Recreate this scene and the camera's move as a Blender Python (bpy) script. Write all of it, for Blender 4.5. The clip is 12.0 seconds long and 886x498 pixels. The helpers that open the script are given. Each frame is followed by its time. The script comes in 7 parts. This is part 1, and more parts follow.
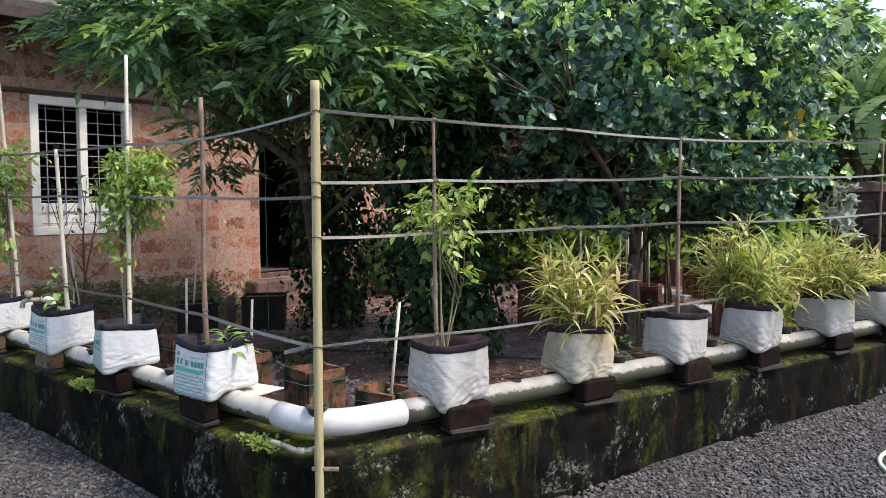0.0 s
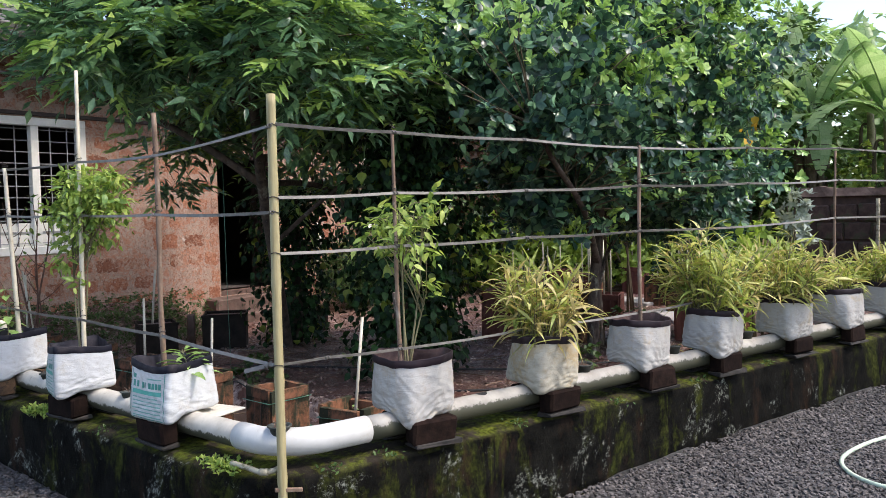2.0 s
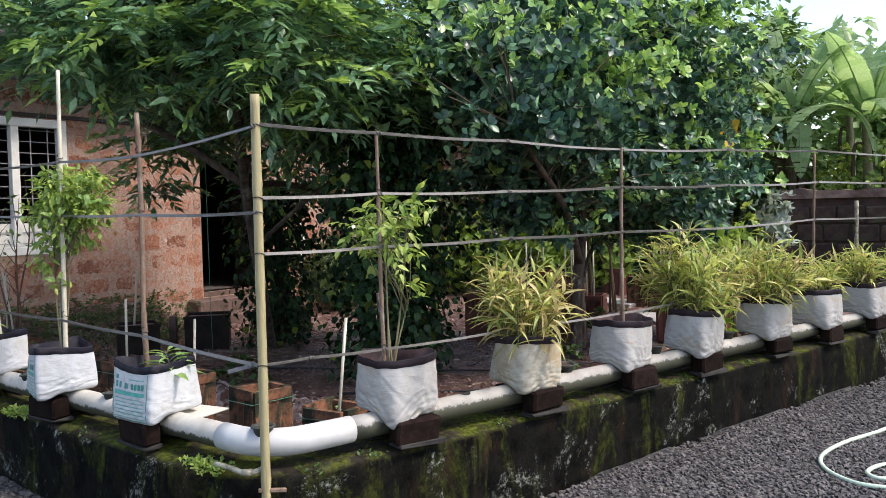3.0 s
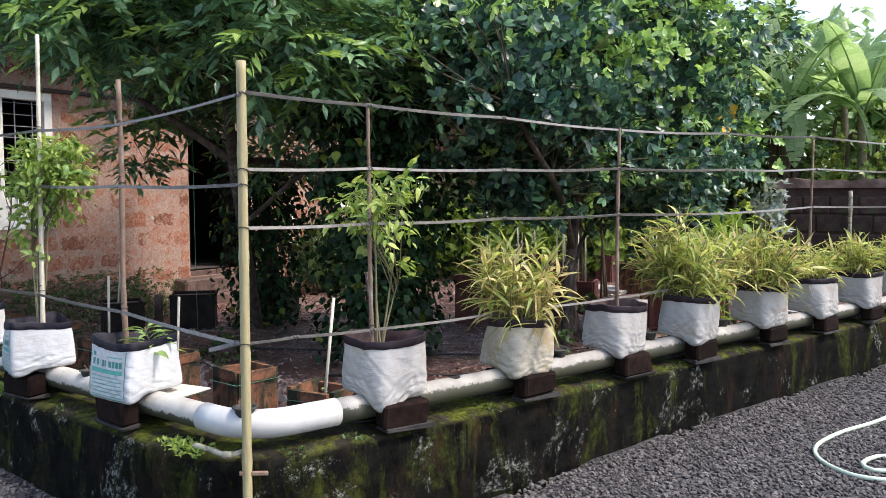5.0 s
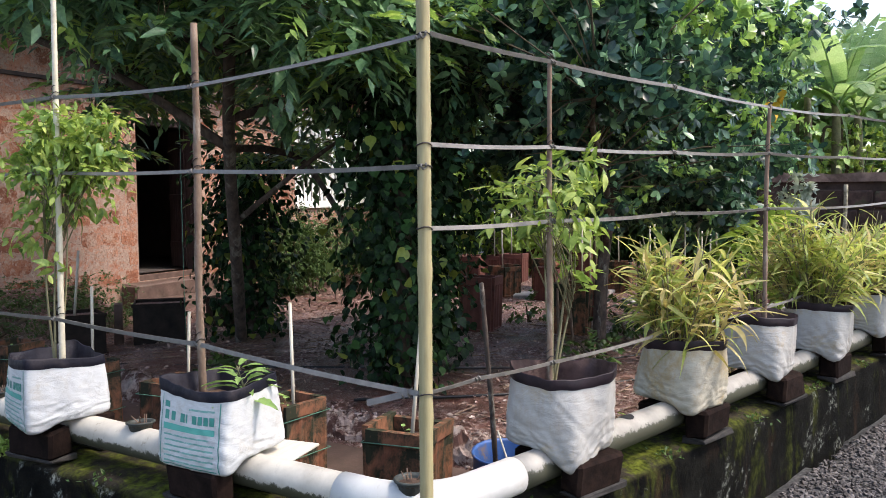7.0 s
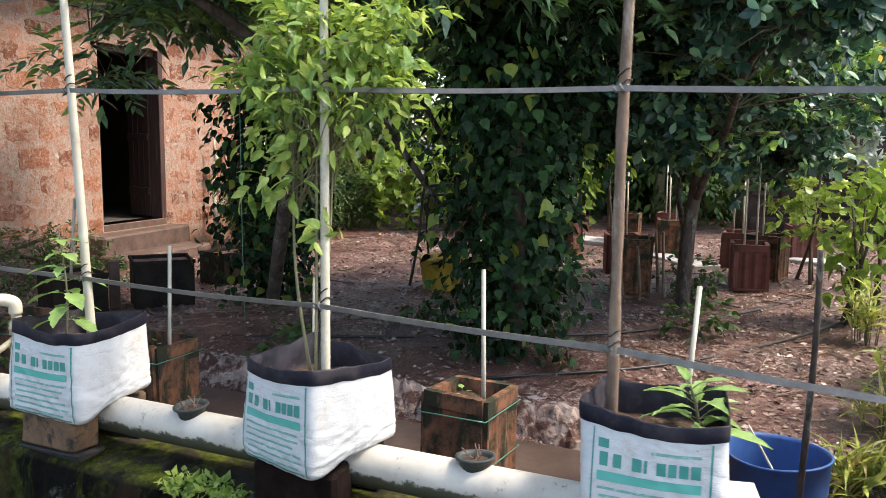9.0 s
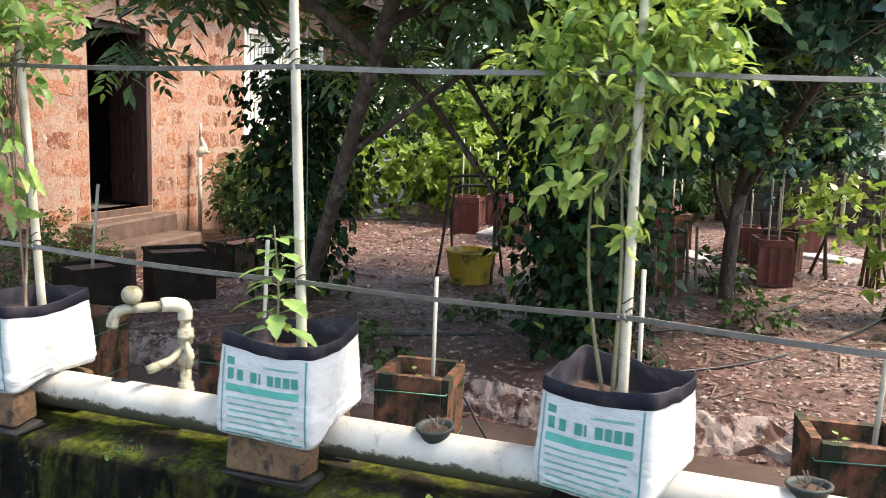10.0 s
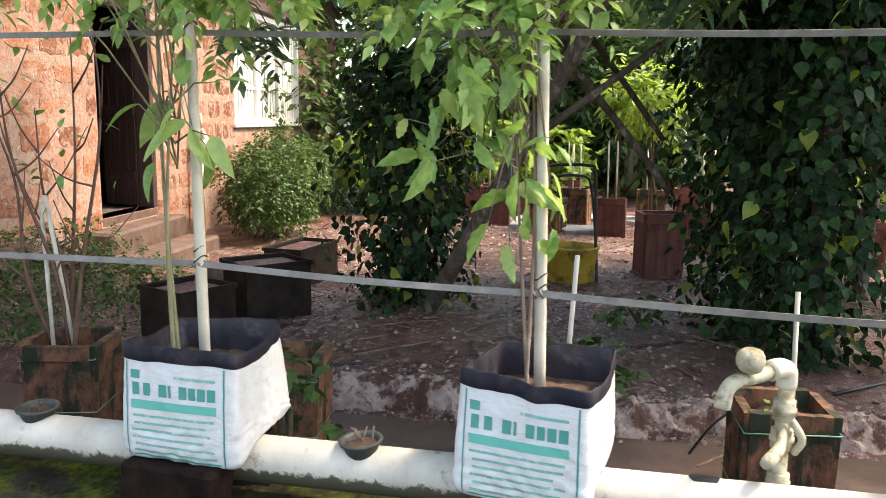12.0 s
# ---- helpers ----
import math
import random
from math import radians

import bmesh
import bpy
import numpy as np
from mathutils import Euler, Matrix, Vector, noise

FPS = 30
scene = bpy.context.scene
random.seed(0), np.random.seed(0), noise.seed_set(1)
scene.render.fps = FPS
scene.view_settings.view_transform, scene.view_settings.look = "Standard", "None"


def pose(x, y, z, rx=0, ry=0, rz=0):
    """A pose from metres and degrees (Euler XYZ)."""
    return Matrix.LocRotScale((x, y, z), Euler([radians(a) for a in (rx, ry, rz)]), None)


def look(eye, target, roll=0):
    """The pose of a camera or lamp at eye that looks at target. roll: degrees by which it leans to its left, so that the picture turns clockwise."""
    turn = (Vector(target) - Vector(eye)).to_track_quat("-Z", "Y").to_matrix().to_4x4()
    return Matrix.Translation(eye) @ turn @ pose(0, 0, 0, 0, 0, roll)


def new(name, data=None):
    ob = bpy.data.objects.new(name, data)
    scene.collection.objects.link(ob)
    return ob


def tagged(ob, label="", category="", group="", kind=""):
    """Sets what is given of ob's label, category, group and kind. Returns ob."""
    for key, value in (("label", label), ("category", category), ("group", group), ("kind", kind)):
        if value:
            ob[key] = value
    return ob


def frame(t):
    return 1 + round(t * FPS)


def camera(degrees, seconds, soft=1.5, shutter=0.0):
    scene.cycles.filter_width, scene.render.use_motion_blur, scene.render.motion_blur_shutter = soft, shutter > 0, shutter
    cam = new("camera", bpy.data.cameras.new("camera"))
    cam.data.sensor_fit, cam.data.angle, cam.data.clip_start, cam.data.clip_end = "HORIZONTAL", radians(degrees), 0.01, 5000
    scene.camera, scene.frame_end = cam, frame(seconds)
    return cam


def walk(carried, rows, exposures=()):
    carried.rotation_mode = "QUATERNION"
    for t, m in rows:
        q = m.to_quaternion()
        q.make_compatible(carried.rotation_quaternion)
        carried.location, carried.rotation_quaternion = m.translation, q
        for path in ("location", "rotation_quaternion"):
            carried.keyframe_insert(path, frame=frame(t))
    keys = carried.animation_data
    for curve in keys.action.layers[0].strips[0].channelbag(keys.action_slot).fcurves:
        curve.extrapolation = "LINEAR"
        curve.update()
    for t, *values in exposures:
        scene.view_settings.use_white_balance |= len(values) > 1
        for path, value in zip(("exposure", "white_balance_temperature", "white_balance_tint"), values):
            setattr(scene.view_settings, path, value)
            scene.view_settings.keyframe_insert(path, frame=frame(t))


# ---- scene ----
cam = camera(57.0, 12.0, 0.8, 0.12)

PATH = [
    (0, (-2.067, -2.626, 1.721), (-0.601, -1.271, 1.597), -0.2),
    (0.5, (-2.07, -2.653, 1.725), (-0.581, -1.324, 1.602), -0.8),
    (1, (-2.061, -2.639, 1.718), (-0.557, -1.324, 1.619), -1.2),
    (1.5, (-2.046, -2.624, 1.716), (-0.531, -1.321, 1.627), -0.9),
    (2, (-2.037, -2.608, 1.719), (-0.51, -1.32, 1.625), -1.3),
    (2.5, (-2.054, -2.62, 1.722), (-0.52, -1.34, 1.631), -1.2),
    (3, (-2.049, -2.616, 1.715), (-0.496, -1.359, 1.624), -1.2),
    (5, (-1.958, -2.533, 1.681), (-0.392, -1.296, 1.553), -0.1),
    (5.5, (-1.983, -2.256, 1.686), (-0.415, -1.023, 1.544), 0.2),
    (6, (-1.933, -1.988, 1.681), (-0.314, -0.821, 1.546), -0.0),
    (6.5, (-1.822, -1.627, 1.696), (-0.173, -0.504, 1.56), -0.1),
    (7, (-1.806, -1.208, 1.657), (-0.114, -0.15, 1.52), -0.2),
    (7.5, (-1.813, -0.816, 1.635), (-0.097, 0.188, 1.417), 0.2),
    (9.5, (-1.726, 0.977, 1.606), (0.117, 1.705, 1.336), 1.4),
    (10, (-1.853, 1.437, 1.596), (0.015, 2.092, 1.309), 2.0),
    (10.5, (-1.848, 1.913, 1.592), (0.005, 2.596, 1.277), 1.8),
    (11, (-1.811, 2.386, 1.554), (0.02, 3.131, 1.247), 2.2),
    (11.5, (-1.779, 2.842, 1.564), (0.109, 3.421, 1.249), 1.4),
    (12, (-1.654, 3.32, 1.571), (0.281, 3.716, 1.253), 0.8),
]
EXPOSURES = [(0, 1.37, 6650, 14), (3, 1.36, 6650, 14), (5, 1.50, 6600, 15), (7.5, 1.50, 6850, 14), (9.5, 2.06, 7200, 11), (12, 2.50, 7900, 12)]
walk(cam, [(t, look(eye, target, roll)) for t, eye, target, roll in PATH], EXPOSURES)

# ---- light ----
world = bpy.data.worlds.new("world")
scene.world = world
world.use_nodes = True
wn = world.node_tree.nodes
sky = wn.new("ShaderNodeTexSky")
sky.sky_type = "NISHITA"
sky.sun_disc = False
SUN_EL, SUN_AZ = 55, -70
sky.sun_elevation, sky.sun_rotation = radians(SUN_EL), radians(90 - SUN_AZ)
sky.air_density, sky.dust_density = 1.0, 2.0
world.node_tree.links.new(sky.outputs[0], wn["Background"].inputs[0])
wn["Background"].inputs[1].default_value = 0.15
sun = new("sun", bpy.data.lights.new("sun", "SUN"))
sun.data.energy, sun.data.angle, sun.data.color = 1.5, radians(8), (1, 0.95, 0.87)
SUN_DIR = Vector((math.cos(radians(SUN_EL)) * math.cos(radians(SUN_AZ)), math.cos(radians(SUN_EL)) * math.sin(radians(SUN_AZ)), math.sin(radians(SUN_EL))))
sun.matrix_world = look(SUN_DIR * 30, (0, 0, 0))

# ---- materials ----


def nodes_of(name):
    m = bpy.data.materials.new(name)
    m.use_nodes = True
    t = m.node_tree
    return m, t, t.nodes["Principled BSDF"]


def ramp(t, fac, stops):
    r = t.nodes.new("ShaderNodeValToRGB")
    e = r.color_ramp.elements
    while len(e) < len(stops):
        e.new(0.5)
    for el, (p, c) in zip(e, stops):
        el.position = p
        el.color = (*c, 1) if len(c) == 3 else c
    t.links.new(fac, r.inputs[0])
    return r.outputs[0]


def noise_node(t, scale, detail=5, rough=0.6, stretch=None, dist=0.0, place=False):
    c = t.nodes.new("ShaderNodeTexCoord")
    n = t.nodes.new("ShaderNodeTexNoise")
    n.inputs["Scale"].default_value = scale
    n.inputs["Detail"].default_value = detail
    n.inputs["Roughness"].default_value = rough
    n.inputs["Distortion"].default_value = dist
    out = t.nodes.new("ShaderNodeNewGeometry").outputs["Position"] if place else c.outputs["Object"]
    if stretch:
        mp = t.nodes.new("ShaderNodeMapping")
        mp.inputs["Scale"].default_value = stretch
        t.links.new(out, mp.inputs[0])
        out = mp.outputs[0]
    t.links.new(out, n.inputs[0])
    return n.outputs["Fac"]


def mix(t, fac, a, b, mode="MIX"):
    m = t.nodes.new("ShaderNodeMix")
    m.data_type, m.blend_type = "RGBA", mode
    for sock, v in ((m.inputs[0], fac), (m.inputs[6], a), (m.inputs[7], b)):
        if isinstance(v, (int, float)):
            sock.default_value = v
        elif isinstance(v, tuple):
            sock.default_value = (*v, 1)
        else:
            t.links.new(v, sock)
    return m.outputs[2]


def bump(t, p, fac, strength, dist=0.01):
    b = t.nodes.new("ShaderNodeBump")
    b.inputs["Strength"].default_value = strength
    b.inputs["Distance"].default_value = dist
    t.links.new(fac, b.inputs["Height"])
    t.links.new(b.outputs[0], p.inputs["Normal"])


def grey(v):
    return (v, v, v)


def surface(name, c1, c2, scale=8.0, rough=0.7, patch=None, patch_scale=2.5, patch_at=(0.55, 0.7), grain=60.0, strength=0.3, vary=0.0, island=False, stretch=None, metal=0.0, spec=0.4):
    """Two tones mottled at one scale, patches of a third at another, a fine bump, and a change from piece to piece."""
    m, t, p = nodes_of(name)
    col = ramp(t, noise_node(t, scale, 6, 0.65, stretch), [(0.3, c1), (0.7, c2)])
    if patch:
        f = ramp(t, noise_node(t, patch_scale, 7, 0.7, stretch, 0.3), [(patch_at[0], grey(0)), (patch_at[1], grey(1))])
        col = mix(t, f, col, patch)
    if vary:
        src = t.nodes.new("ShaderNodeNewGeometry").outputs["Random Per Island"] if island else t.nodes.new("ShaderNodeObjectInfo").outputs["Random"]
        col = mix(t, 1.0, col, ramp(t, src, [(0, grey(1 - vary)), (1, grey(1))]), "MULTIPLY")
    t.links.new(col, p.inputs["Base Color"])
    p.inputs["Roughness"].default_value = rough
    p.inputs["Metallic"].default_value = metal
    p.inputs["Specular IOR Level"].default_value = spec
    bump(t, p, noise_node(t, grain, 4), strength, 0.004)
    return m


def leaf_material(name, dark, mid, light, rough=0.4, through_light=0.35, spec=0.35, knee=0.55, mottle=0.35):
    m, t, p = nodes_of(name)
    geo = t.nodes.new("ShaderNodeNewGeometry")
    col = ramp(t, geo.outputs["Random Per Island"], [(0.0, dark), (knee, mid), (1.0, light)])
    col = mix(t, mottle, col, ramp(t, noise_node(t, 40, 3), [(0.35, tuple(0.6 * c for c in dark)), (0.7, light)]))
    t.links.new(col, p.inputs["Base Color"])
    p.inputs["Roughness"].default_value = rough
    p.inputs["Specular IOR Level"].default_value = spec
    tr = t.nodes.new("ShaderNodeBsdfTranslucent")
    t.links.new(mix(t, 1.0, col, (1.0, 1.0, 0.72), "MULTIPLY"), tr.inputs[0])
    ms = t.nodes.new("ShaderNodeMixShader")
    ms.inputs[0].default_value = through_light
    t.links.new(p.outputs[0], ms.inputs[1])
    t.links.new(tr.outputs[0], ms.inputs[2])
    t.links.new(ms.outputs[0], t.nodes["Material Output"].inputs[0])
    return m


def masonry_material(name, c1, c2, pale, vary):
    """Coarse laterite or mortar; the smears of the other run on from block to joint."""
    m, t, p = nodes_of(name)
    col = ramp(t, noise_node(t, 22, 7, 0.75, place=True), [(0.32, c1), (0.68, c2)])
    if vary:
        src = t.nodes.new("ShaderNodeObjectInfo").outputs["Random"]
        col = mix(t, 1.0, col, ramp(t, src, [(0, (0.55, 0.48, 0.46)), (0.45, (0.95, 0.9, 0.86)), (1, (1.15, 1.15, 1.12))]), "MULTIPLY")
    smear = ramp(t, noise_node(t, 4.2, 10, 0.8, None, 0.8, True), [(0.50, grey(0)), (0.59, grey(0.88))])
    col = mix(t, smear, col, pale)
    stain = ramp(t, noise_node(t, 1.3, 6, 0.7, None, 0.3, True), [(0.52, grey(0)), (0.72, grey(0.45))])
    col = mix(t, stain, col, (0.13, 0.07, 0.05))
    chips = ramp(t, noise_node(t, 15, 7, 0.75, None, 0.5, True), [(0.53, grey(0)), (0.59, grey(0.7))])
    col = mix(t, chips, col, tuple(1.1 * v for v in pale))
    raw = ramp(t, noise_node(t, 10, 7, 0.75, None, 0.6, True), [(0.37, grey(0.75)), (0.45, grey(0))])
    col = mix(t, raw, col, (0.26, 0.098, 0.054))
    chalk = ramp(t, noise_node(t, 9, 8, 0.8, None, 0.3, True), [(0.61, grey(0)), (0.67, grey(0.8))])
    col = mix(t, chalk, col, (0.58, 0.49, 0.43))
    pits = ramp(t, noise_node(t, 44, 5, 0.7, place=True), [(0.34, grey(0.6)), (0.42, grey(0))])
    col = mix(t, pits, col, (0.09, 0.03, 0.018))
    t.links.new(col, p.inputs["Base Color"])
    p.inputs["Roughness"].default_value = 0.92
    p.inputs["Specular IOR Level"].default_value = 0.2
    bump(t, p, noise_node(t, 20, 6, 0.7, place=True), 0.7, 0.02)
    return m


def wall_material():
    m, t, p = nodes_of("mossy_plaster")
    col = ramp(t, noise_node(t, 9, 8, 0.7), [(0.38, (0.002, 0.002, 0.0018)), (0.70, (0.010, 0.0095, 0.008))])
    moss = ramp(t, noise_node(t, 3.6, 9, 0.78, (1, 1, 0.35), 0.5), [(0.52, grey(0)), (0.62, grey(1))])
    col = mix(t, moss, col, ramp(t, noise_node(t, 30, 4), [(0.3, (0.004, 0.006, 0.002)), (0.7, (0.046, 0.052, 0.011))]))
    brown = ramp(t, noise_node(t, 4.5, 6, 0.7, (1, 1, 0.35), 0.2), [(0.55, grey(0)), (0.72, grey(0.75))])
    col = mix(t, brown, col, (0.034, 0.019, 0.012))
    big = ramp(t, noise_node(t, 2.4, 8, 0.78, (1, 1, 0.85), 0.6), [(0.55, grey(0)), (0.61, grey(1))])
    speck = ramp(t, noise_node(t, 34, 10, 0.85), [(0.50, grey(0)), (0.56, grey(1))])
    lich = mix(t, 1.0, big, speck, "MULTIPLY")
    col = mix(t, lich, col, (0.20, 0.21, 0.18))
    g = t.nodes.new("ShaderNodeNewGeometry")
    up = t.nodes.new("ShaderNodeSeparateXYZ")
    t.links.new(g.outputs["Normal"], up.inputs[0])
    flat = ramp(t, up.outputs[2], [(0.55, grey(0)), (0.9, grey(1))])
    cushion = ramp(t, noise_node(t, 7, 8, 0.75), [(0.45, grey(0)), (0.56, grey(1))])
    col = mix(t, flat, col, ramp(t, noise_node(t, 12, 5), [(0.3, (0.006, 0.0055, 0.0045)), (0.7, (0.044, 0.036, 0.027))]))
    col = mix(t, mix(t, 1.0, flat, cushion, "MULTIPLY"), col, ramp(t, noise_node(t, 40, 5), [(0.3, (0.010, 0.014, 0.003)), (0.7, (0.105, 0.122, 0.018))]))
    t.links.new(col, p.inputs["Base Color"])
    p.inputs["Roughness"].default_value = 0.95
    p.inputs["Specular IOR Level"].default_value = 0.06
    bump(t, p, noise_node(t, 45, 8, 0.75), 0.7, 0.008)
    return m


def pipe_material(name, c1, c2, line):
    """White plastic with grime that climbs from below to an uneven line."""
    m, t, p = nodes_of(name)
    col = ramp(t, noise_node(t, 7, 6, 0.6), [(0.3, c1), (0.65, c2)])
    dirt = ramp(t, noise_node(t, 18, 8, 0.75, (1, 1, 0.7)), [(0.58, grey(0)), (0.66, grey(0.9))])
    zone = ramp(t, noise_node(t, 2.2, 3), [(0.40, grey(0)), (0.62, grey(1))])
    col = mix(t, mix(t, 1.0, dirt, zone, "MULTIPLY"), col, (0.09, 0.075, 0.045))
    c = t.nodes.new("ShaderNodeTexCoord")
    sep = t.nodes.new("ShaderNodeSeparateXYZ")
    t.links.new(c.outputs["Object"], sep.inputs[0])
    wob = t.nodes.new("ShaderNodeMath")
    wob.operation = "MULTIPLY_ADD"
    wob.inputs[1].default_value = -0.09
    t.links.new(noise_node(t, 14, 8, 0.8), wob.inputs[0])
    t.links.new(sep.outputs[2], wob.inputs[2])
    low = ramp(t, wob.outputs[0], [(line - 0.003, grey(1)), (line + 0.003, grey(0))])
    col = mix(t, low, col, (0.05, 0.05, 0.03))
    t.links.new(col, p.inputs["Base Color"])
    p.inputs["Roughness"].default_value = 0.6
    bump(t, p, noise_node(t, 90, 4), 0.1, 0.002)
    return m


def soil_material():
    m, t, p = nodes_of("wet_soil_with_litter")
    col = ramp(t, noise_node(t, 6, 8, 0.7), [(0.3, (0.030, 0.011, 0.007)), (0.52, (0.100, 0.038, 0.026)), (0.72, (0.24, 0.14, 0.11))])
    pale = ramp(t, noise_node(t, 24, 9, 0.85), [(0.51, grey(0)), (0.60, grey(0.85))])
    zone = ramp(t, noise_node(t, 0.9, 4), [(0.42, grey(0.15)), (0.6, grey(0.9))])
    col = mix(t, mix(t, 1.0, pale, zone, "MULTIPLY"), col, (0.56, 0.49, 0.46))
    moss = ramp(t, noise_node(t, 1.6, 5, 0.7), [(0.6, grey(0)), (0.72, grey(0.8))])
    col = mix(t, moss, col, (0.06, 0.075, 0.02))
    t.links.new(col, p.inputs["Base Color"])
    t.links.new(ramp(t, noise_node(t, 3, 4), [(0.4, grey(0.28)), (0.6, grey(0.75))]), p.inputs["Roughness"])
    bump(t, p, noise_node(t, 28, 9, 0.8), 0.8, 0.02)
    return m


def gravel_material():
    m, t, p = nodes_of("grey_gravel")
    c = t.nodes.new("ShaderNodeTexCoord")
    v = t.nodes.new("ShaderNodeTexVoronoi")
    v.inputs["Scale"].default_value = 55
    t.links.new(c.outputs["Object"], v.inputs[0])
    col = ramp(t, v.outputs["Distance"], [(0.1, (0.105, 0.096, 0.088)), (0.6, (0.022, 0.020, 0.019))])
    col = mix(t, 0.5, col, v.outputs["Color"], "SOFT_LIGHT")
    col = mix(t, ramp(t, noise_node(t, 1.2, 4), [(0.4, grey(0)), (0.7, grey(0.4))]), col, (0.065, 0.055, 0.045))
    bw = t.nodes.new("ShaderNodeHueSaturation")
    bw.inputs["Saturation"].default_value = 0.15
    t.links.new(col, bw.inputs["Color"])
    t.links.new(bw.outputs[0], p.inputs["Base Color"])
    p.inputs["Roughness"].default_value = 0.8
    bump(t, p, v.outputs["Distance"], -0.8, 0.02)
    return m


def bag_material(name, tint, stain):
    m, t, p = nodes_of(name)
    col = ramp(t, noise_node(t, 9, 5), [(0.3, tuple(0.86 * c for c in tint)), (0.7, tint)])
    f = ramp(t, noise_node(t, 6.5, 8, 0.75, None, 0.4, True), [(0.61 - 0.13 * stain, grey(0)), (0.76 - 0.18 * stain, grey(0.9 * stain))])
    col = mix(t, f, col, (0.35, 0.26, 0.13))
    drip = ramp(t, noise_node(t, 16, 6, 0.7, (1, 1, 0.3), 0.2, True), [(0.54, grey(0)), (0.72, grey(0.6 * stain))])
    col = mix(t, drip, col, (0.24, 0.19, 0.13))
    col = mix(t, ramp(t, noise_node(t, 30, 6, 0.7, None, 0.0, True), [(0.52, grey(0)), (0.72, grey(0.6 * stain))]), col, (0.30, 0.24, 0.16))
    t.links.new(col, p.inputs["Base Color"])
    p.inputs["Roughness"].default_value = 0.42
    p.inputs["Specular IOR Level"].default_value = 0.45
    c = t.nodes.new("ShaderNodeTexCoord")
    mp = t.nodes.new("ShaderNodeMapping")
    mp.inputs["Scale"].default_value = (1, 1, 1.7)
    t.links.new(c.outputs["Object"], mp.inputs[0])
    v = t.nodes.new("ShaderNodeTexVoronoi")
    v.feature = "DISTANCE_TO_EDGE"
    v.inputs["Scale"].default_value = 8.5
    warp = mix(t, 0.12, mp.outputs[0], noise_node(t, 6, 3), "ADD")
    t.links.new(warp, v.inputs["Vector"])
    crumple = ramp(t, v.outputs["Distance"], [(0.0, grey(0)), (0.10, grey(0.6)), (0.4, grey(1))])
    soft = mix(t, 0.86, crumple, noise_node(t, 10, 6, 0.6, (1, 1, 2.3), 1.6, True))
    bump(t, p, soft, 0.26, 0.014)
    return m


def print_material(name, col, keep=0.5):
    m, t, p = nodes_of(name)
    f = ramp(t, noise_node(t, 90, 5, 0.8), [(keep - 0.08, grey(0)), (keep + 0.08, grey(1))])
    t.links.new(mix(t, f, col, (0.52, 0.54, 0.535)), p.inputs["Base Color"])
    p.inputs["Roughness"].default_value = 0.45
    return m


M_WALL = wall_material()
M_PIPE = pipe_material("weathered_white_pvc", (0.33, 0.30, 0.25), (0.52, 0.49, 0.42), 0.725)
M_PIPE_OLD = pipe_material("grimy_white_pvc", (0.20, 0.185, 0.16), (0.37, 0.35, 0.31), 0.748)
M_SOIL = soil_material()
M_GRAVEL = gravel_material()
M_STONE = surface("gravel_stone", (0.05, 0.045, 0.043), (0.205, 0.185, 0.175), 40, 0.75, vary=0.75, island=True, spec=0.3)
M_SLEEVE = surface("new_white_pvc", (0.42, 0.42, 0.40), (0.53, 0.53, 0.51), 6, 0.5, patch=(0.36, 0.34, 0.29), patch_scale=9, strength=0.08, spec=0.5)
M_BAG = bag_material("white_woven_plastic", (0.54, 0.55, 0.545), 0.42)
M_BAG_OLD = bag_material("stained_woven_plastic", (0.40, 0.39, 0.365), 0.62)
M_BAG_YELLOW = bag_material("yellowed_woven_plastic", (0.42, 0.385, 0.30), 0.95)
M_LINING = surface("black_plastic_film", (0.005, 0.005, 0.010), (0.014, 0.013, 0.022), 14, 0.6, patch=(0.042, 0.036, 0.038), patch_scale=7, patch_at=(0.5, 0.68), grain=22, strength=0.6, spec=0.2)
M_LINING_OLD = surface("faded_brown_film", (0.008, 0.006, 0.009), (0.034, 0.022, 0.026), 9, 0.5, spec=0.2, patch=(0.075, 0.045, 0.04), grain=25, strength=0.35)
M_INSIDE = surface("grey_film_inside", (0.012, 0.011, 0.016), (0.05, 0.045, 0.055), 14, 0.5, patch=(0.09, 0.08, 0.085), patch_scale=9, patch_at=(0.52, 0.66), grain=24, strength=0.6, spec=0.3)
M_INSIDE_OLD = surface("brown_film_inside", (0.035, 0.020, 0.018), (0.11, 0.066, 0.060), 12, 0.55, patch=(0.17, 0.115, 0.10), patch_scale=9, patch_at=(0.5, 0.66), grain=24, strength=0.6, spec=0.25)
M_TEAL = print_material("teal_print", (0.03, 0.22, 0.18), 0.72)
M_TEAL_BOX = print_material("teal_box_print", (0.07, 0.34, 0.28), 0.72)
M_TEAL_FINE = print_material("faint_teal_print", (0.13, 0.32, 0.27), 0.60)
M_POT_SOIL = surface("potting_soil", (0.026, 0.015, 0.010), (0.10, 0.058, 0.038), 40, 0.9, patch=(0.14, 0.09, 0.05), patch_scale=30, grain=90, strength=0.8)
M_BRICK_D = surface("near_black_brick", (0.003, 0.0022, 0.002), (0.024, 0.0135, 0.0105), 20, 0.9, spec=0.08, patch=(0.032, 0.019, 0.013), patch_scale=7, grain=50, strength=0.5, vary=0.4)
M_BRICK_R = surface("rusty_block", (0.05, 0.03, 0.018), (0.20, 0.115, 0.06), 16, 0.85, patch=(0.02, 0.016, 0.012), patch_scale=11, patch_at=(0.5, 0.58), grain=50, strength=0.5)
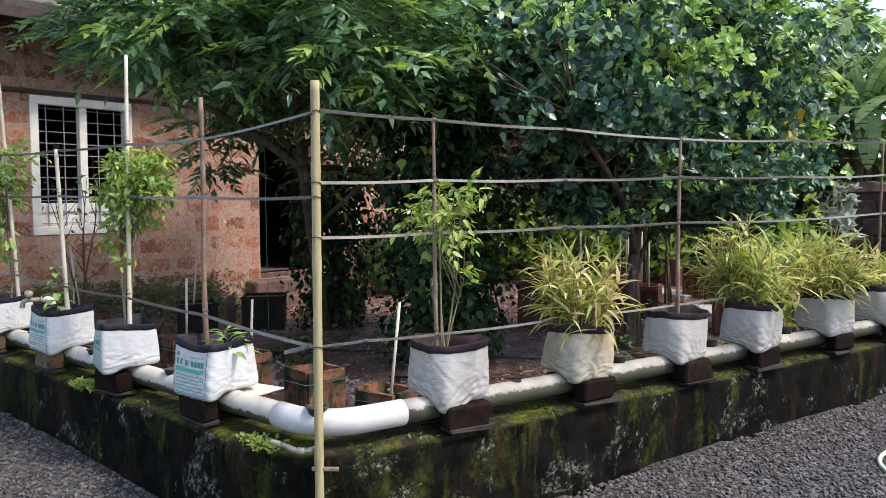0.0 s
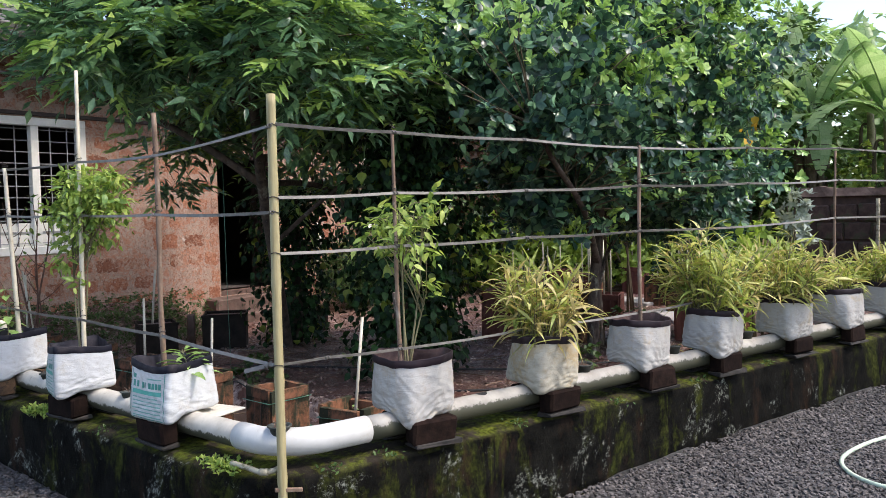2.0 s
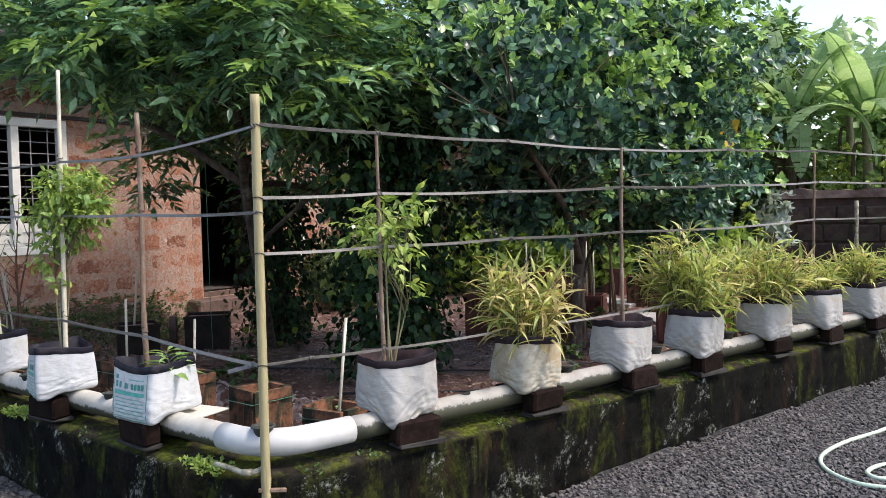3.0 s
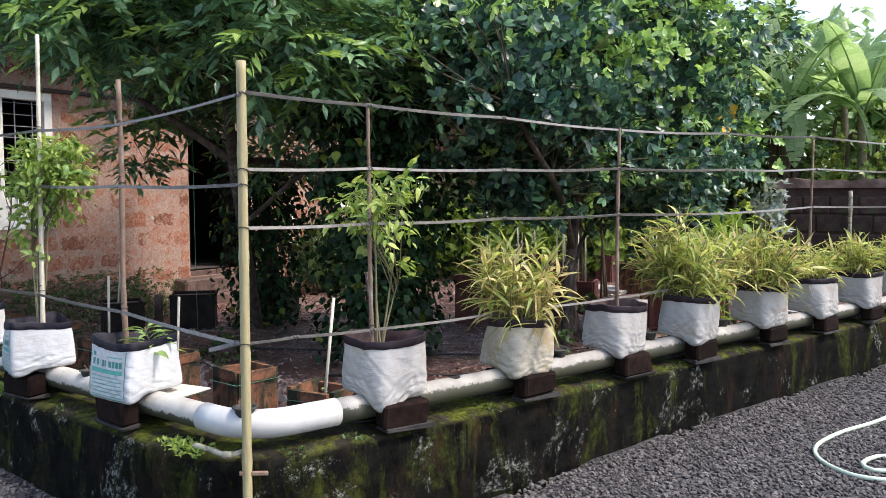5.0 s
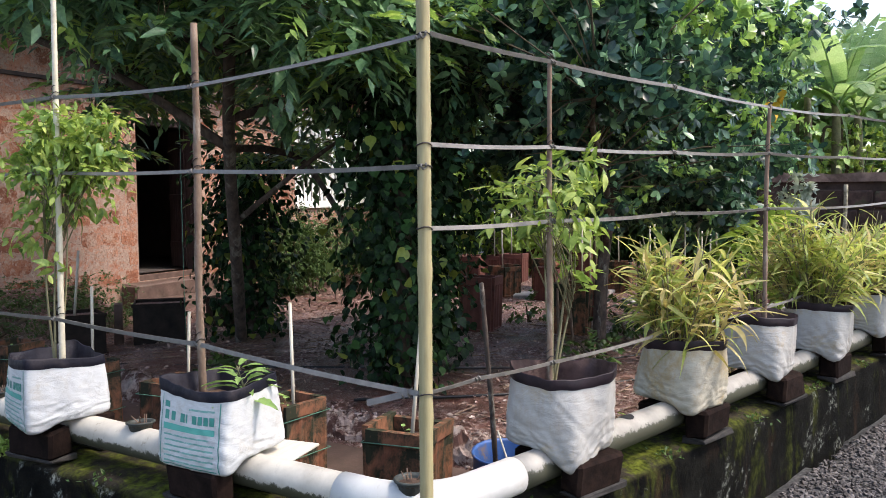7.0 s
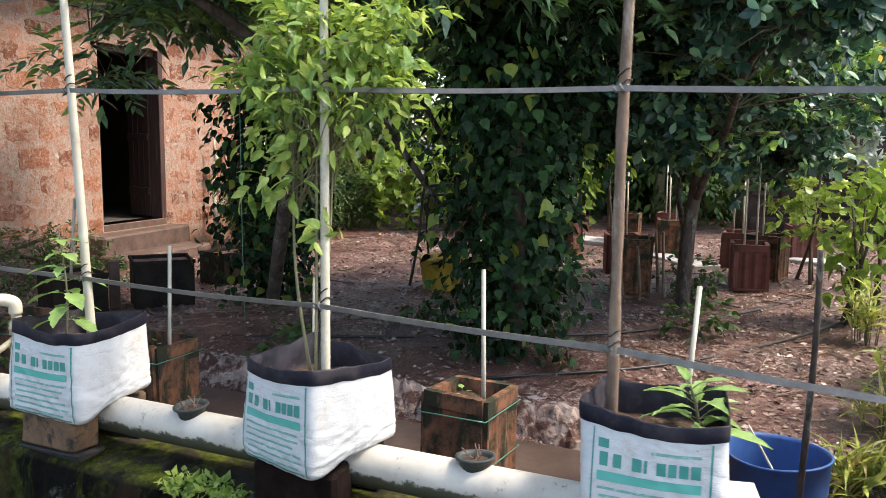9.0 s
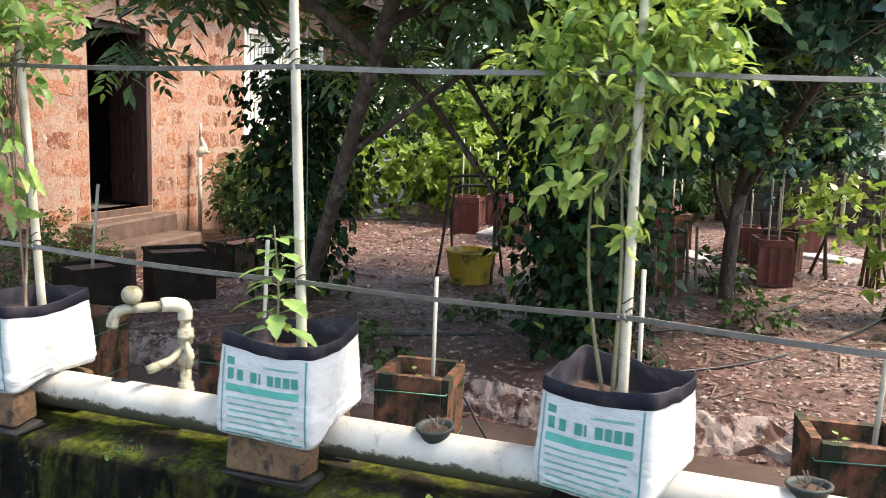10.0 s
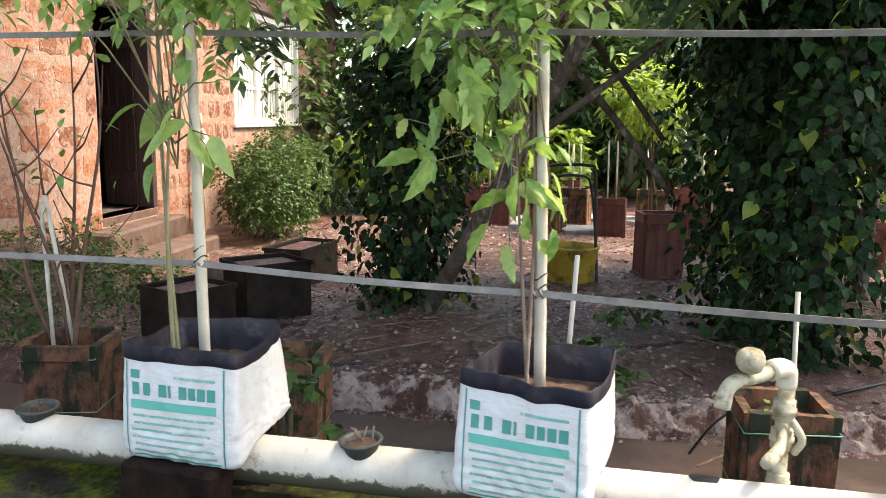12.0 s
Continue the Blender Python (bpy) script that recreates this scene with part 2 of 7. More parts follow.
M_TILE = surface("grey_cement_tile", (0.008, 0.0075, 0.007), (0.045, 0.039, 0.034), 14, 0.85, patch=(0.018, 0.022, 0.010), grain=45, strength=0.7, vary=0.3)
M_TERRA = surface("weathered_terracotta", (0.14, 0.05, 0.025), (0.40, 0.175, 0.09), 6, 0.8, patch=(0.024, 0.028, 0.012), patch_scale=5.5, patch_at=(0.43, 0.55), grain=45, strength=0.5, vary=0.35, stretch=(1, 1, 0.7))
M_TERRA_D = surface("dark_terracotta", (0.09, 0.028, 0.022), (0.20, 0.07, 0.05), 6, 0.8, patch=(0.03, 0.02, 0.016), patch_scale=4, grain=45, strength=0.5, vary=0.35)
M_BLACKBOX = surface("dark_box_tile", (0.008, 0.006, 0.005), (0.034, 0.024, 0.018), 8, 0.6, grain=30, strength=0.2, spec=0.15)
M_WIRE = surface("green_wire", (0.05, 0.16, 0.10), (0.12, 0.26, 0.18), 30, 0.5, strength=0.05)
M_PVC = surface("cream_pvc", (0.24, 0.215, 0.145), (0.43, 0.395, 0.29), 12, 0.6, patch=(0.13, 0.115, 0.06), patch_scale=18, patch_at=(0.47, 0.60), grain=80, strength=0.1)
M_PVC_W = surface("white_conduit", (0.40, 0.36, 0.28), (0.55, 0.51, 0.41), 10, 0.4, patch=(0.30, 0.26, 0.19), patch_scale=6, grain=90, strength=0.05)
M_STEEL = surface("cream_tube", (0.44, 0.39, 0.28), (0.62, 0.57, 0.45), 16, 0.4, patch=(0.27, 0.22, 0.15), patch_scale=8, metal=0.0, grain=90, strength=0.05)
M_BAMBOO = surface("dry_bamboo", (0.24, 0.195, 0.095), (0.39, 0.34, 0.18), 10, 0.55, patch=(0.22, 0.20, 0.09), patch_scale=3, stretch=(8, 8, 0.6), grain=60, strength=0.15)
M_STICK = surface("bark_stick", (0.10, 0.062, 0.042), (0.24, 0.165, 0.115), 18, 0.85, patch=(0.33, 0.28, 0.22), patch_scale=14, grain=70, strength=0.6, stretch=(1, 1, 0.4))
M_BARK = surface("tree_bark", (0.020, 0.015, 0.012), (0.125, 0.090, 0.070), 18, 0.9, patch=(0.18, 0.165, 0.135), patch_scale=10, patch_at=(0.56, 0.64), grain=34, strength=1.0, stretch=(1, 1, 0.45))
M_TWIG = surface("twig_bark", (0.05, 0.04, 0.025), (0.12, 0.09, 0.05), 14, 0.85, grain=40)
M_STEM = surface("green_stem", (0.10, 0.10, 0.045), (0.23, 0.20, 0.11), 18, 0.6, grain=60)
M_REDSTEM = surface("reddish_stem", (0.07, 0.034, 0.024), (0.16, 0.085, 0.055), 18, 0.7, grain=60)
M_TAPE = surface("grey_plastic_tape", (0.095, 0.087, 0.076), (0.19, 0.176, 0.155), 20, 0.5, grain=120, strength=0.2)
M_CUP = surface("grey_net_cup", (0.022, 0.027, 0.024), (0.060, 0.068, 0.060), 20, 0.6, patch=(0.16, 0.14, 0.10), patch_scale=15, grain=80, strength=0.2)
M_HOLE = surface("hole_shade", (0.01, 0.01, 0.01), (0.02, 0.02, 0.02), 10, 0.9)
M_LATERITE = masonry_material("laterite_block", (0.19, 0.070, 0.040), (0.39, 0.180, 0.110), (0.37, 0.265, 0.205), True)
M_MORTAR = masonry_material("pale_mortar", (0.27, 0.180, 0.135), (0.42, 0.320, 0.260), (0.36, 0.160, 0.10), False)
M_PAINT = surface("white_paint", (0.66, 0.64, 0.58), (0.80, 0.78, 0.72), 8, 0.5, patch=(0.50, 0.45, 0.37), patch_scale=6, patch_at=(0.62, 0.74), grain=50, strength=0.1)
M_GRILLE = surface("dull_iron", (0.20, 0.20, 0.21), (0.34, 0.34, 0.34), 20, 0.6, grain=60)
M_WOOD_D = surface("dark_door_wood", (0.03, 0.015, 0.014), (0.085, 0.045, 0.038), 10, 0.6, patch=(0.13, 0.085, 0.07), patch_scale=4, stretch=(6, 6, 0.4), grain=50, strength=0.3)
M_STEP = surface("red_cement_step", (0.055, 0.031, 0.024), (0.15, 0.094, 0.072), 6, 0.75, patch=(0.10, 0.08, 0.06), patch_scale=4, grain=40, strength=0.4)
M_CONCRETE = surface("wet_concrete", (0.048, 0.031, 0.025), (0.115, 0.078, 0.064), 4, 0.5, patch=(0.05, 0.04, 0.03), patch_scale=2, grain=50, strength=0.3)
M_SLAB = surface("pale_slab", (0.28, 0.26, 0.24), (0.46, 0.44, 0.41), 6, 0.7, patch=(0.2, 0.17, 0.14), patch_scale=3)
M_CRUMB = surface("crumbled_plaster", (0.27, 0.195, 0.165), (0.50, 0.42, 0.38), 14, 0.9, patch=(0.15, 0.09, 0.07), patch_scale=9, patch_at=(0.5, 0.6), grain=50, strength=0.7, vary=0.5, island=True)
M_BAND = surface("crumbling_plaster_band", (0.15, 0.095, 0.075), (0.44, 0.36, 0.31), 9, 0.9, patch=(0.075, 0.035, 0.026), patch_scale=8, patch_at=(0.46, 0.55), grain=40, strength=0.9)
# Room surfaces hold the indoor shade in their colour.
M_ROOM = surface("room_shade_plaster", (0.05, 0.042, 0.04), (0.09, 0.075, 0.065), 4, 0.9)
M_ROOF = surface("old_roof_tile", (0.07, 0.065, 0.06), (0.17, 0.155, 0.14), 14, 0.9, patch=(0.06, 0.07, 0.04), grain=30, strength=0.9)
M_SOFFIT = surface("dark_rafter_wood", (0.03, 0.022, 0.02), (0.07, 0.05, 0.045), 8, 0.8, grain=40)
M_YELLOW = surface("faded_yellow_plastic", (0.36, 0.24, 0.03), (0.52, 0.36, 0.05), 6, 0.5, patch=(0.10, 0.09, 0.03), patch_scale=5, patch_at=(0.5, 0.62))
M_IRON = surface("black_iron", (0.012, 0.011, 0.011), (0.05, 0.035, 0.03), 20, 0.5, grain=60)
M_BLUE = surface("blue_plastic", (0.022, 0.07, 0.22), (0.045, 0.12, 0.32), 6, 0.5, patch=(0.16, 0.12, 0.10), patch_scale=7, patch_at=(0.56, 0.66), strength=0.1)
M_HOSE = surface("pale_green_hose", (0.42, 0.52, 0.40), (0.56, 0.64, 0.50), 10, 0.35, strength=0.05)
M_HOSE_D = surface("black_hose", (0.012, 0.012, 0.012), (0.03, 0.03, 0.03), 10, 0.4, strength=0.05)
M_PLY = surface("pale_plywood", (0.50, 0.46, 0.38), (0.66, 0.62, 0.54), 6, 0.7, stretch=(1, 6, 1))
M_BWALL = surface("mossy_brown_wall", (0.020, 0.013, 0.010), (0.075, 0.044, 0.032), 5, 0.9, patch=(0.05, 0.06, 0.025), patch_scale=2, grain=30, strength=0.7)
M_BBLOCK = surface("mossy_laterite_block", (0.022, 0.014, 0.011), (0.125, 0.072, 0.052), 7, 0.92, patch=(0.055, 0.06, 0.028), patch_scale=5, patch_at=(0.5, 0.62), grain=28, strength=0.9, vary=0.6)
M_COPING = surface("reddish_coping", (0.08, 0.05, 0.038), (0.24, 0.16, 0.12), 5, 0.9, grain=30, strength=0.5)
M_LITTER = surface("dry_leaf", (0.18, 0.080, 0.050), (0.62, 0.48, 0.40), 8, 0.4, vary=0.8, island=True)
M_YFLOWER = surface("yellow_flower", (0.75, 0.42, 0.03), (0.85, 0.55, 0.06), 10, 0.6)

L_TREE = leaf_material("long_tree_leaf", (0.030, 0.088, 0.058), (0.100, 0.225, 0.130), (0.30, 0.50, 0.22), 0.30, 0.40, 0.55)
L_TREE_Y = leaf_material("young_long_leaf", (0.14, 0.28, 0.07), (0.28, 0.46, 0.11), (0.48, 0.64, 0.18), 0.32, 0.45, 0.5)
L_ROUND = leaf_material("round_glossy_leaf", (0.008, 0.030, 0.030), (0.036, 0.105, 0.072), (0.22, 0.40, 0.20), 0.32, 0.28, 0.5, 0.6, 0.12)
# Brighter round leaf, young and coloured as if lit, for the crown's sunny side.
L_ROUND_LIT = leaf_material("sunlit_young_round_leaf", (0.12, 0.28, 0.08), (0.32, 0.54, 0.14), (0.60, 0.80, 0.25), 0.30, 0.42, 0.55)
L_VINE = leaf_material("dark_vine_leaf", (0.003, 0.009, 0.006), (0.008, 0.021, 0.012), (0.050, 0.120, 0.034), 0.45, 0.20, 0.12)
L_VINE_Y = leaf_material("yellow_vine_leaf", (0.14, 0.20, 0.03), (0.22, 0.28, 0.05), (0.30, 0.34, 0.06), 0.45, 0.35)
L_BRIGHT = leaf_material("sunny_leaf", (0.17, 0.27, 0.05), (0.27, 0.41, 0.07), (0.40, 0.52, 0.11), 0.45, 0.5)
L_CHILLI = leaf_material("chilli_leaf", (0.08, 0.18, 0.035), (0.27, 0.40, 0.075), (0.60, 0.68, 0.19), 0.36, 0.45)
L_BROAD = leaf_material("broad_young_leaf", (0.10, 0.22, 0.055), (0.22, 0.38, 0.10), (0.45, 0.58, 0.20), 0.36, 0.46)
L_SEED = leaf_material("seedling_leaf", (0.18, 0.32, 0.09), (0.28, 0.44, 0.13), (0.40, 0.54, 0.20), 0.42, 0.4)
L_GINGER = leaf_material("striped_blade", (0.13, 0.24, 0.045), (0.46, 0.54, 0.12), (0.84, 0.78, 0.34), 0.42, 0.48)
L_DRYBLADE = leaf_material("dry_blade", (0.42, 0.34, 0.12), (0.56, 0.46, 0.19), (0.70, 0.60, 0.30), 0.55, 0.35)
L_BANANA = leaf_material("banana_leaf", (0.24, 0.40, 0.16), (0.34, 0.50, 0.22), (0.46, 0.60, 0.32), 0.35, 0.6)
L_WEED = leaf_material("weed_leaf", (0.03, 0.07, 0.02), (0.06, 0.12, 0.03), (0.11, 0.18, 0.045), 0.5, 0.3)
L_SILVER = leaf_material("silvery_leaf", (0.20, 0.25, 0.20), (0.32, 0.37, 0.31), (0.45, 0.50, 0.44), 0.4, 0.3)

# ---- mesh helpers ----


def mesh_object(name, verts, faces, material, parent=None, label="", smooth=False):
    me = bpy.data.meshes.new(name)
    me.from_pydata(verts if isinstance(verts, list) else verts.tolist(), [], faces if isinstance(faces, list) else faces.tolist())
    for m in material if isinstance(material, (list, tuple)) else [material]:
        me.materials.append(m)
    if smooth:
        me.polygons.foreach_set("use_smooth", [True] * len(me.polygons))
    me.update()
    ob = new(name, me)
    if parent is not None:
        ob.parent = parent
    if label:
        ob["label"] = label
    return ob


def part(name, bm, material, parent=None, label="", smooth=False):
    me = bpy.data.meshes.new(name)
    bm.normal_update()
    bm.to_mesh(me)
    bm.free()
    for m in material if isinstance(material, (list, tuple)) else [material]:
        me.materials.append(m)
    if smooth:
        me.polygons.foreach_set("use_smooth", [True] * len(me.polygons))
    ob = new(name, me)
    if parent is not None:
        ob.parent = parent
    if label:
        ob["label"] = label
    return ob


def thing(name, label, category, m=None, group="", kind=""):
    ob = new(name)
    ob.empty_display_size = 0.05
    if m is not None:
        ob.matrix_basis = m
    return tagged(ob, label, category, group, kind)


def put_box(bm, x0, y0, z0, x1, y1, z1, bevel=0.0, m=None, jitter=0.0, rng=None):
    g = bmesh.ops.create_cube(bm, size=1, matrix=Matrix.Translation(((x0 + x1) / 2, (y0 + y1) / 2, (z0 + z1) / 2)) @ Matrix.Diagonal((x1 - x0, y1 - y0, z1 - z0, 1)))
    vs = g["verts"]
    if jitter:
        for v in vs:
            v.co += Vector([rng.uniform(-jitter, jitter) for _ in range(3)])
    if bevel:
        es = list({e for v in vs for e in v.link_edges})
        r = bmesh.ops.bevel(bm, geom=es, offset=bevel, segments=1, affect="EDGES", profile=0.6)
        vs = list({v for f in r["faces"] for v in f.verts} | {v for v in vs if v.is_valid})
    if m is not None:
        bmesh.ops.transform(bm, matrix=m, verts=vs)
    return vs


def boxed(x0, y0, z0, x1, y1, z1, bevel=0.003, m=None, jitter=0.0, rng=None):
    bm = bmesh.new()
    put_box(bm, x0, y0, z0, x1, y1, z1, bevel, m, jitter, rng)
    return bm


def sweep(points, radii, seg=10, cap=True):
    """Vertices and faces of a round tube along points, with one radius for each."""
    pts = [Vector(p) for p in points]
    n = len(pts)
    radii = [radii] * n if isinstance(radii, (int, float)) else radii
    verts, faces = [], []
    up = Vector((0, 0, 1))
    prev = None
    for i, p in enumerate(pts):
        d = (pts[min(i + 1, n - 1)] - pts[max(i - 1, 0)]).normalized()
        if prev is None:
            side = d.cross(up) if abs(d.dot(up)) < 0.95 else d.cross(Vector((1, 0, 0)))
        else:
            side = prev - d * prev.dot(d)
        side.normalize()
        prev = side
        other = d.cross(side)
        for k in range(seg):
            a = 2 * math.pi * k / seg
            verts.append(tuple(p + (side * math.cos(a) + other * math.sin(a)) * radii[i]))
    for i in range(n - 1):
        for k in range(seg):
            faces.append((i * seg + k, i * seg + (k + 1) % seg, (i + 1) * seg + (k + 1) % seg, (i + 1) * seg + k))
    if cap:
        faces.append(tuple(range(seg - 1, -1, -1)))
        faces.append(tuple((n - 1) * seg + k for k in range(seg)))
    return verts, faces


def tube(name, points, radii, material, parent=None, label="", seg=10, smooth=True):
    v, f = sweep(points, radii, seg)
    return mesh_object(name, v, f, material, parent, label, smooth)


def merged(parts_list):
    verts, faces = [], []
    for v, f in parts_list:
        o = len(verts)
        verts += v
        faces += [tuple(i + o for i in q) for q in f]
    return verts, faces


def smooth_path(pts, n=8):
    """A Catmull-Rom line through the points."""
    p = [Vector(q) for q in pts]
    p = [2 * p[0] - p[1]] + p + [2 * p[-1] - p[-2]]
    out = []
    for i in range(1, len(p) - 2):
        a, b, c, d = p[i - 1 : i + 3]
        for k in range(n):
            t = k / n
            out.append(0.5 * (2 * b + (c - a) * t + (2 * a - 5 * b + 4 * c - d) * t * t + (3 * b - a - 3 * c + d) * t**3))
    out.append(p[-2])
    return out


# Leaf outlines: across (in half widths), along (in lengths), up (in lengths), and their faces.
def outline_of(widths, fold=0.05, bend=0.18):
    """A leaf of three points across at even steps: widths at those between base and tip, folded up and bent down."""
    n = len(widths) + 1
    v, fc = [(0, 0, 0)], []
    for i, w in enumerate(widths):
        t = (i + 1) / n
        v += [(-w, t - 0.03 * w, fold * w - bend * t * t), (0, t, -bend * t * t), (w, t - 0.03 * w, fold * w - bend * t * t)]
    v.append((0, 1, -bend))
    fc += [(0, 2, 1), (0, 3, 2)]
    for i in range(len(widths) - 1):
        q = 1 + 3 * i
        fc += [(q, q + 1, q + 4), (q, q + 4, q + 3), (q + 1, q + 2, q + 5), (q + 1, q + 5, q + 4)]
    q, tip = 1 + 3 * (len(widths) - 1), len(v) - 1
    fc += [(q, q + 1, tip), (q + 1, q + 2, tip)]
    return np.array(v), fc


LANCE = outline_of((0.75, 1.0, 0.8, 0.42))
OVATE = outline_of((0.85, 1.0, 0.74, 0.34))
HEART = outline_of((0.72, 1.0, 1.0, 0.84, 0.55, 0.24), 0.07, 0.24)
OBOVATE = outline_of((0.42, 0.8, 1.0, 0.8), 0.06, 0.08)
SIMPLE = (np.array([[0, 0, 0], [-0.9, 0.45, 0.04], [0.9, 0.45, 0.04], [0, 1, -0.1], [0, 0.5, -0.04]]), [(0, 4, 1), (0, 2, 4), (1, 4, 3), (4, 2, 3)])


def unit(a):
    return a / np.maximum(np.linalg.norm(a, axis=-1, keepdims=True), 1e-9)


def leaf_arrays(pos, axis, normal, length, half, outline):
    tv, tf = outline
    a = unit(axis)
    s = unit(np.cross(a, normal))
    n = np.cross(s, a)
    v = pos[:, None] + length[:, None, None] * tv[None, :, 1:2] * a[:, None] + half[:, None, None] * tv[None, :, 0:1] * s[:, None] + length[:, None, None] * tv[None, :, 2:3] * n[:, None]
    f = np.array(tf)[None] + (np.arange(len(pos)) * len(tv))[:, None, None]
    return v.reshape(-1, 3), f.reshape(-1, 3)


def leaves_object(name, sets, material, parent=None, label="", kind="stuff"):
    """One mesh of many leaves; sets: the arrays that leaf_arrays gives."""
    verts = np.concatenate([v for v, _ in sets])
    offs = np.cumsum([0] + [len(v) for v, _ in sets])[:-1]
    faces = np.concatenate([f + o for (_, f), o in zip(sets, offs)])
    me = bpy.data.meshes.new(name)
    me.vertices.add(len(verts))
    me.vertices.foreach_set("co", verts.astype(np.float32).ravel())
    me.loops.add(faces.size)
    me.loops.foreach_set("vertex_index", faces.astype(np.int32).ravel())
    me.polygons.add(len(faces))
    me.polygons.foreach_set("loop_start", np.arange(0, faces.size, 3, dtype=np.int32))
    me.polygons.foreach_set("loop_total", np.full(len(faces), 3, dtype=np.int32))
    me.polygons.foreach_set("use_smooth", np.ones(len(faces), dtype=bool))
    me.materials.append(material)
    me.update()
    me.validate()
    ob = new(name, me)
    if parent is not None:
        ob.parent = parent
    return tagged(ob, label, "", "", kind)


def clumps(rng, blobs, n, size, spread):
    """Points in the blobs gathered into clumps of the given size, with gaps between them."""
    c, out = in_blobs(rng, blobs, n // size, 0.6)
    p = np.repeat(c, size, 0) + rng.normal(size=(len(c) * size, 3)) * spread
    return p, unit(np.repeat(out, size, 0) + rng.normal(size=(len(p), 3)) * 0.35)


def in_blobs(rng, blobs, n, shell=0.55):
    """Points in ellipsoids (centre, radii), more of them towards the skin, with the outward direction at each."""
    vol = np.array([np.prod(b[1]) ** 0.75 for b in blobs])
    pick = rng.choice(len(blobs), n, p=vol / vol.sum())
    d = unit(rng.normal(size=(n, 3)))
    r = shell + (1 - shell) * rng.random((n, 1)) ** 0.7
    r = np.where(rng.random((n, 1)) < 0.25, rng.random((n, 1)) ** 0.4, r)
    c = np.array([b[0] for b in blobs])[pick]
    rad = np.array([b[1] for b in blobs])[pick]
    wob = 1 + 0.18 * np.sin(5 * d[:, :1] + 3 * d[:, 1:2] + c[:, :1]) + 0.14 * np.sin(9 * d[:, 2:3] + 7 * d[:, 1:2])
    return c + d * rad * r * wob, unit(d / rad)


def pinnate_sprays(rng, p, out, twig, count, leaf, width, droop=0.5, level=False):
    """Twigs at p, each with leaves in two rows along it. level: the twig and its leaves spread out flat."""
    n = len(p)
    d = out * 0.75 + rng.normal(size=(n, 3)) * 0.55 + np.array([0, 0, -0.12])
    d = unit(d * np.array([1, 1, 0.3])) if level else unit(d)
    side = unit(np.cross(d, np.array([0, 0, 1.0]) + rng.normal(size=(n, 3)) * 0.25))
    pos, ax, nr, le = [], [], [], []
    L = twig * (0.6 + 0.7 * rng.random(n))[:, None]
    for k in range(count):
        t = (k + 0.6) / count
        sgn = 1 if k % 2 else -1
        if k == count - 1:
            a = d + np.array([0, 0, -0.2 if level else -0.5])
        else:
            a = d * (0.75 if level else 0.55) + sgn * side * 0.8 + np.array([0, 0, -droop]) + rng.normal(size=(n, 3)) * (0.12 if level else 0.18)
        pos.append(p + d * L * t + np.array([0, 0, -1.0]) * (L * t * t * 0.35))
        ax.append(a)
        nr.append(np.array([0, 0, 1.0]) + rng.normal(size=(n, 3)) * 0.4)
        le.append(leaf * (0.65 + 0.55 * rng.random(n)) * (0.75 + 0.5 * math.sin(math.pi * min(t, 0.9))))
    pos, ax, nr, le = np.concatenate(pos), np.concatenate(ax), np.concatenate(nr), np.concatenate(le)
    return pos, ax, nr, le, le * width


def rosettes(rng, p, out, count, leaf, width):
    """Whorls of leaves that open at p towards out."""
    n = len(p)
    d = unit(out * 0.7 + rng.normal(size=(n, 3)) * 0.5 + np.array([0, 0, 0.35]))
    e1 = unit(np.cross(d, rng.normal(size=(n, 3))))
    e2 = np.cross(d, e1)
    pos, ax, nr, le = [], [], [], []
    for k in range(count):
        a = 2 * math.pi * k / count * 1.02 + rng.random(n) * 0.7
        rad = e1 * np.cos(a)[:, None] + e2 * np.sin(a)[:, None]
        lift = (0.25 + 0.6 * rng.random(n))[:, None]
        pos.append(p - d * (0.05 * rng.random(n))[:, None])
        ax.append(rad + d * lift)
        nr.append(d - rad * 0.3 + rng.normal(size=(n, 3)) * 0.2)
        le.append(leaf * (0.6 + 0.6 * rng.random(n)))
    pos, ax, nr, le = np.concatenate(pos), np.concatenate(ax), np.concatenate(nr), np.concatenate(le)
    return pos, ax, nr, le, le * width


def hung(rng, p, out, leaf, width):
    """Single leaves at p that hang with the tip down and face out."""
    n = len(p)
    ax = np.array([0, 0, -0.7]) + out * 0.5 + rng.normal(size=(n, 3)) * 0.5
    nr = out * 0.8 + np.array([0, 0, 0.6]) + rng.normal(size=(n, 3)) * 0.45
    le = leaf * (0.6 + 0.6 * rng.random(n))
    return p, ax, nr, le, le * width


def scattered(rng, p, out, leaf, width):
    n = len(p)
    ax = out * 0.6 + rng.normal(size=(n, 3)) * 0.6
    nr = np.array([0, 0, 1.0]) + rng.normal(size=(n, 3)) * 0.6
    le = leaf * (0.55 + 0.7 * rng.random(n))
    return p, ax, nr, le, le * width


# ---- plan ----
A_R = radians(-12)
U = Vector((math.cos(A_R), math.sin(A_R), 0))
N = Vector((-math.sin(A_R), math.cos(A_R), 0))
PIPE_X, PIPE_V, PIPE_Z, PIPE_R = 0.04, 0.02, 0.775, 0.055
CORNER = Vector((PIPE_X, (PIPE_V - 0.2079 * PIPE_X) / 0.9781, 0))
WALL_TOP = 0.675


def on_right(u, v=0.0, z=0.0):
    return U * u + N * v + Vector((0, 0, z))


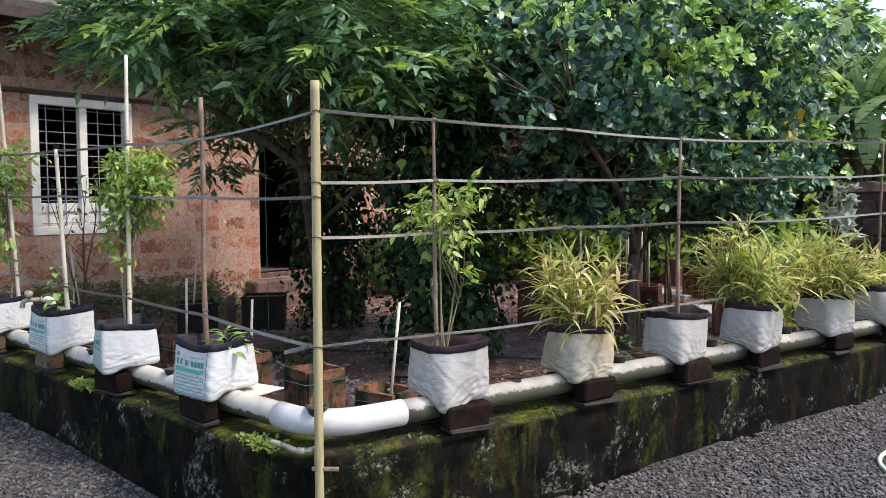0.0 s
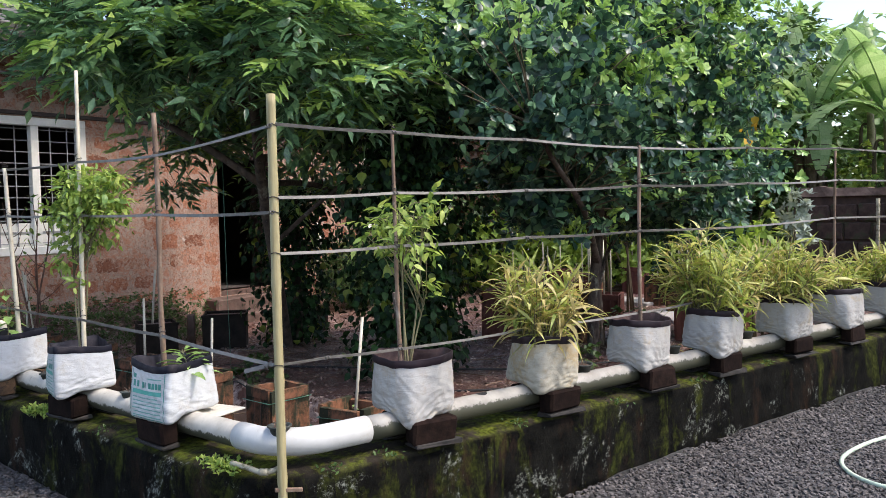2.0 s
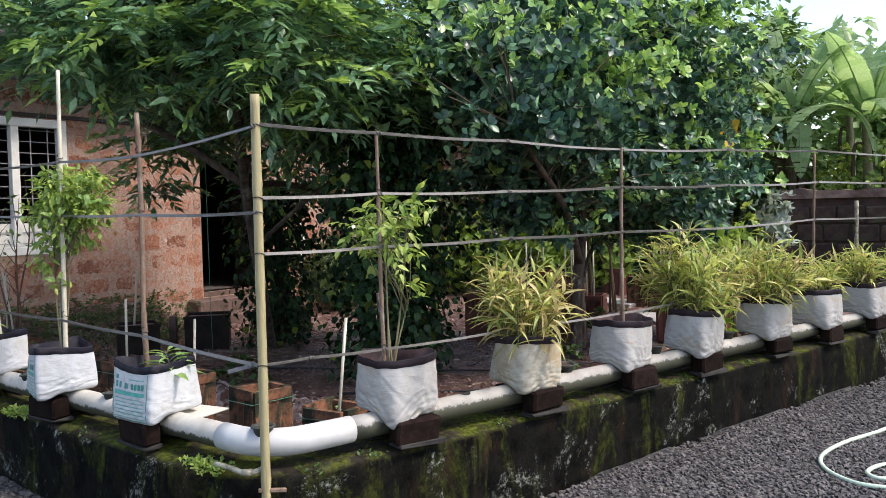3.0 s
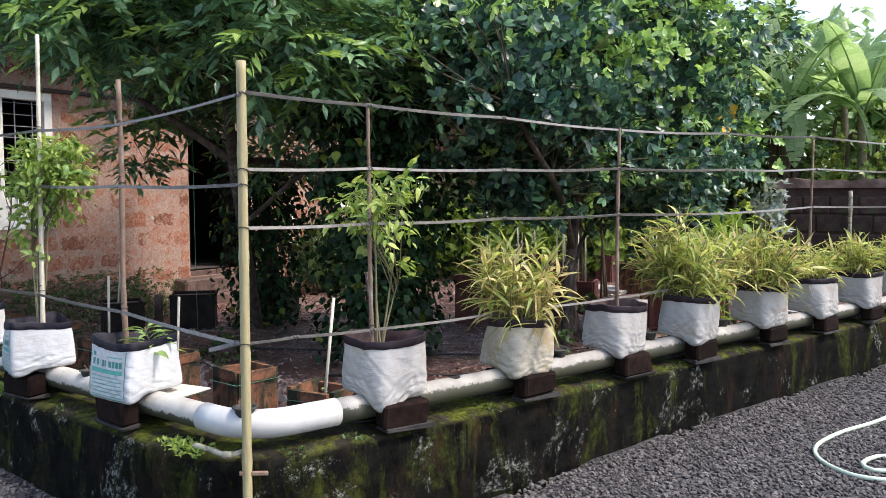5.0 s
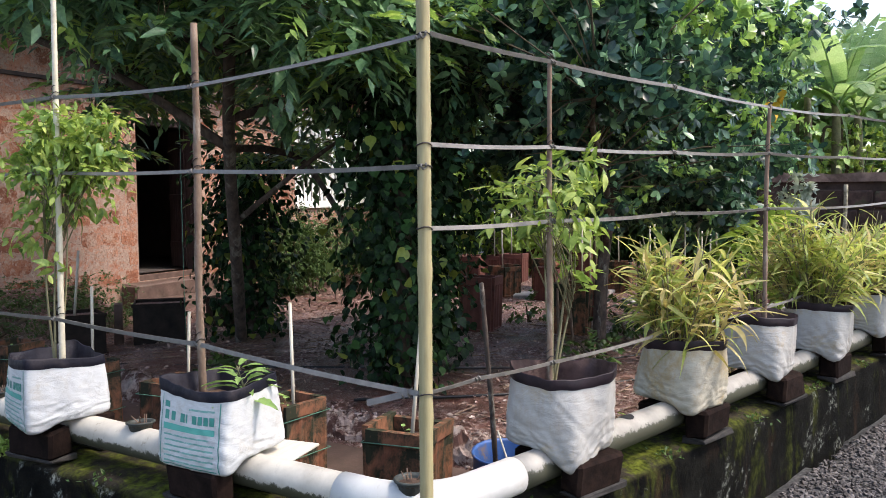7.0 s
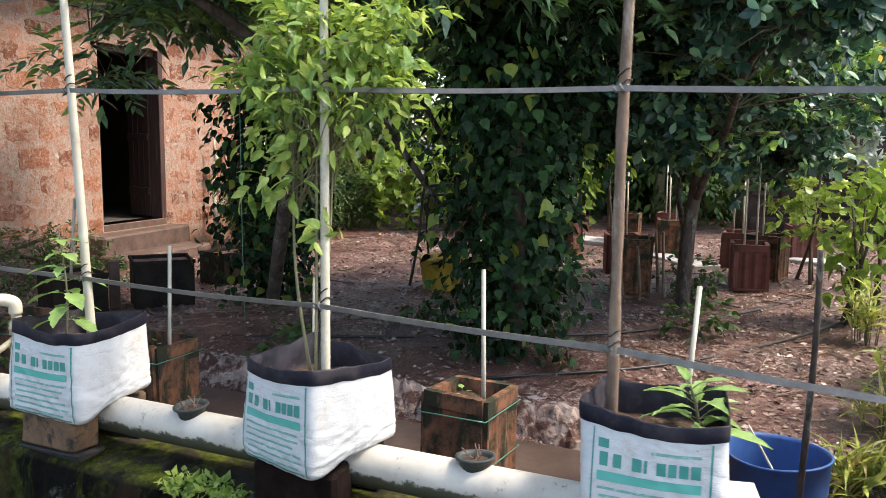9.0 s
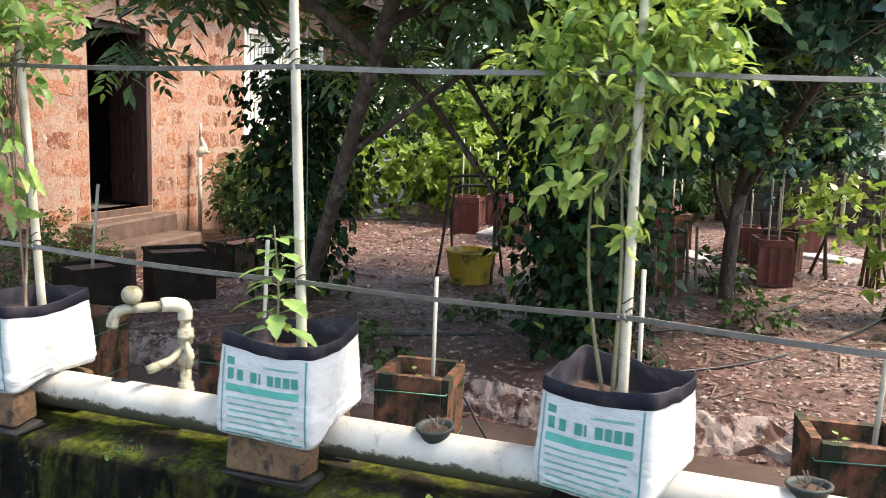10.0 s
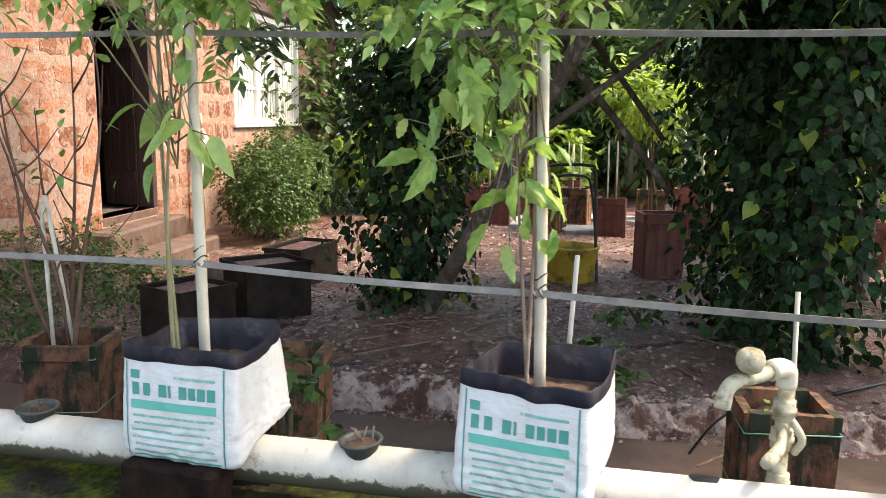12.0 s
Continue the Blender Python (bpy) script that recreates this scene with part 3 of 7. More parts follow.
def bend_line(radius, far_left, far_right, step=0.06):
    """Plan points of the line along both wings with a rounded corner, and the outward normal at each."""
    turn = math.pi / 2 + A_R
    cut = radius * math.tan(turn / 2)
    out = []
    y = far_left
    while y > CORNER.y + cut:
        out.append((Vector((PIPE_X, y, 0)), Vector((-1, 0, 0))))
        y -= step
    c = Vector((PIPE_X + radius, CORNER.y + cut, 0))
    k = max(6, int(turn * radius / 0.03))
    for i in range(k + 1):
        a = math.pi + turn * i / k
        n = Vector((math.cos(a), math.sin(a), 0))
        out.append((c + n * radius, n))
    u0 = cut + step
    while u0 < far_right:
        out.append((CORNER + U * u0, -N))
        u0 += step
    return out


def gravel_z(x, y):
    d = math.hypot(x, y)
    return 0.305 - 0.10 * math.exp(-((d / 1.7) ** 2)) + 0.006 * noise.noise((x * 2, y * 2, 0))


def garden_z(x, y):
    edge = 2.12 + 0.08 * noise.noise((y * 1.7, 3, 0)) + 0.05 * noise.noise((y * 6, 1, 0))
    t = min(max((x - edge + 0.08) / 0.2, 0), 1)
    z = 0.115 + 0.125 * t * t * (3 - 2 * t)
    if t > 0:
        z += t * (0.045 * noise.noise((x * 0.8, y * 0.8, 5)) + 0.02 * noise.noise((x * 3, y * 3, 9)))
    low = min(max((y - 4.7) / 0.9, 0), 1) * min(max((x - 2.2) / 0.6, 0), 1)
    z -= 0.115 * low * low * (3 - 2 * low)
    b = min(max((y - 6.6) / 1.4, 0), 1) * min(max((4.75 - x) / 0.5, 0), 1)
    return z + 0.40 * b * b * (3 - 2 * b)


def inside_garden(x, y):
    return x > 0.05 and 0.2079 * x + 0.9781 * y > 0.05


# ---- ground ----
def build_grounds():
    ax = sorted({round(v, 3) for v in [-400, -150, -60, -25, -12] + [-7 + 0.25 * i for i in range(85)] + [18, 25, 60, 150, 400]})
    verts, faces = [], []
    for y in ax:
        for x in ax:
            verts.append((x, y, gravel_z(x, y) if not inside_garden(x, y) else -0.15))
    w = len(ax)
    for j in range(w - 1):
        for i in range(w - 1):
            faces.append((j * w + i, j * w + i + 1, (j + 1) * w + i + 1, (j + 1) * w + i))
    tagged(mesh_object("ground", verts, faces, M_GRAVEL, smooth=True), "grey crushed stone yard in front of the wall", "gravel ground", kind="structure")
    xs = [0.06 + 0.09 * i for i in range(70)] + [6.5 + 0.35 * i for i in range(30)] + [20, 30]
    ys = [-0.95 + 0.09 * i for i in range(100)] + [8.3, 9, 12, 20, 30]
    verts, faces = [], []
    for j, y in enumerate(ys):
        for i, x in enumerate(xs):
            verts.append((x, max(y, (0.03 - 0.2079 * x) / 0.9781), garden_z(x, y)))
    w = len(xs)
    for j in range(len(ys) - 1):
        for i in range(w - 1):
            q = (j * w + i, j * w + i + 1, (j + 1) * w + i + 1, (j + 1) * w + i)
            if verts[q[0]][1] < verts[q[3]][1] - 1e-4 or verts[q[1]][1] < verts[q[2]][1] - 1e-4:
                faces.append(q)
    tagged(mesh_object("garden_ground", verts, faces, M_SOIL, smooth=True), "damp red-brown garden soil with pale leaf litter", "soil", kind="structure")
    floor = boxed(0.19, 0.1, 0.05, 2.02, 8.0, 0.128, 0.01)
    tagged(part("channel_floor", floor, M_CONCRETE), "wet brown cement floor of the sunken strip behind the wall", "concrete floor", kind="structure")


def build_low_wall():
    line = bend_line(0.42, 7.6, 12.0, 0.07)
    prof = [(0.155, -0.1), (0.152, 0.25), (0.15, 0.35), (0.15, 0.45), (0.15, 0.55), (0.146, 0.62), (0.132, 0.652), (0.10, 0.665), (0.04, 0.672), (-0.05, WALL_TOP), (-0.13, WALL_TOP), (-0.15, 0.66), (-0.155, 0.4), (-0.155, -0.1)]
    verts, faces = [], []
    k = len(prof)
    for p, n in line:
        wing = min(max((-n.x - 0.2079) / 0.7921, 0), 1)
        for o, z in prof:
            q = p + n * (o * (0.78 + 0.22 * wing) if o > 0 else o)
            d = 0.012 * noise.noise((q.x * 5, q.y * 5, z * 5)) + 0.006 * noise.noise((q.x * 17, q.y * 17, z * 17)) if 0 < z < 0.674 else 0.004 * noise.noise((q.x * 9, q.y * 9, 2))
            q = q + n * (d if o > 0.11 else 0)
            verts.append((q.x, q.y, z + (d if o <= 0.14 and z > 0.6 else 0)))
    for i in range(len(line) - 1):
        for j in range(k - 1):
            a = i * k + j
            faces.append((a, a + k, a + k + 1, a + 1))
    faces.append(tuple(range(k)))
    faces.append(tuple((len(line) - 1) * k + j for j in range(k - 1, -1, -1)))
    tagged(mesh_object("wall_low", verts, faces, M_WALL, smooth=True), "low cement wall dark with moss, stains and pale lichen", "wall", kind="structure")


build_grounds()
build_low_wall()


# ---- water pipe on the wall ----
def build_pipe():
    p = thing("water_pipe", "long white plastic pipe with dirt streaks lying along the wall top", "pipe")
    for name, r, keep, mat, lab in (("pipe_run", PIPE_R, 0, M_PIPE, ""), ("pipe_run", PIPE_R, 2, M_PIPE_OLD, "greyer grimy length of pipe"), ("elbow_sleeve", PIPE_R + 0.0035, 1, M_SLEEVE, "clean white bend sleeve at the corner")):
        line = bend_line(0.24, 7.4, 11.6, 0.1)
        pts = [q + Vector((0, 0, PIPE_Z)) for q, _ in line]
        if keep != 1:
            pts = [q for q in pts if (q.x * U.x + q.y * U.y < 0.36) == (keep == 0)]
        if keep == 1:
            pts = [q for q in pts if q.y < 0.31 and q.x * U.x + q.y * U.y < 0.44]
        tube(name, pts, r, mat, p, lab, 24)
    for c, d in ((Vector((PIPE_X + 0.005, 3.10, 0)), Vector((0, 1, 0))), (on_right(1.09, PIPE_V), U)):
        # drilled hole: a dark disc bedded in the tube's top paints its shade
        s = d.cross(Vector((0, 0, 1)))
        verts, faces = [tuple(c + Vector((0, 0, PIPE_Z + PIPE_R + 0.0015)))], []
        for g in (0.35, 0.7, 1.0):
            for k in range(16):
                a = 2 * math.pi * k / 16
                o = math.sin(a) * 0.027 * g
                verts.append(tuple(c + d * (math.cos(a) * 0.032 * g) + s * o + Vector((0, 0, PIPE_Z + math.sqrt(PIPE_R**2 - o * o) + 0.0015))))
        for k in range(16):
            n = (k + 1) % 16
            faces += [(0, 1 + k, 1 + n), (1 + k, 17 + k, 17 + n, 1 + n), (17 + k, 33 + k, 33 + n, 17 + n)]
        mesh_object("hole", verts, faces, M_HOLE, p, "drilled hole, its shade painted as a dark disc")


build_pipe()


def net_cup(m, rng):
    c = thing("net_cup", "small grey plastic net cup set in a pipe hole", "cup", m, "net cups on the pipe")
    r0, r1, h = 0.030, 0.046, 0.055
    prof = [(r0 - 0.003, 0.004), (r0, 0), (r1 - 0.004, h - 0.008), (r1 + 0.004, h - 0.006), (r1 + 0.004, h), (r1 - 0.003, h), (r1 - 0.007, h - 0.008), (r0 - 0.003, 0.004)]
    seg = 36
    verts, faces = [], []
    for k in range(seg):
        a = 2 * math.pi * k / seg
        rib = 1 + 0.02 * (k % 2)
        verts += [(r * rib * math.cos(a), r * rib * math.sin(a), z) for r, z in prof]
    n = len(prof)
    for k in range(seg):
        for j in range(n - 1):
            a, b = k * n + j, (k + 1) % seg * n + j
            faces.append((a, b, b + 1, a + 1))
    mesh_object("cup_wall", verts, faces, M_CUP, c, "", True)
    v, f = sweep([(0, 0, 0.006), (0, 0, 0.040), (0, 0, 0.045)], [r0, 0.041, 0.030], 18)
    mesh_object("cup_soil", v, f, M_POT_SOIL, c)
    tw = [sweep([(rng.uniform(-0.02, 0.02), rng.uniform(-0.02, 0.02), 0.02), (rng.uniform(-0.03, 0.03), rng.uniform(-0.03, 0.03), 0.075)], 0.0018, 5) for _ in range(5)]
    v, f = merged(tw)
    mesh_object("dry_stalks", v, f, M_STICK, c)
    return c


RNG = random.Random(5)
CUP_Z = 0.795
net_cup(pose(0.066, 0.072, CUP_Z), RNG)
for y in (1.22, 2.10, 3.845, 4.69):
    net_cup(pose(PIPE_X + RNG.uniform(-0.005, 0.005), y, CUP_Z, RNG.uniform(-5, 5), RNG.uniform(-5, 5)), RNG)
for u in (1.84, 2.63, 3.42, 4.15):
    q = on_right(u, PIPE_V + 0.02, CUP_Z + 0.025)
    net_cup(pose(q.x, q.y, q.z, RNG.uniform(-6, 6), RNG.uniform(-6, 6)), RNG)


# ---- grow bags on their blocks ----
def ring_table(corners, soften, n=144):
    """Radii round a polygon of (angle, radius) corners, softened over some of the n steps."""
    pts = np.array([(r * math.cos(a), r * math.sin(a)) for a, r in corners])
    out = np.zeros(n)
    for i in range(n):
        d = np.array([math.cos(2 * math.pi * i / n), math.sin(2 * math.pi * i / n)])
        for p, q in zip(pts, np.roll(pts, -1, 0)):
            e = q - p
            den = d[0] * -e[1] + d[1] * e[0]
            if abs(den) > 1e-9:
                k = (p[0] * -e[1] + p[1] * e[0]) / den
                u = (d[0] * p[1] - d[1] * p[0]) / den
                if k > 0 and -1e-6 <= u <= 1 + 1e-6:
                    out[i] = k
    w = np.exp(-np.linspace(-2, 2, 2 * soften + 1) ** 2)
    return sum(np.roll(out, j - soften) * w[j] for j in range(len(w))) / w.sum()


def bag_shape(seed, half, height, old, groove):
    """The skin of a filled bag: a soft foot, a full belly, creases, and a rim pulled open into corners."""
    rng = random.Random(seed)
    if old:
        foot = ring_table([(math.pi / 4 * (2 * k + 1) + rng.uniform(-0.1, 0.1), half * 1.10 * rng.uniform(0.97, 1.04)) for k in range(4)], 8)
        rim = ring_table([(2 * math.pi * k / 7 + rng.uniform(-0.2, 0.2), half * 1.09 * rng.uniform(0.94, 1.06)) for k in range(7)], 4)
    else:
        foot = ring_table([(math.pi / 4 * (2 * k + 1) + rng.uniform(-0.06, 0.06), half * 1.36 * rng.uniform(0.97, 1.03)) for k in range(4)], 3)
        cs = []
        for k in range(4):
            cs.append((math.pi / 4 * (2 * k + 1) + rng.uniform(-0.12, 0.12), half * 1.27 * rng.uniform(0.95, 1.05)))
            cs.append((math.pi / 2 * (k + 1) + rng.uniform(-0.25, 0.25), half * rng.uniform(0.95, 1.04)))
        rim = ring_table(cs, 2)
    hang = (0.042 if seed == 31 else rng.uniform(0.010, 0.020)) if old else rng.uniform(0.004, 0.014)
    corner = math.pi * (rng.uniform(1.20, 1.27) if old else rng.choice((1.2, 1.25, 1.3)))
    lean = (rng.uniform(-0.012, 0.012), rng.uniform(-0.012, 0.012))
    sway = [rng.uniform(0, 6.28) for _ in range(3)]
    mean = float(rim.mean())

    def look_up(table, a):
        x = (a / (2 * math.pi) % 1) * len(table)
        i = int(x)
        return table[i % len(table)] * (1 - x + i) + table[(i + 1) % len(table)] * (x - i)

    def shape(a, t):
        """The point of the skin at angle a, and t from its foot (0) to its rim (1)."""
        c, q = math.cos(a), math.sin(a)
        k = min(max(t, 0), 1) ** 1.3
        r0 = look_up(rim, a)
        r = look_up(foot, a) * (1 - k) + r0 * k
        r *= 1 + (0.045 if old else 0.02) * math.sin(math.pi * min(t / 0.85, 1)) - 0.10 * math.exp(-t / 0.045)
        low = max(0.0, 1 - t / 0.9)
        n1 = 1 - 2 * abs(noise.noise((1.7 * c + seed, 1.7 * q, 13 * t + 2.6 * math.sin(2 * a + sway[0]))))
        n2 = 1 - 2 * abs(noise.noise((3.6 * c + 3 * t + seed, 3.6 * q - 5 * t, 3.0)))
        n3 = 1 - 2 * abs(noise.noise((4 * c + seed, 4 * q + 4 * t, 13 * t)))
        r += (0.009 * low * low * n1 + 0.006 * (0.2 + low) * n2 + 0.005 * n3 * low * low) * (0.8 if old else 0.5)
        z = t * height + t * t * (0.20 * (r0 - mean) + 0.009 * math.sin(2 * a + sway[1]))
        off = r * (c if groove == "y" else q)
        k = min(max((off + 0.12) / 0.10, 0), 1)
        z += 0.030 * k * k * (3 - 2 * k) * max(0, 1 - t * 2.5) - hang * max(0, 1 - t * 2.2) * max(0, math.cos(a - corner)) ** (5 if old else 2)
        return Vector((r * c + lean[0] * t, r * q + lean[1] * t, z))

    return shape


def grow_bag(m, seed, label, printed=True, old=False, half=0.148, height=0.26, band=0.88, soil=0.62, groove="x", skin=None):
    """A woven bag, its local -x face printed. groove: the axis along which the pipe runs under it."""
    bag = thing("grow_bag", label, "grow bag", m, "grow bags on the wall")
    shape = bag_shape(seed, half, height, old, groove)
    seg, rows = 112, 44
    verts, faces = [], []
    for j in range(rows + 1):
        for k in range(seg):
            verts.append(tuple(shape(2 * math.pi * k / seg, band * j / rows)))
    for j in range(rows):
        for k in range(seg):
            a, b = j * seg + k, j * seg + (k + 1) % seg
            faces.append((a, b, b + seg, a + seg))
    c0 = len(verts)
    for k in range(seg):
        x, y, z = verts[k]
        verts.append((x * 0.55, y * 0.55, max(z, 0.030)))
    for k in range(seg):
        faces.append(((k + 1) % seg, k, c0 + k, c0 + (k + 1) % seg))
    faces.append(tuple(c0 + k for k in range(seg - 1, -1, -1)))
    mesh_object("bag_body", verts, faces, skin or (M_BAG_OLD if old else M_BAG), bag, "", True)
    verts, faces = [], []
    prof = [(band - 0.015, 1.004), (band - 0.008, 1.016), (band + 0.06, 1.014), (0.985, 1.008), (1.0, 1.0), (0.992, 0.982), (0.95, 0.975), (band, 0.965), (soil + 0.1, 0.95), (soil - 0.03, 0.945)]
    for t, g in prof:
        for k in range(seg):
            a = 2 * math.pi * k / seg
            p = shape(a, t)
            wave = 0.007 * noise.noise((3 * math.cos(a) + seed, 3 * math.sin(a), 3.0)) if t > soil + 0.05 else 0
            fold = 1 + (0.03 * noise.noise((5 * math.cos(a) + seed, 5 * math.sin(a), 8 * t)) if g < 0.98 else 0)
            verts.append((p.x * g * fold, p.y * g * fold, p.z + wave))
    for j in range(len(prof) - 1):
        for k in range(seg):
            a, b = j * seg + k, j * seg + (k + 1) % seg
            faces.append((a, b, b + seg, a + seg))
    outer = [f for f in faces if f[0] < 5 * seg]
    mesh_object("rim_band", verts[: 6 * seg], outer, M_LINING_OLD if old else M_LINING, bag, "turned-down dark film rim", True)
    mesh_object("lining", verts[5 * seg :], [tuple(k - 5 * seg for k in f) for f in faces if f[0] >= 5 * seg], M_INSIDE_OLD if old else M_INSIDE, bag, "creased film lining", True)
    verts, faces = [(0, 0, soil * height + 0.012)], []
    for ring in (0.35, 0.7, 0.97):
        for k in range(32):
            p = shape(2 * math.pi * k / 32, soil)
            verts.append((p.x * ring, p.y * ring, p.z + 0.012 * noise.noise((p.x * ring * 30 + seed, p.y * ring * 30, 0))))
    for k in range(32):
        faces.append((0, 1 + k, 1 + (k + 1) % 32))
        for j in range(2):
            a, b = 1 + j * 32 + k, 1 + j * 32 + (k + 1) % 32
            faces.append((a, a + 32, b + 32, b))
    mesh_object("potting_soil", verts, faces, M_POT_SOIL, bag)

    def patch(name, y0, y1, t0, t1, mat, lab=""):
        """A printed strip on the -x face between two breadths and two heights."""
        nu, nv = max(2, int(abs(y1 - y0) / 0.008) + 2), max(2, int((t1 - t0) * 34) + 2)
        vs, fs = [], []
        for j in range(nv):
            for i in range(nu):
                y = y0 + (y1 - y0) * i / (nu - 1)
                t = t0 + (t1 - t0) * j / (nv - 1)
                lo, hi = math.pi * 0.70, math.pi * 1.30
                for _ in range(24):
                    mid = (lo + hi) / 2
                    if shape(mid, t).y > y:
                        lo = mid
                    else:
                        hi = mid
                p = shape((lo + hi) / 2, t)
                vs.append((p.x - 0.0016, p.y, p.z))
        for j in range(nv - 1):
            for i in range(nu - 1):
                a = j * nu + i
                fs.append((a, a + nu, a + nu + 1, a + 1))
        mesh_object(name, vs, fs, mat, bag, lab, True)

    if printed:
        y0, y1 = 0.108, -0.108
        patch("seam_line", y1 - 0.008, y1 - 0.012, 0.03, band - 0.03, M_TEAL)
        patch("seam_line", y0 + 0.012, y0 + 0.009, 0.03, band - 0.03, M_TEAL)
        patch("logo_mark", y0, y0 - 0.022, 0.71, 0.78, M_TEAL)
        patch("caption_bar", 0.0, y1 + 0.01, 0.735, 0.76, M_TEAL_FINE)
        xs = y0 - 0.004
        for w, g in ((0.017, 0.011), (0.017, 0.022), (0.019, 0.005), (0.006, 0.019), (0.018, 0.005), (0.016, 0.005), (0.018, 0.005), (0.019, 0.0)):
            patch("letter_bar", xs, xs - w, 0.572, 0.678, M_TEAL)
            xs -= w + g
        patch("title_box", y0, y1 + 0.008, 0.455, 0.53, M_TEAL_BOX)
        for j in range(6):
            t = 0.40 - 0.062 * j
            patch("text_bar", y0 - RNG.uniform(0, 0.01), y1 + RNG.uniform(0.004, 0.04), t - 0.015, t + 0.006, M_TEAL_FINE)
        patch("foot_line", y0, y1, 0.035, 0.05, M_TEAL)
    return bag


def block(x0, y0, z0, x1, y1, z1, m, mat, label, seed):
    rng = random.Random(seed)
    bm = boxed(x0, y0, z0, x1, y1, z1, 0.011, None, 0.010, rng)
    ob = part("brick", bm, mat)
    ob.matrix_basis = m
    return tagged(ob, label, "brick", "bricks under the grow bags")


def base_tile(m, seed, w=0.265, d=0.095):
    rng = random.Random(seed)
    ob = part("base_tile", boxed(-d / 2, -w / 2, 0, d / 2, w / 2, 0.016, 0.004, None, 0.009, rng), M_TILE)
    ob.matrix_basis = m
    return tagged(ob, "flat grey cement tile under a brick", "tile", "tiles under the bricks")


BAG_FOOT = 0.802
LEFT_BAGS = [(0.025, 0.785), (0.0, 1.65), (0.015, 2.51), (0.03, 3.45), (0.055, 4.23), (0.05, 5.1)]
RIGHT_BAGS = [(0.69, 0.035), (1.51, 0.03), (2.30, 0.04), (2.975, 0.0), (3.85, 0.02), (4.60, 0.02), (5.38, 0.02), (6.15, 0.02)]
for i, (x, y) in enumerate(LEFT_BAGS):
    yaw = (4, -13, 2, -9, -4, 2)[i]
    grow_bag(pose(x, y, BAG_FOOT, 0, 0, yaw), 11 + i, "white woven grow bag with teal print and black rim on bricks", soil=0.70, groove="y")
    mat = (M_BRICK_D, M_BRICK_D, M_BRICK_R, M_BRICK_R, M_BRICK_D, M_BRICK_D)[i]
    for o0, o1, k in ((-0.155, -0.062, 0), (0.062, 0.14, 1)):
        block(o0, -0.115, WALL_TOP + 0.018, o1, 0.115, BAG_FOOT - 0.001, pose(PIPE_X, y + RNG.uniform(-0.02, 0.02), 0, 0, 0, RNG.uniform(-4, 4)), mat, "clay brick holding up a grow bag", i * 3 + k)
    base_tile(pose(PIPE_X - 0.105, y + 0.01, WALL_TOP + 0.001, 0, 0, RNG.uniform(-6, 6)), i)
    base_tile(pose(PIPE_X + 0.10, y, WALL_TOP + 0.001, 0, 0, RNG.uniform(-3, 3)), i + 20, 0.26, 0.09)
for i, (u, v) in enumerate(RIGHT_BAGS):
    q = on_right(u, v, BAG_FOOT)
    yaw = -12 + (10, -3, 5, 2, -4, 3, 0, 2)[i]
    lab = ("off-white woven grow bag with a faded brown rim, set on bricks", "yellow-stained woven grow bag with a black rim, set on bricks")[i == 1]
    grow_bag(pose(q.x, q.y, q.z, 0, 0, yaw), 31 + i, lab, printed=False, old=True, half=0.170, groove="x", height=0.275, soil=(0.44, 0.72, 0.52)[i] if i < 3 else 0.72, skin=M_BAG_YELLOW if i == 1 else None)
    for o0, o1, k in ((-0.15, -0.062, 0), (0.062, 0.14, 1)):
        w = on_right(u + 0.02, PIPE_V)
        block(-0.115, o0, WALL_TOP + 0.018, 0.115, o1, BAG_FOOT - 0.001, pose(w.x, w.y, 0, 0, 0, -12 + RNG.uniform(-4, 4)), M_BRICK_D, "clay brick holding up a grow bag", 60 + i * 3 + k)
    w = on_right(u + 0.03, PIPE_V - 0.105)
    base_tile(pose(w.x, w.y, WALL_TOP + 0.001, 0, 0, 78 + RNG.uniform(-5, 5)), 40 + i)
    w = on_right(u + 0.02, PIPE_V + 0.10)
    base_tile(pose(w.x, w.y, WALL_TOP + 0.001, 0, 0, 78), 60 + i, 0.26, 0.09)
ply = part("plywood_piece", boxed(-0.10, -0.13, 0, 0.10, 0.13, 0.008, 0.002), M_PLY)
ply.matrix_basis = pose(0.155, 0.70, BAG_FOOT - 0.0005, 0, 0, 12)
tagged(ply, "pale plywood piece jutting out from under a grow bag", "board")


# ---- poles, sticks and tapes ----
def bamboo_pole():
    p = thing("corner_pole", "tall yellow-grey bamboo pole standing at the wall corner", "pole")
    x, y = -0.004, -0.026
    pts, rad = [], []
    for i in range(49):
        z = 0.1 + (2.192 - 0.1) * i / 48
        pts.append((x + 0.012 * (z - 1) * 0.8, y + 0.010 * (z - 1), z))
        rad.append(0.0185 + (0.0022 if i % 9 == 4 else 0))
    tube("pole_shaft", pts, rad, M_BAMBOO, p, "", 14)
    for z in (1.12, 1.565, 1.727, 1.785, 2.07):
        c = Vector((x + 0.0096 * (z - 1), y + 0.010 * (z - 1), z))
        ring = [c + Vector((0.0215 * math.cos(a), 0.0215 * math.sin(a), 0.004 * math.sin(2 * a))) for a in [k * math.pi / 6 for k in range(13)]]
        tube("tie_wire", ring, 0.002, M_IRON, p, "dark tie wire", 5)
    return p


bamboo_pole()


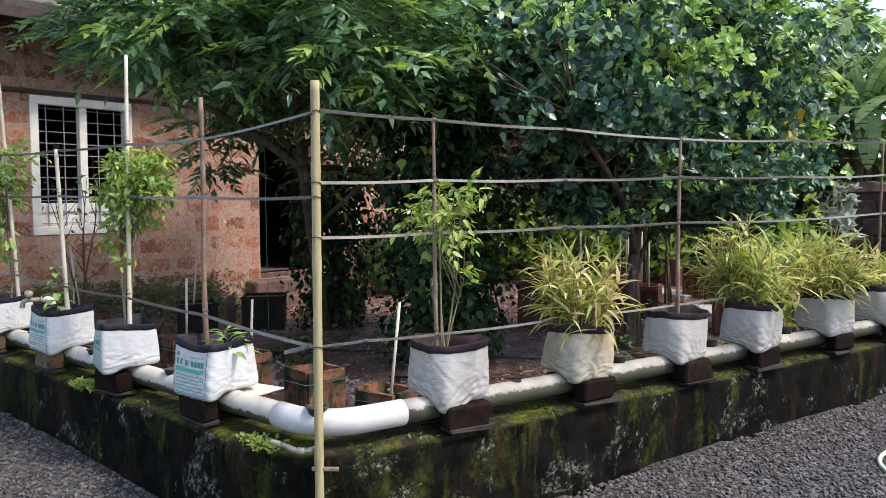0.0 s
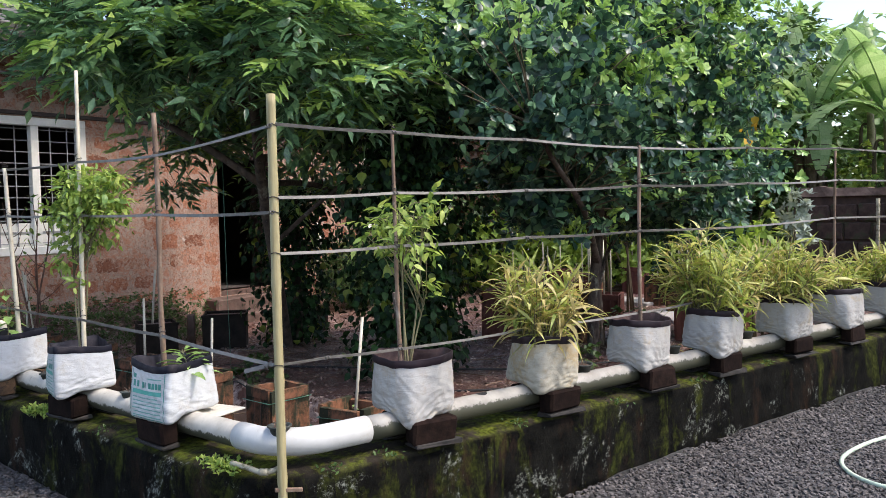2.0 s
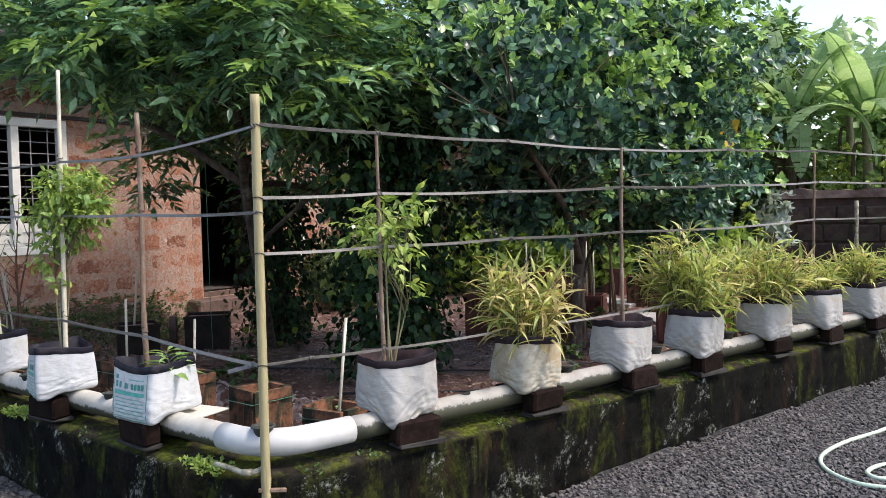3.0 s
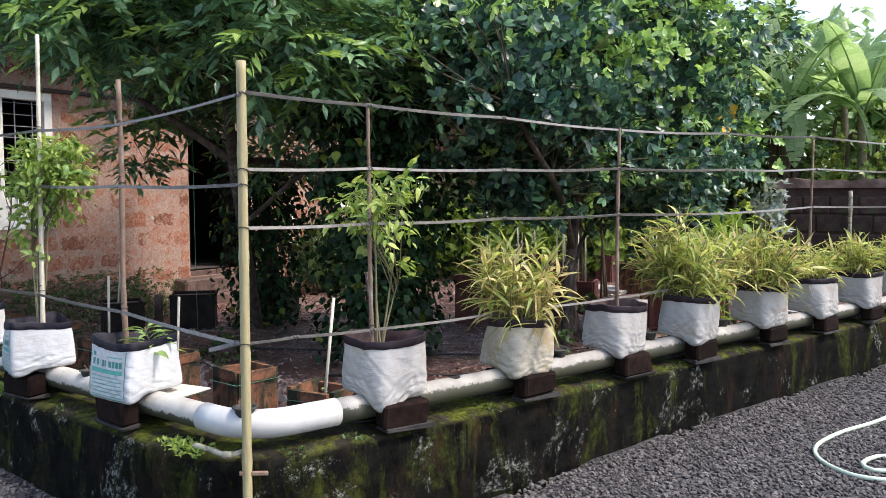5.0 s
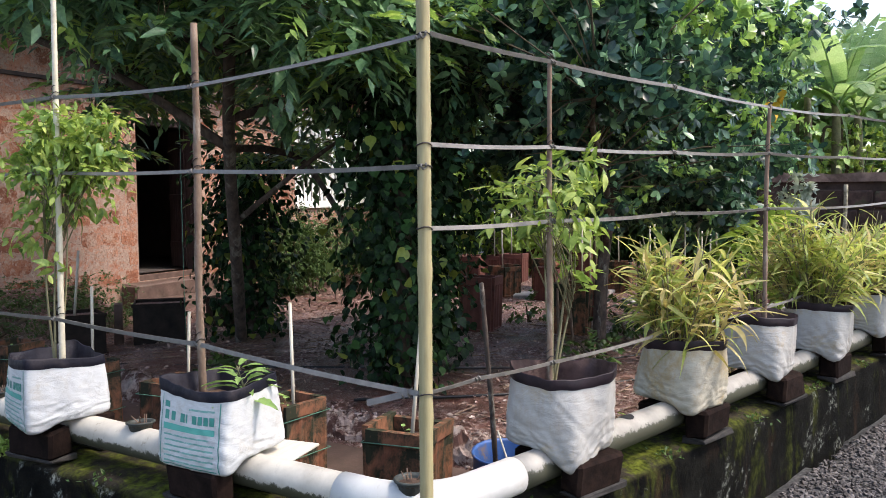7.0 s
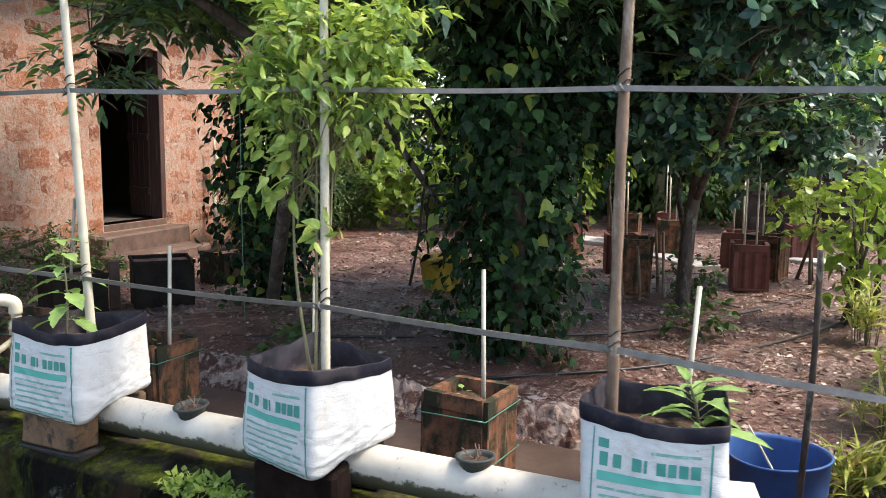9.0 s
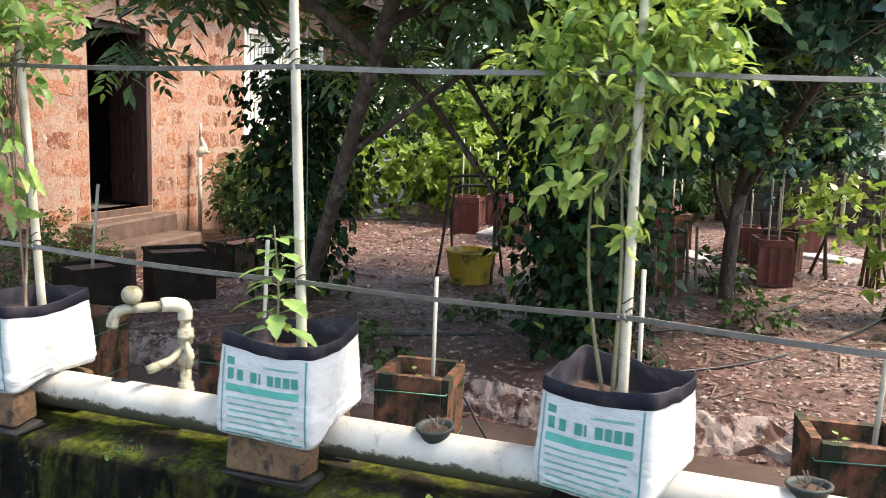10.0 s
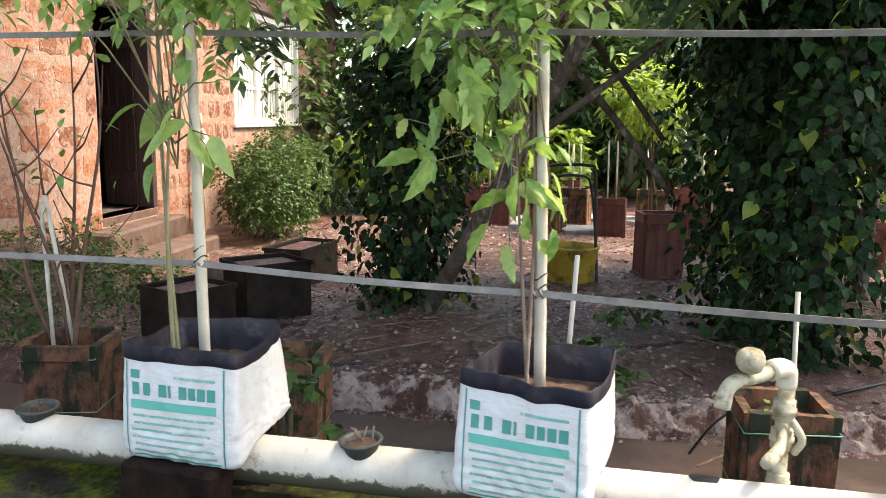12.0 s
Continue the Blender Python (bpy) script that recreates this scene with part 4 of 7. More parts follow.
def stick(name, label, x, y, z0, z1, r, mat, lean=(0, 0), knots=0.0, seed=0, category="stake", ties=()):
    """A stake of one shaft, with loops of tie wire at the heights given."""
    rng = random.Random(seed)
    st = thing(name, label, category, None, "stakes that carry the tapes")
    pts, rad = [], []
    n = 18
    for i in range(n + 1):
        t = i / n
        w = knots * math.sin(t * 7 + seed)
        pts.append((x + lean[0] * t + w, y + lean[1] * t + knots * math.cos(t * 5 + seed), z0 + (z1 - z0) * t))
        rad.append(r * (1 - 0.22 * t) * (1 + (rng.uniform(-0.1, 0.16) if knots else 0)))
    tube("shaft", pts, rad, mat, st, "", 10)
    for z in ties:
        i = min(max(int((z - z0) / (z1 - z0) * n), 0), n - 1)
        c = Vector(pts[i]).lerp(Vector(pts[i + 1]), (z - z0) / (z1 - z0) * n - i)
        ring = [c + Vector((1.12 * r * math.cos(a), 1.12 * r * math.sin(a), 0.005 * math.sin(2 * a) + 0.002 * k)) for k, a in enumerate([k * math.pi / 6 for k in range(21)])]
        tube("tie_wire", ring, 0.0018, M_IRON, st, "dark tie wire", 5)
    return st


SOIL_L = BAG_FOOT + 0.62 * 0.25 - 0.02
stick("wooden_stake", "crooked brown wooden stake standing in a grow bag", 0.045, 0.90, SOIL_L, 2.205, 0.0135, M_STICK, (-0.01, -0.015), 0.006, 3, ties=(1.16, 1.73, 2.003))
stick("metal_stake", "pale galvanised tube stake standing in a grow bag", 0.02, 1.638, SOIL_L, 2.50, 0.0125, M_STEEL, (0.03, 0.02), 0, 4, ties=(1.19, 1.738, 2.018))
stick("white_stake", "white plastic stake standing in a grow bag", 0.047, 2.495, SOIL_L, 2.03, 0.0145, M_PVC_W, (-0.035, 0.02), 0, 5, ties=(1.187, 1.744, 2.02))
stick("white_stake", "white plastic stake standing in a grow bag", 0.108, 3.455, SOIL_L, 2.53, 0.0135, M_PVC_W, (-0.075, 0.025), 0, 6, ties=(1.198, 1.745, 2.03))
stick("white_stake", "white plastic stake standing in a grow bag", 0.10, 4.262, SOIL_L, 2.55, 0.0135, M_PVC_W, (-0.13, -0.05), 0, 7, ties=(1.226, 1.75, 2.03))
stick("wooden_stake", "thin dark wooden stake standing in a grow bag", 0.615, -0.10, SOIL_L + 0.02, 2.08, 0.010, M_STICK, (-0.02, -0.01), 0.004, 8, ties=(1.106, 1.566, 1.802, 2.07))
stick("wooden_stake", "thin dark wooden stake standing in a grow bag", 2.245, -0.46, SOIL_L + 0.02, 2.065, 0.0115, M_STICK, (0.0, -0.01), 0.006, 9, ties=(1.108, 1.578, 1.836, 2.05))
q = on_right(5.0, 0.02)
stick("wooden_stake", "thin dark wooden stake rising behind the pipe", q.x, q.y + 0.2, 0.3, 2.12, 0.0115, M_STICK, (0, 0), 0.006, 10)


def tape(pts, label="grey plastic tape strung tight between the stakes", width=0.013, seed=0):
    """A flat band along the points that twists a little and sags between them."""
    rng = random.Random(seed)
    verts, faces = [], []
    line = []
    for a, b in zip(pts, pts[1:]):
        a, b = Vector(a), Vector(b)
        n = max(4, int((b - a).length / 0.08))
        for k in range(n):
            t = k / n
            line.append(a.lerp(b, t) + Vector((0, 0, -0.008 * math.sin(math.pi * t) * (b - a).length)))
    line.append(Vector(pts[-1]))
    ph = rng.uniform(0, 6)
    for i, p in enumerate(line):
        d = (line[min(i + 1, len(line) - 1)] - line[max(i - 1, 0)]).normalized()
        s = d.cross(Vector((0, 0, 1))).normalized()
        up = s.cross(d)
        a = 0.45 * math.sin(i * 0.13 + ph)
        w = (up * math.cos(a) + s * math.sin(a)) * width / 2
        th = w.cross(d).normalized() * 0.0012
        verts += [tuple(p + w + th), tuple(p + w - th), tuple(p - w - th), tuple(p - w + th)]
    for i in range(len(line) - 1):
        for k in range(4):
            a, b = i * 4 + k, i * 4 + (k + 1) % 4
            faces.append((a, b, b + 4, a + 4))
    faces += [(3, 2, 1, 0), tuple(len(verts) - 4 + k for k in range(4))]
    band = thing("tape", label, "tape", None, "tapes along the fence")
    mesh_object("strip", verts, faces, M_TAPE, band)
    for a, b in zip(pts[:-1], pts[1:]):
        c, d = Vector(a), (Vector(b) - Vector(a)).normalized()
        coil = [c + d * (0.004 * k - 0.010) + Vector((0, 0, 1)) * (0.6 * width * math.cos(1.6 * k)) + d.cross(Vector((0, 0, 1))) * (0.5 * width * math.sin(1.6 * k)) for k in range(8)]
        tube("knot", coil, 0.0032, M_TAPE, band, "wrapped knot of tape", 5)
    return band


PX, PY = -0.004, -0.026
tape([(PX - 0.01, PY, 2.065), (0.02, 0.885, 2.003), (0.03, 1.65, 2.018), (0.02, 2.51, 2.02), (0.03, 3.47, 2.03), (0.05, 4.25, 2.03), (0.05, 6.5, 2.05)], seed=1)
tape([(PX - 0.01, PY, 1.727), (0.022, 0.895, 1.73), (0.015, 1.66, 1.738), (0.012, 2.515, 1.744), (0.045, 3.47, 1.745), (0.05, 4.25, 1.75), (0.05, 6.5, 1.78)], seed=2)
tape([(PX - 0.01, PY, 1.12), (0.03, 0.895, 1.16), (0.0, 1.64, 1.19), (0.025, 2.50, 1.187), (0.08, 3.455, 1.198), (0.07, 4.25, 1.226), (0.07, 6.5, 1.26)], width=0.015, seed=3)
tape([(PX + 0.01, PY, 2.075), (0.60, -0.115, 2.07), (1.38, -0.275, 2.066), (2.245, -0.47, 2.05), (3.33, -0.69, 2.085), (4.51, -0.94, 2.115), (9.0, -1.9, 2.2)], seed=4)
tape([(PX + 0.01, PY, 1.785), (0.60, -0.115, 1.802), (1.386, -0.275, 1.812), (2.245, -0.47, 1.836), (3.34, -0.69, 1.852), (4.53, -0.94, 1.88), (9.0, -1.9, 1.98)], seed=5)
tape([(PX + 0.01, PY, 1.563), (0.605, -0.115, 1.566), (1.388, -0.275, 1.574), (2.245, -0.47, 1.578), (4.48, -0.93, 1.60), (9.0, -1.9, 1.66)], seed=6)
tape([(PX + 0.01, PY, 1.12), (0.23, -0.05, 1.118), (0.60, -0.12, 1.106), (1.47, -0.292, 1.112), (2.25, -0.46, 1.108), (2.75, -0.56, 1.12)], width=0.012, seed=7)
tape([(PX - 0.01, PY + 0.05, 1.118), (PX - 0.05, PY + 0.16, 1.085)], "loose end of grey tape hanging from the corner pole", 0.018, 8)


# ---- small things on the wall top ----
def drain_pipe():
    p = thing("drain_pipe", "short bent cream plastic pipe lying on the wall top", "pipe")
    pts = smooth_path([(-0.055, 0.24, 0.69), (-0.05, 0.13, 0.687), (-0.048, 0.06, 0.684), (-0.022, 0.015, 0.69), (0.03, 0.005, 0.70)], 6)
    tube("pipe_piece", pts, 0.0115, M_PVC, p, "", 10)
    tube("elbow", [pts[12], pts[14], pts[16]], 0.0145, M_PVC, p, "cream elbow joint", 10)


drain_pipe()
chip = part("wood_chip", boxed(-0.06, -0.008, -0.01, 0.05, 0.008, 0.006, 0.003), M_STICK)
chip.matrix_basis = pose(0.012, -0.052, 0.62, 0, 4, -38)
tagged(chip, "small wooden wedge tied between pole and wall", "wood")


def tuft(name, label, pts, n, leaf, mat, seed, category="weed"):
    rng = np.random.default_rng(seed)
    p = np.array([pts[i % len(pts)] for i in range(n)]) + rng.normal(size=(n, 3)) * np.array([0.03, 0.03, 0.004])
    out = unit(rng.normal(size=(n, 3)) * np.array([1, 1, 0.3]) + np.array([0, 0, 0.7]))
    ob = leaves_object(name, [leaf_arrays(*scattered(rng, p, out, leaf, 0.3), SIMPLE)], mat)
    return tagged(ob, label, category, "", "stuff")


tuft("wall_moss", "small bright weeds and moss tufts on the wall top", [(-0.06, 0.30, 0.672), (-0.05, 0.38, 0.672), (-0.07, 0.24, 0.67), (-0.08, 1.95, 0.67), (-0.07, 2.05, 0.67), (-0.08, 1.88, 0.668), (-0.09, 2.02, 0.667)], 520, 0.030, L_CHILLI, 3)
tuft("wall_weed", "thin weeds growing from the wall top", [(0.2, -0.1, 0.67), (0.45, -0.16, 0.67), (1.2, -0.33, 0.672), (2.65, -0.64, 0.67), (3.4, -0.8, 0.67), (-0.08, 3.0, 0.668), (-0.08, 4.0, 0.668), (1.9, -0.5, 0.67), (-0.08, 1.3, 0.668)], 260, 0.022, L_WEED, 4)


# ---- tap ----
def build_tap():
    t = thing("water_tap", "cream plastic standpipe with a gooseneck tap behind the pipe", "tap")
    foot, top = Vector((0.135, 2.94, 0.11)), Vector((0.128, 2.935, 1.045))
    tube("riser", [foot, top], 0.0165, M_PVC, t, "", 12)
    for z in (0.80, 0.90, 0.965):
        c = foot.lerp(top, (z - 0.11) / 0.935)
        tube("coupling", [c + Vector((0, 0, h)) for h in (-0.024, -0.021, -0.006, -0.004, 0.004, 0.006, 0.021, 0.024)], [0.018, 0.0235, 0.0235, 0.026, 0.026, 0.0235, 0.0235, 0.018], M_PVC, t, "", 14)
    tube("elbow", smooth_path([top - Vector((0, 0, 0.03)), top + Vector((-0.003, 0.002, 0.005)), top + Vector((-0.025, 0.022, 0.018)), top + Vector((-0.05, 0.045, 0.018))], 5), 0.0215, M_PVC_W, t, "white elbow fitting", 12)
    arm = smooth_path([(0.09, 2.97, 1.062), (0.05, 3.01, 1.058), (0.012, 3.055, 1.056), (-0.006, 3.075, 1.04), (-0.011, 3.082, 1.005)], 5)
    tube("spout", arm, [0.0155] * (len(arm) - 4) + [0.0165, 0.017, 0.0165, 0.016], M_PVC, t, "", 12)
    verts, faces = [], []
    for j in range(9):
        a = math.pi * j / 8
        for k in range(14):
            b = 2 * math.pi * k / 14
            r = 0.027 * math.sin(a) ** 0.7 * (1 + 0.05 * (k % 2)) + 0.001
            verts.append((0.014 + r * math.cos(b), 3.03 + r * math.sin(b), 1.100 + 0.026 * math.cos(a)))
    for j in range(8):
        for k in range(14):
            a, b = j * 14 + k, j * 14 + (k + 1) % 14
            faces.append((a, b, b + 14, a + 14))
    mesh_object("turn_knob", verts, faces, M_PVC, t, "ribbed round knob", True)
    c = Vector((0.13, 2.937, 0.935))
    tube("side_arm", smooth_path([c, c + Vector((-0.05, 0.01, -0.03)), c + Vector((-0.085, 0.03, -0.045)), c + Vector((-0.11, 0.05, -0.055))], 4), [0.011, 0.011, 0.011, 0.011, 0.011, 0.012, 0.013, 0.014, 0.0145, 0.015, 0.015, 0.014, 0.011], M_PVC, t, "", 10)
    tube("side_arm", smooth_path([c + Vector((0.0, 0, 0.03)), c + Vector((-0.03, -0.035, -0.02)), c + Vector((-0.015, -0.025, -0.06))], 4), 0.0085, M_PVC, t, "", 8)


build_tap()


# ---- planters of roof tiles behind the wall ----
def tile_panel(w, h, rng):
    """A ribbed roof tile standing on end: corrugated front, flat back."""
    n, lev = 25, (0.0, 0.045, 0.06, 0.84, 0.855, 1.0)
    rows = len(lev)
    verts, faces = [], []
    for j, t in enumerate(lev):
        for i in range(n):
            u = i / (n - 1)
            x = -w / 2 + w * u
            rib = 0.009 * max(0, math.sin(u * math.pi * 7)) ** 0.6
            d = 0.015 if j in (0, 1, rows - 2, rows - 1) or i < 2 or i > n - 3 else rib
            verts.append((x, -0.010 - d, h * t + (0.0015 * math.sin(i * 1.3 + rng.uniform(0, 1)) if j == rows - 1 else 0)))
    for j in range(rows):
        for i in range(n):
            verts.append((verts[i][0], 0.010, h * lev[j]))
    for o in (0, rows * n):
        for j in range(rows - 1):
            for i in range(n - 1):
                a = o + j * n + i
                faces.append((a, a + 1, a + n + 1, a + n) if o == 0 else (a, a + n, a + n + 1, a + 1))
    top = (rows - 1) * n
    for i in range(n - 1):
        faces.append((top + i, top + i + 1, top + rows * n + i + 1, top + rows * n + i))
        faces.append((i, rows * n + i, rows * n + i + 1, i + 1))
    for j in range(rows - 1):
        a = j * n
        faces.append((a, a + n, a + n + rows * n, a + rows * n))
        a = j * n + n - 1
        faces.append((a, a + rows * n, a + (rows + 1) * n, a + n))
    return verts, faces


def tile_planter(m, seed, label, w=0.27, h=0.44, mat=None, wires=True):
    rng = random.Random(seed)
    p = thing("tile_planter", label, "planter", m, "planters built of roof tiles")
    for k in range(4):
        v, f = tile_panel(w + 0.01, h + rng.uniform(-0.012, 0.012), rng)
        ob = mesh_object("roof_tile", v, f, mat or M_TERRA, p)
        a = math.pi / 2 * k
        ob.matrix_basis = pose(math.sin(a) * (w / 2), -math.cos(a) * (w / 2), 0, rng.uniform(-2, 2), rng.uniform(-1, 1), math.degrees(a))
    bm = bmesh.new()
    put_box(bm, -w / 2 + 0.004, -w / 2 + 0.004, 0.02, w / 2 - 0.004, w / 2 - 0.004, h - 0.075)
    bmesh.ops.subdivide_edges(bm, edges=bm.edges[:], cuts=4, use_grid_fill=True)
    for v in bm.verts:
        if v.co.z > h - 0.09:
            v.co.z += 0.03 * noise.noise((v.co.x * 12 + seed, v.co.y * 12, 0))
    part("planter_soil", bm, M_POT_SOIL, p)
    if wires:
        for z in (h * 0.84, h * 0.30):
            r = w / 2 + 0.029
            z0 = z + rng.uniform(-0.02, 0.02)
            ring = [(-r, -r, z0), (r, -r, z0 + 0.008), (r, r, z0), (-r, r, z0 - 0.01), (-r, -r, z0)]
            tube("tie_wire", ring, 0.003, M_WIRE, p, "thin green tie wire", 5)
    return p


PLANTERS = [(1.33, 0.95), (1.41, 1.80), (1.41, 2.67), (1.44, 3.58), (1.56, 4.66), (1.52, 5.68)]
for i, (x, y) in enumerate(PLANTERS):
    tile_planter(pose(x, y, 0.126, 0, 0, (8, -6, 4, -3, 7, 12)[i]), 70 + i, "planter of rusty ribbed roof tiles tied with green wire", mat=M_TERRA)


def planter_tube(x, y, z1, lean, label="white plastic feeding tube standing in a planter", z0=0.3, r=0.0095):
    ob = tube("feeding_tube", [(x, y, z0), (x + lean[0], y + lean[1], z1)], r, M_PVC_W, None, "", 12)
    return tagged(ob, label, "tube", "tubes in the planters")


planter_tube(1.25, 0.90, 1.10, (0.075, -0.035))
planter_tube(1.385, 1.72, 1.085, (-0.005, 0.015))
planter_tube(1.44, 2.62, 0.958, (0.04, 0.01))
planter_tube(1.40, 3.47, 1.07, (-0.01, -0.04))
planter_tube(1.50, 5.62, 1.22, (-0.10, 0.06))
planter_tube(1.43, 5.70, 1.18, (0.02, 0.04))
planter_tube(2.80, 5.77, 1.13, (0.04, -0.05), "white plastic feeding tube standing in a dark planter box", 0.4, 0.012)


def broad_outline(lobes=0.0):
    """A broad leaf of 9 by 5 points, folded along its midrib, wavy at its edge and bent down towards its tip."""
    v, fc = [], []
    for i in range(9):
        t = i / 8
        w = 1.9 * t**0.62 * (1 - t) ** 0.95 + 0.02
        w *= 1 + lobes * (1 if i % 2 else -1) * (t < 0.95)
        for c in (-1, -0.5, 0, 0.5, 1):
            v.append((c * w, t + 0.05 * abs(c) * lobes, 0.08 * abs(c) * w - 0.30 * t * t + 0.03 * math.sin(5 * t + 2 * c) * abs(c)))
    for i in range(8):
        for e in range(4):
            q = i * 5 + e
            fc += [(q, q + 1, q + 6), (q, q + 6, q + 5)]
    return np.array(v), fc


BROAD, LOBED = broad_outline(), broad_outline(0.13)


def seedling(name, label, base, height, n, leaf, mat, seed, spread=0.5, stem_r=0.0035, outline=LANCE, width=0.2, sag=0.25):
    """A young plant: a stem and single leaves, each its own part."""
    rng = np.random.default_rng(seed)
    p = thing(name, label, "plant")
    bx, by, bz = base
    top = Vector((bx + rng.uniform(-0.03, 0.03), by + rng.uniform(-0.03, 0.03), bz + height))
    line = smooth_path([base, Vector(base).lerp(top, 0.5) + Vector((0.012, -0.008, 0)), top], 5)
    tube("stem", line, [stem_r * (1 - 0.06 * i) for i in range(len(line))], M_STEM, p, "", 7)
    for k in range(n):
        t = 0.3 + 0.7 * (k + 0.5) / n
        c = line[min(int(t * (len(line) - 1)), len(line) - 1)]
        a = k * 2.4 + rng.uniform(-0.4, 0.4)
        out = np.array([math.cos(a), math.sin(a), spread + 0.5 * t - sag])
        stalk = (0.25 * leaf if n < 30 else 1.1 * leaf * rng.random()) * (1.2 - 0.6 * t)
        pos = np.array(c) + unit(out) * stalk
        le = leaf * (0.75 + 0.35 * rng.random()) * (1.1 - 0.45 * t)
        v, f = leaf_arrays(pos[None], (out - np.array([0, 0, 0.35]))[None], np.array([[0, 0, 1.0]]) + rng.normal(size=(1, 3)) * 0.15, np.array([le]), np.array([le * width]), outline)
        mesh_object("leaf", v, f, mat, p, "", True)
        sv, sf = sweep([c, tuple(pos)], 0.0014, 4)
        mesh_object("leaf_stalk", sv, sf, M_STEM, p)
    return p


seedling("young_plant", "pale green seedling with drooping leaflets in a grow bag", (0.035, 0.70, SOIL_L), 0.17, 19, 0.125, L_SEED, 1, 0.55, 0.0055, LOBED, width=0.21)
seedling("young_plant", "young leafy plant with toothed leaves in a grow bag", (0.0, 2.56, SOIL_L), 0.40, 21, 0.112, L_SEED, 2, 0.65, 0.0045, LOBED, 0.37, 0.65)
for i, (x, y) in enumerate(PLANTERS[:5]):
    seedling("small_seedling", "tiny green seedling in a tile planter", (x + 0.03, y + 0.05, 0.47), 0.07, 4, 0.055, L_SEED, 20 + i, 0.5, 0.002, OVATE, 0.35)


# ---- shrubs in the bags ----
def bush(name, label, base, stems, layers, seed, stem_mat, stem_r=0.006):
    """Stems and layers of leaves; a layer is (style, blobs, count, leaf, width, material, outline)."""
    rng = np.random.default_rng(seed)
    b = thing(name, label, "plant")
    for k, tip in enumerate(stems):
        s = Vector(base) + Vector((rng.uniform(-0.02, 0.02), rng.uniform(-0.02, 0.02), 0))
        mid = s.lerp(Vector(tip), 0.5) + Vector((rng.uniform(-0.03, 0.03), rng.uniform(-0.03, 0.03), 0))
        line = smooth_path([s, mid, tip], 6)
        tube("stem", line, [stem_r * (1 - 0.05 * i) for i in range(len(line))], stem_mat, b, "", 7)
    tw = []
    for style, blobs, n, leaf, width, mat, outline in layers:
        p, out = in_blobs(rng, blobs, n, 0.3)
        if style == "spray":
            a = pinnate_sprays(rng, p, unit(out * np.array([1, 1, 0.5])), leaf * 2.2, 7, leaf, width, 0.12)
        elif style == "hung":
            a = hung(rng, p, out, leaf, width)
        else:
            a = scattered(rng, p, unit(out + np.array([0, 0, -0.25])), leaf, width)
        leaves_object("foliage", [leaf_arrays(*a, outline)], mat, b)
        for k in range(min(len(p), 14)):
            s = Vector(stems[k % len(stems)]).lerp(Vector(base), 0.35 * rng.random())
            tw.append(sweep([s, s.lerp(Vector(p[k]), 0.5) + Vector((0, 0, 0.02)), p[k]], [stem_r * 0.45, stem_r * 0.35, stem_r * 0.2], 5))
    v, f = merged(tw)
    tagged(mesh_object("twig_growth", v, f, stem_mat, b, "", True), kind="stuff")
    return b


TOP_2 = [((0.09, 1.66, 1.86), (0.16, 0.24, 0.08)), ((0.09, 1.72, 1.74), (0.20, 0.25, 0.08)), ((0.13, 1.54, 1.80), (0.13, 0.12, 0.07)), ((0.07, 1.86, 1.78), (0.10, 0.10, 0.06)), ((0.12, 1.50, 1.93), (0.10, 0.09, 0.05)), ((0.10, 1.78, 1.96), (0.10, 0.09, 0.05))]
LOW_2 = [((0.08, 1.74, 1.60), (0.13, 0.14, 0.07)), ((-0.01, 1.78, 1.50), (0.08, 0.10, 0.06)), ((0.10, 1.60, 1.62), (0.09, 0.08, 0.05)), ((0.02, 1.64, 1.38), (0.05, 0.05, 0.05))]
bush("chilli_bush", "bushy chilli plant with light green leaves in a grow bag", (0.0, 1.68, SOIL_L), [(0.07, 1.64, 1.66), (0.08, 1.70, 1.72), (0.03, 1.74, 1.60)],
     [("scatter", TOP_2, 950, 0.044, 0.29, L_CHILLI, BROAD), ("spray", TOP_2, 110, 0.038, 0.27, L_CHILLI, LANCE), ("hung", TOP_2, 190, 0.058, 0.30, L_BROAD, BROAD), ("hung", LOW_2, 150, 0.056, 0.30, L_CHILLI, BROAD)], 31, M_STEM, 0.0055)
TOP_R = [((0.70, -0.08, 1.70), (0.16, 0.18, 0.07)), ((0.66, -0.1, 1.58), (0.17, 0.16, 0.07)), ((0.75, -0.1, 1.40), (0.04, 0.04, 0.08)), ((0.80, -0.15, 1.74), (0.12, 0.10, 0.05)), ((0.60, -0.06, 1.62), (0.10, 0.10, 0.05))]
bush("chilli_bush", "spindly chilli plant with yellow-green leaves in a grow bag", (0.68, -0.09, 0.915), [(0.66, -0.08, 1.72), (0.76, -0.14, 1.70), (0.72, -0.03, 1.55), (0.79, -0.12, 1.35)],
     [("hung", TOP_R, 110, 0.066, 0.24, L_CHILLI, BROAD), ("scatter", TOP_R, 130, 0.046, 0.25, L_CHILLI, BROAD), ("spray", TOP_R, 30, 0.05, 0.23, L_CHILLI, LANCE)], 32, M_STEM)
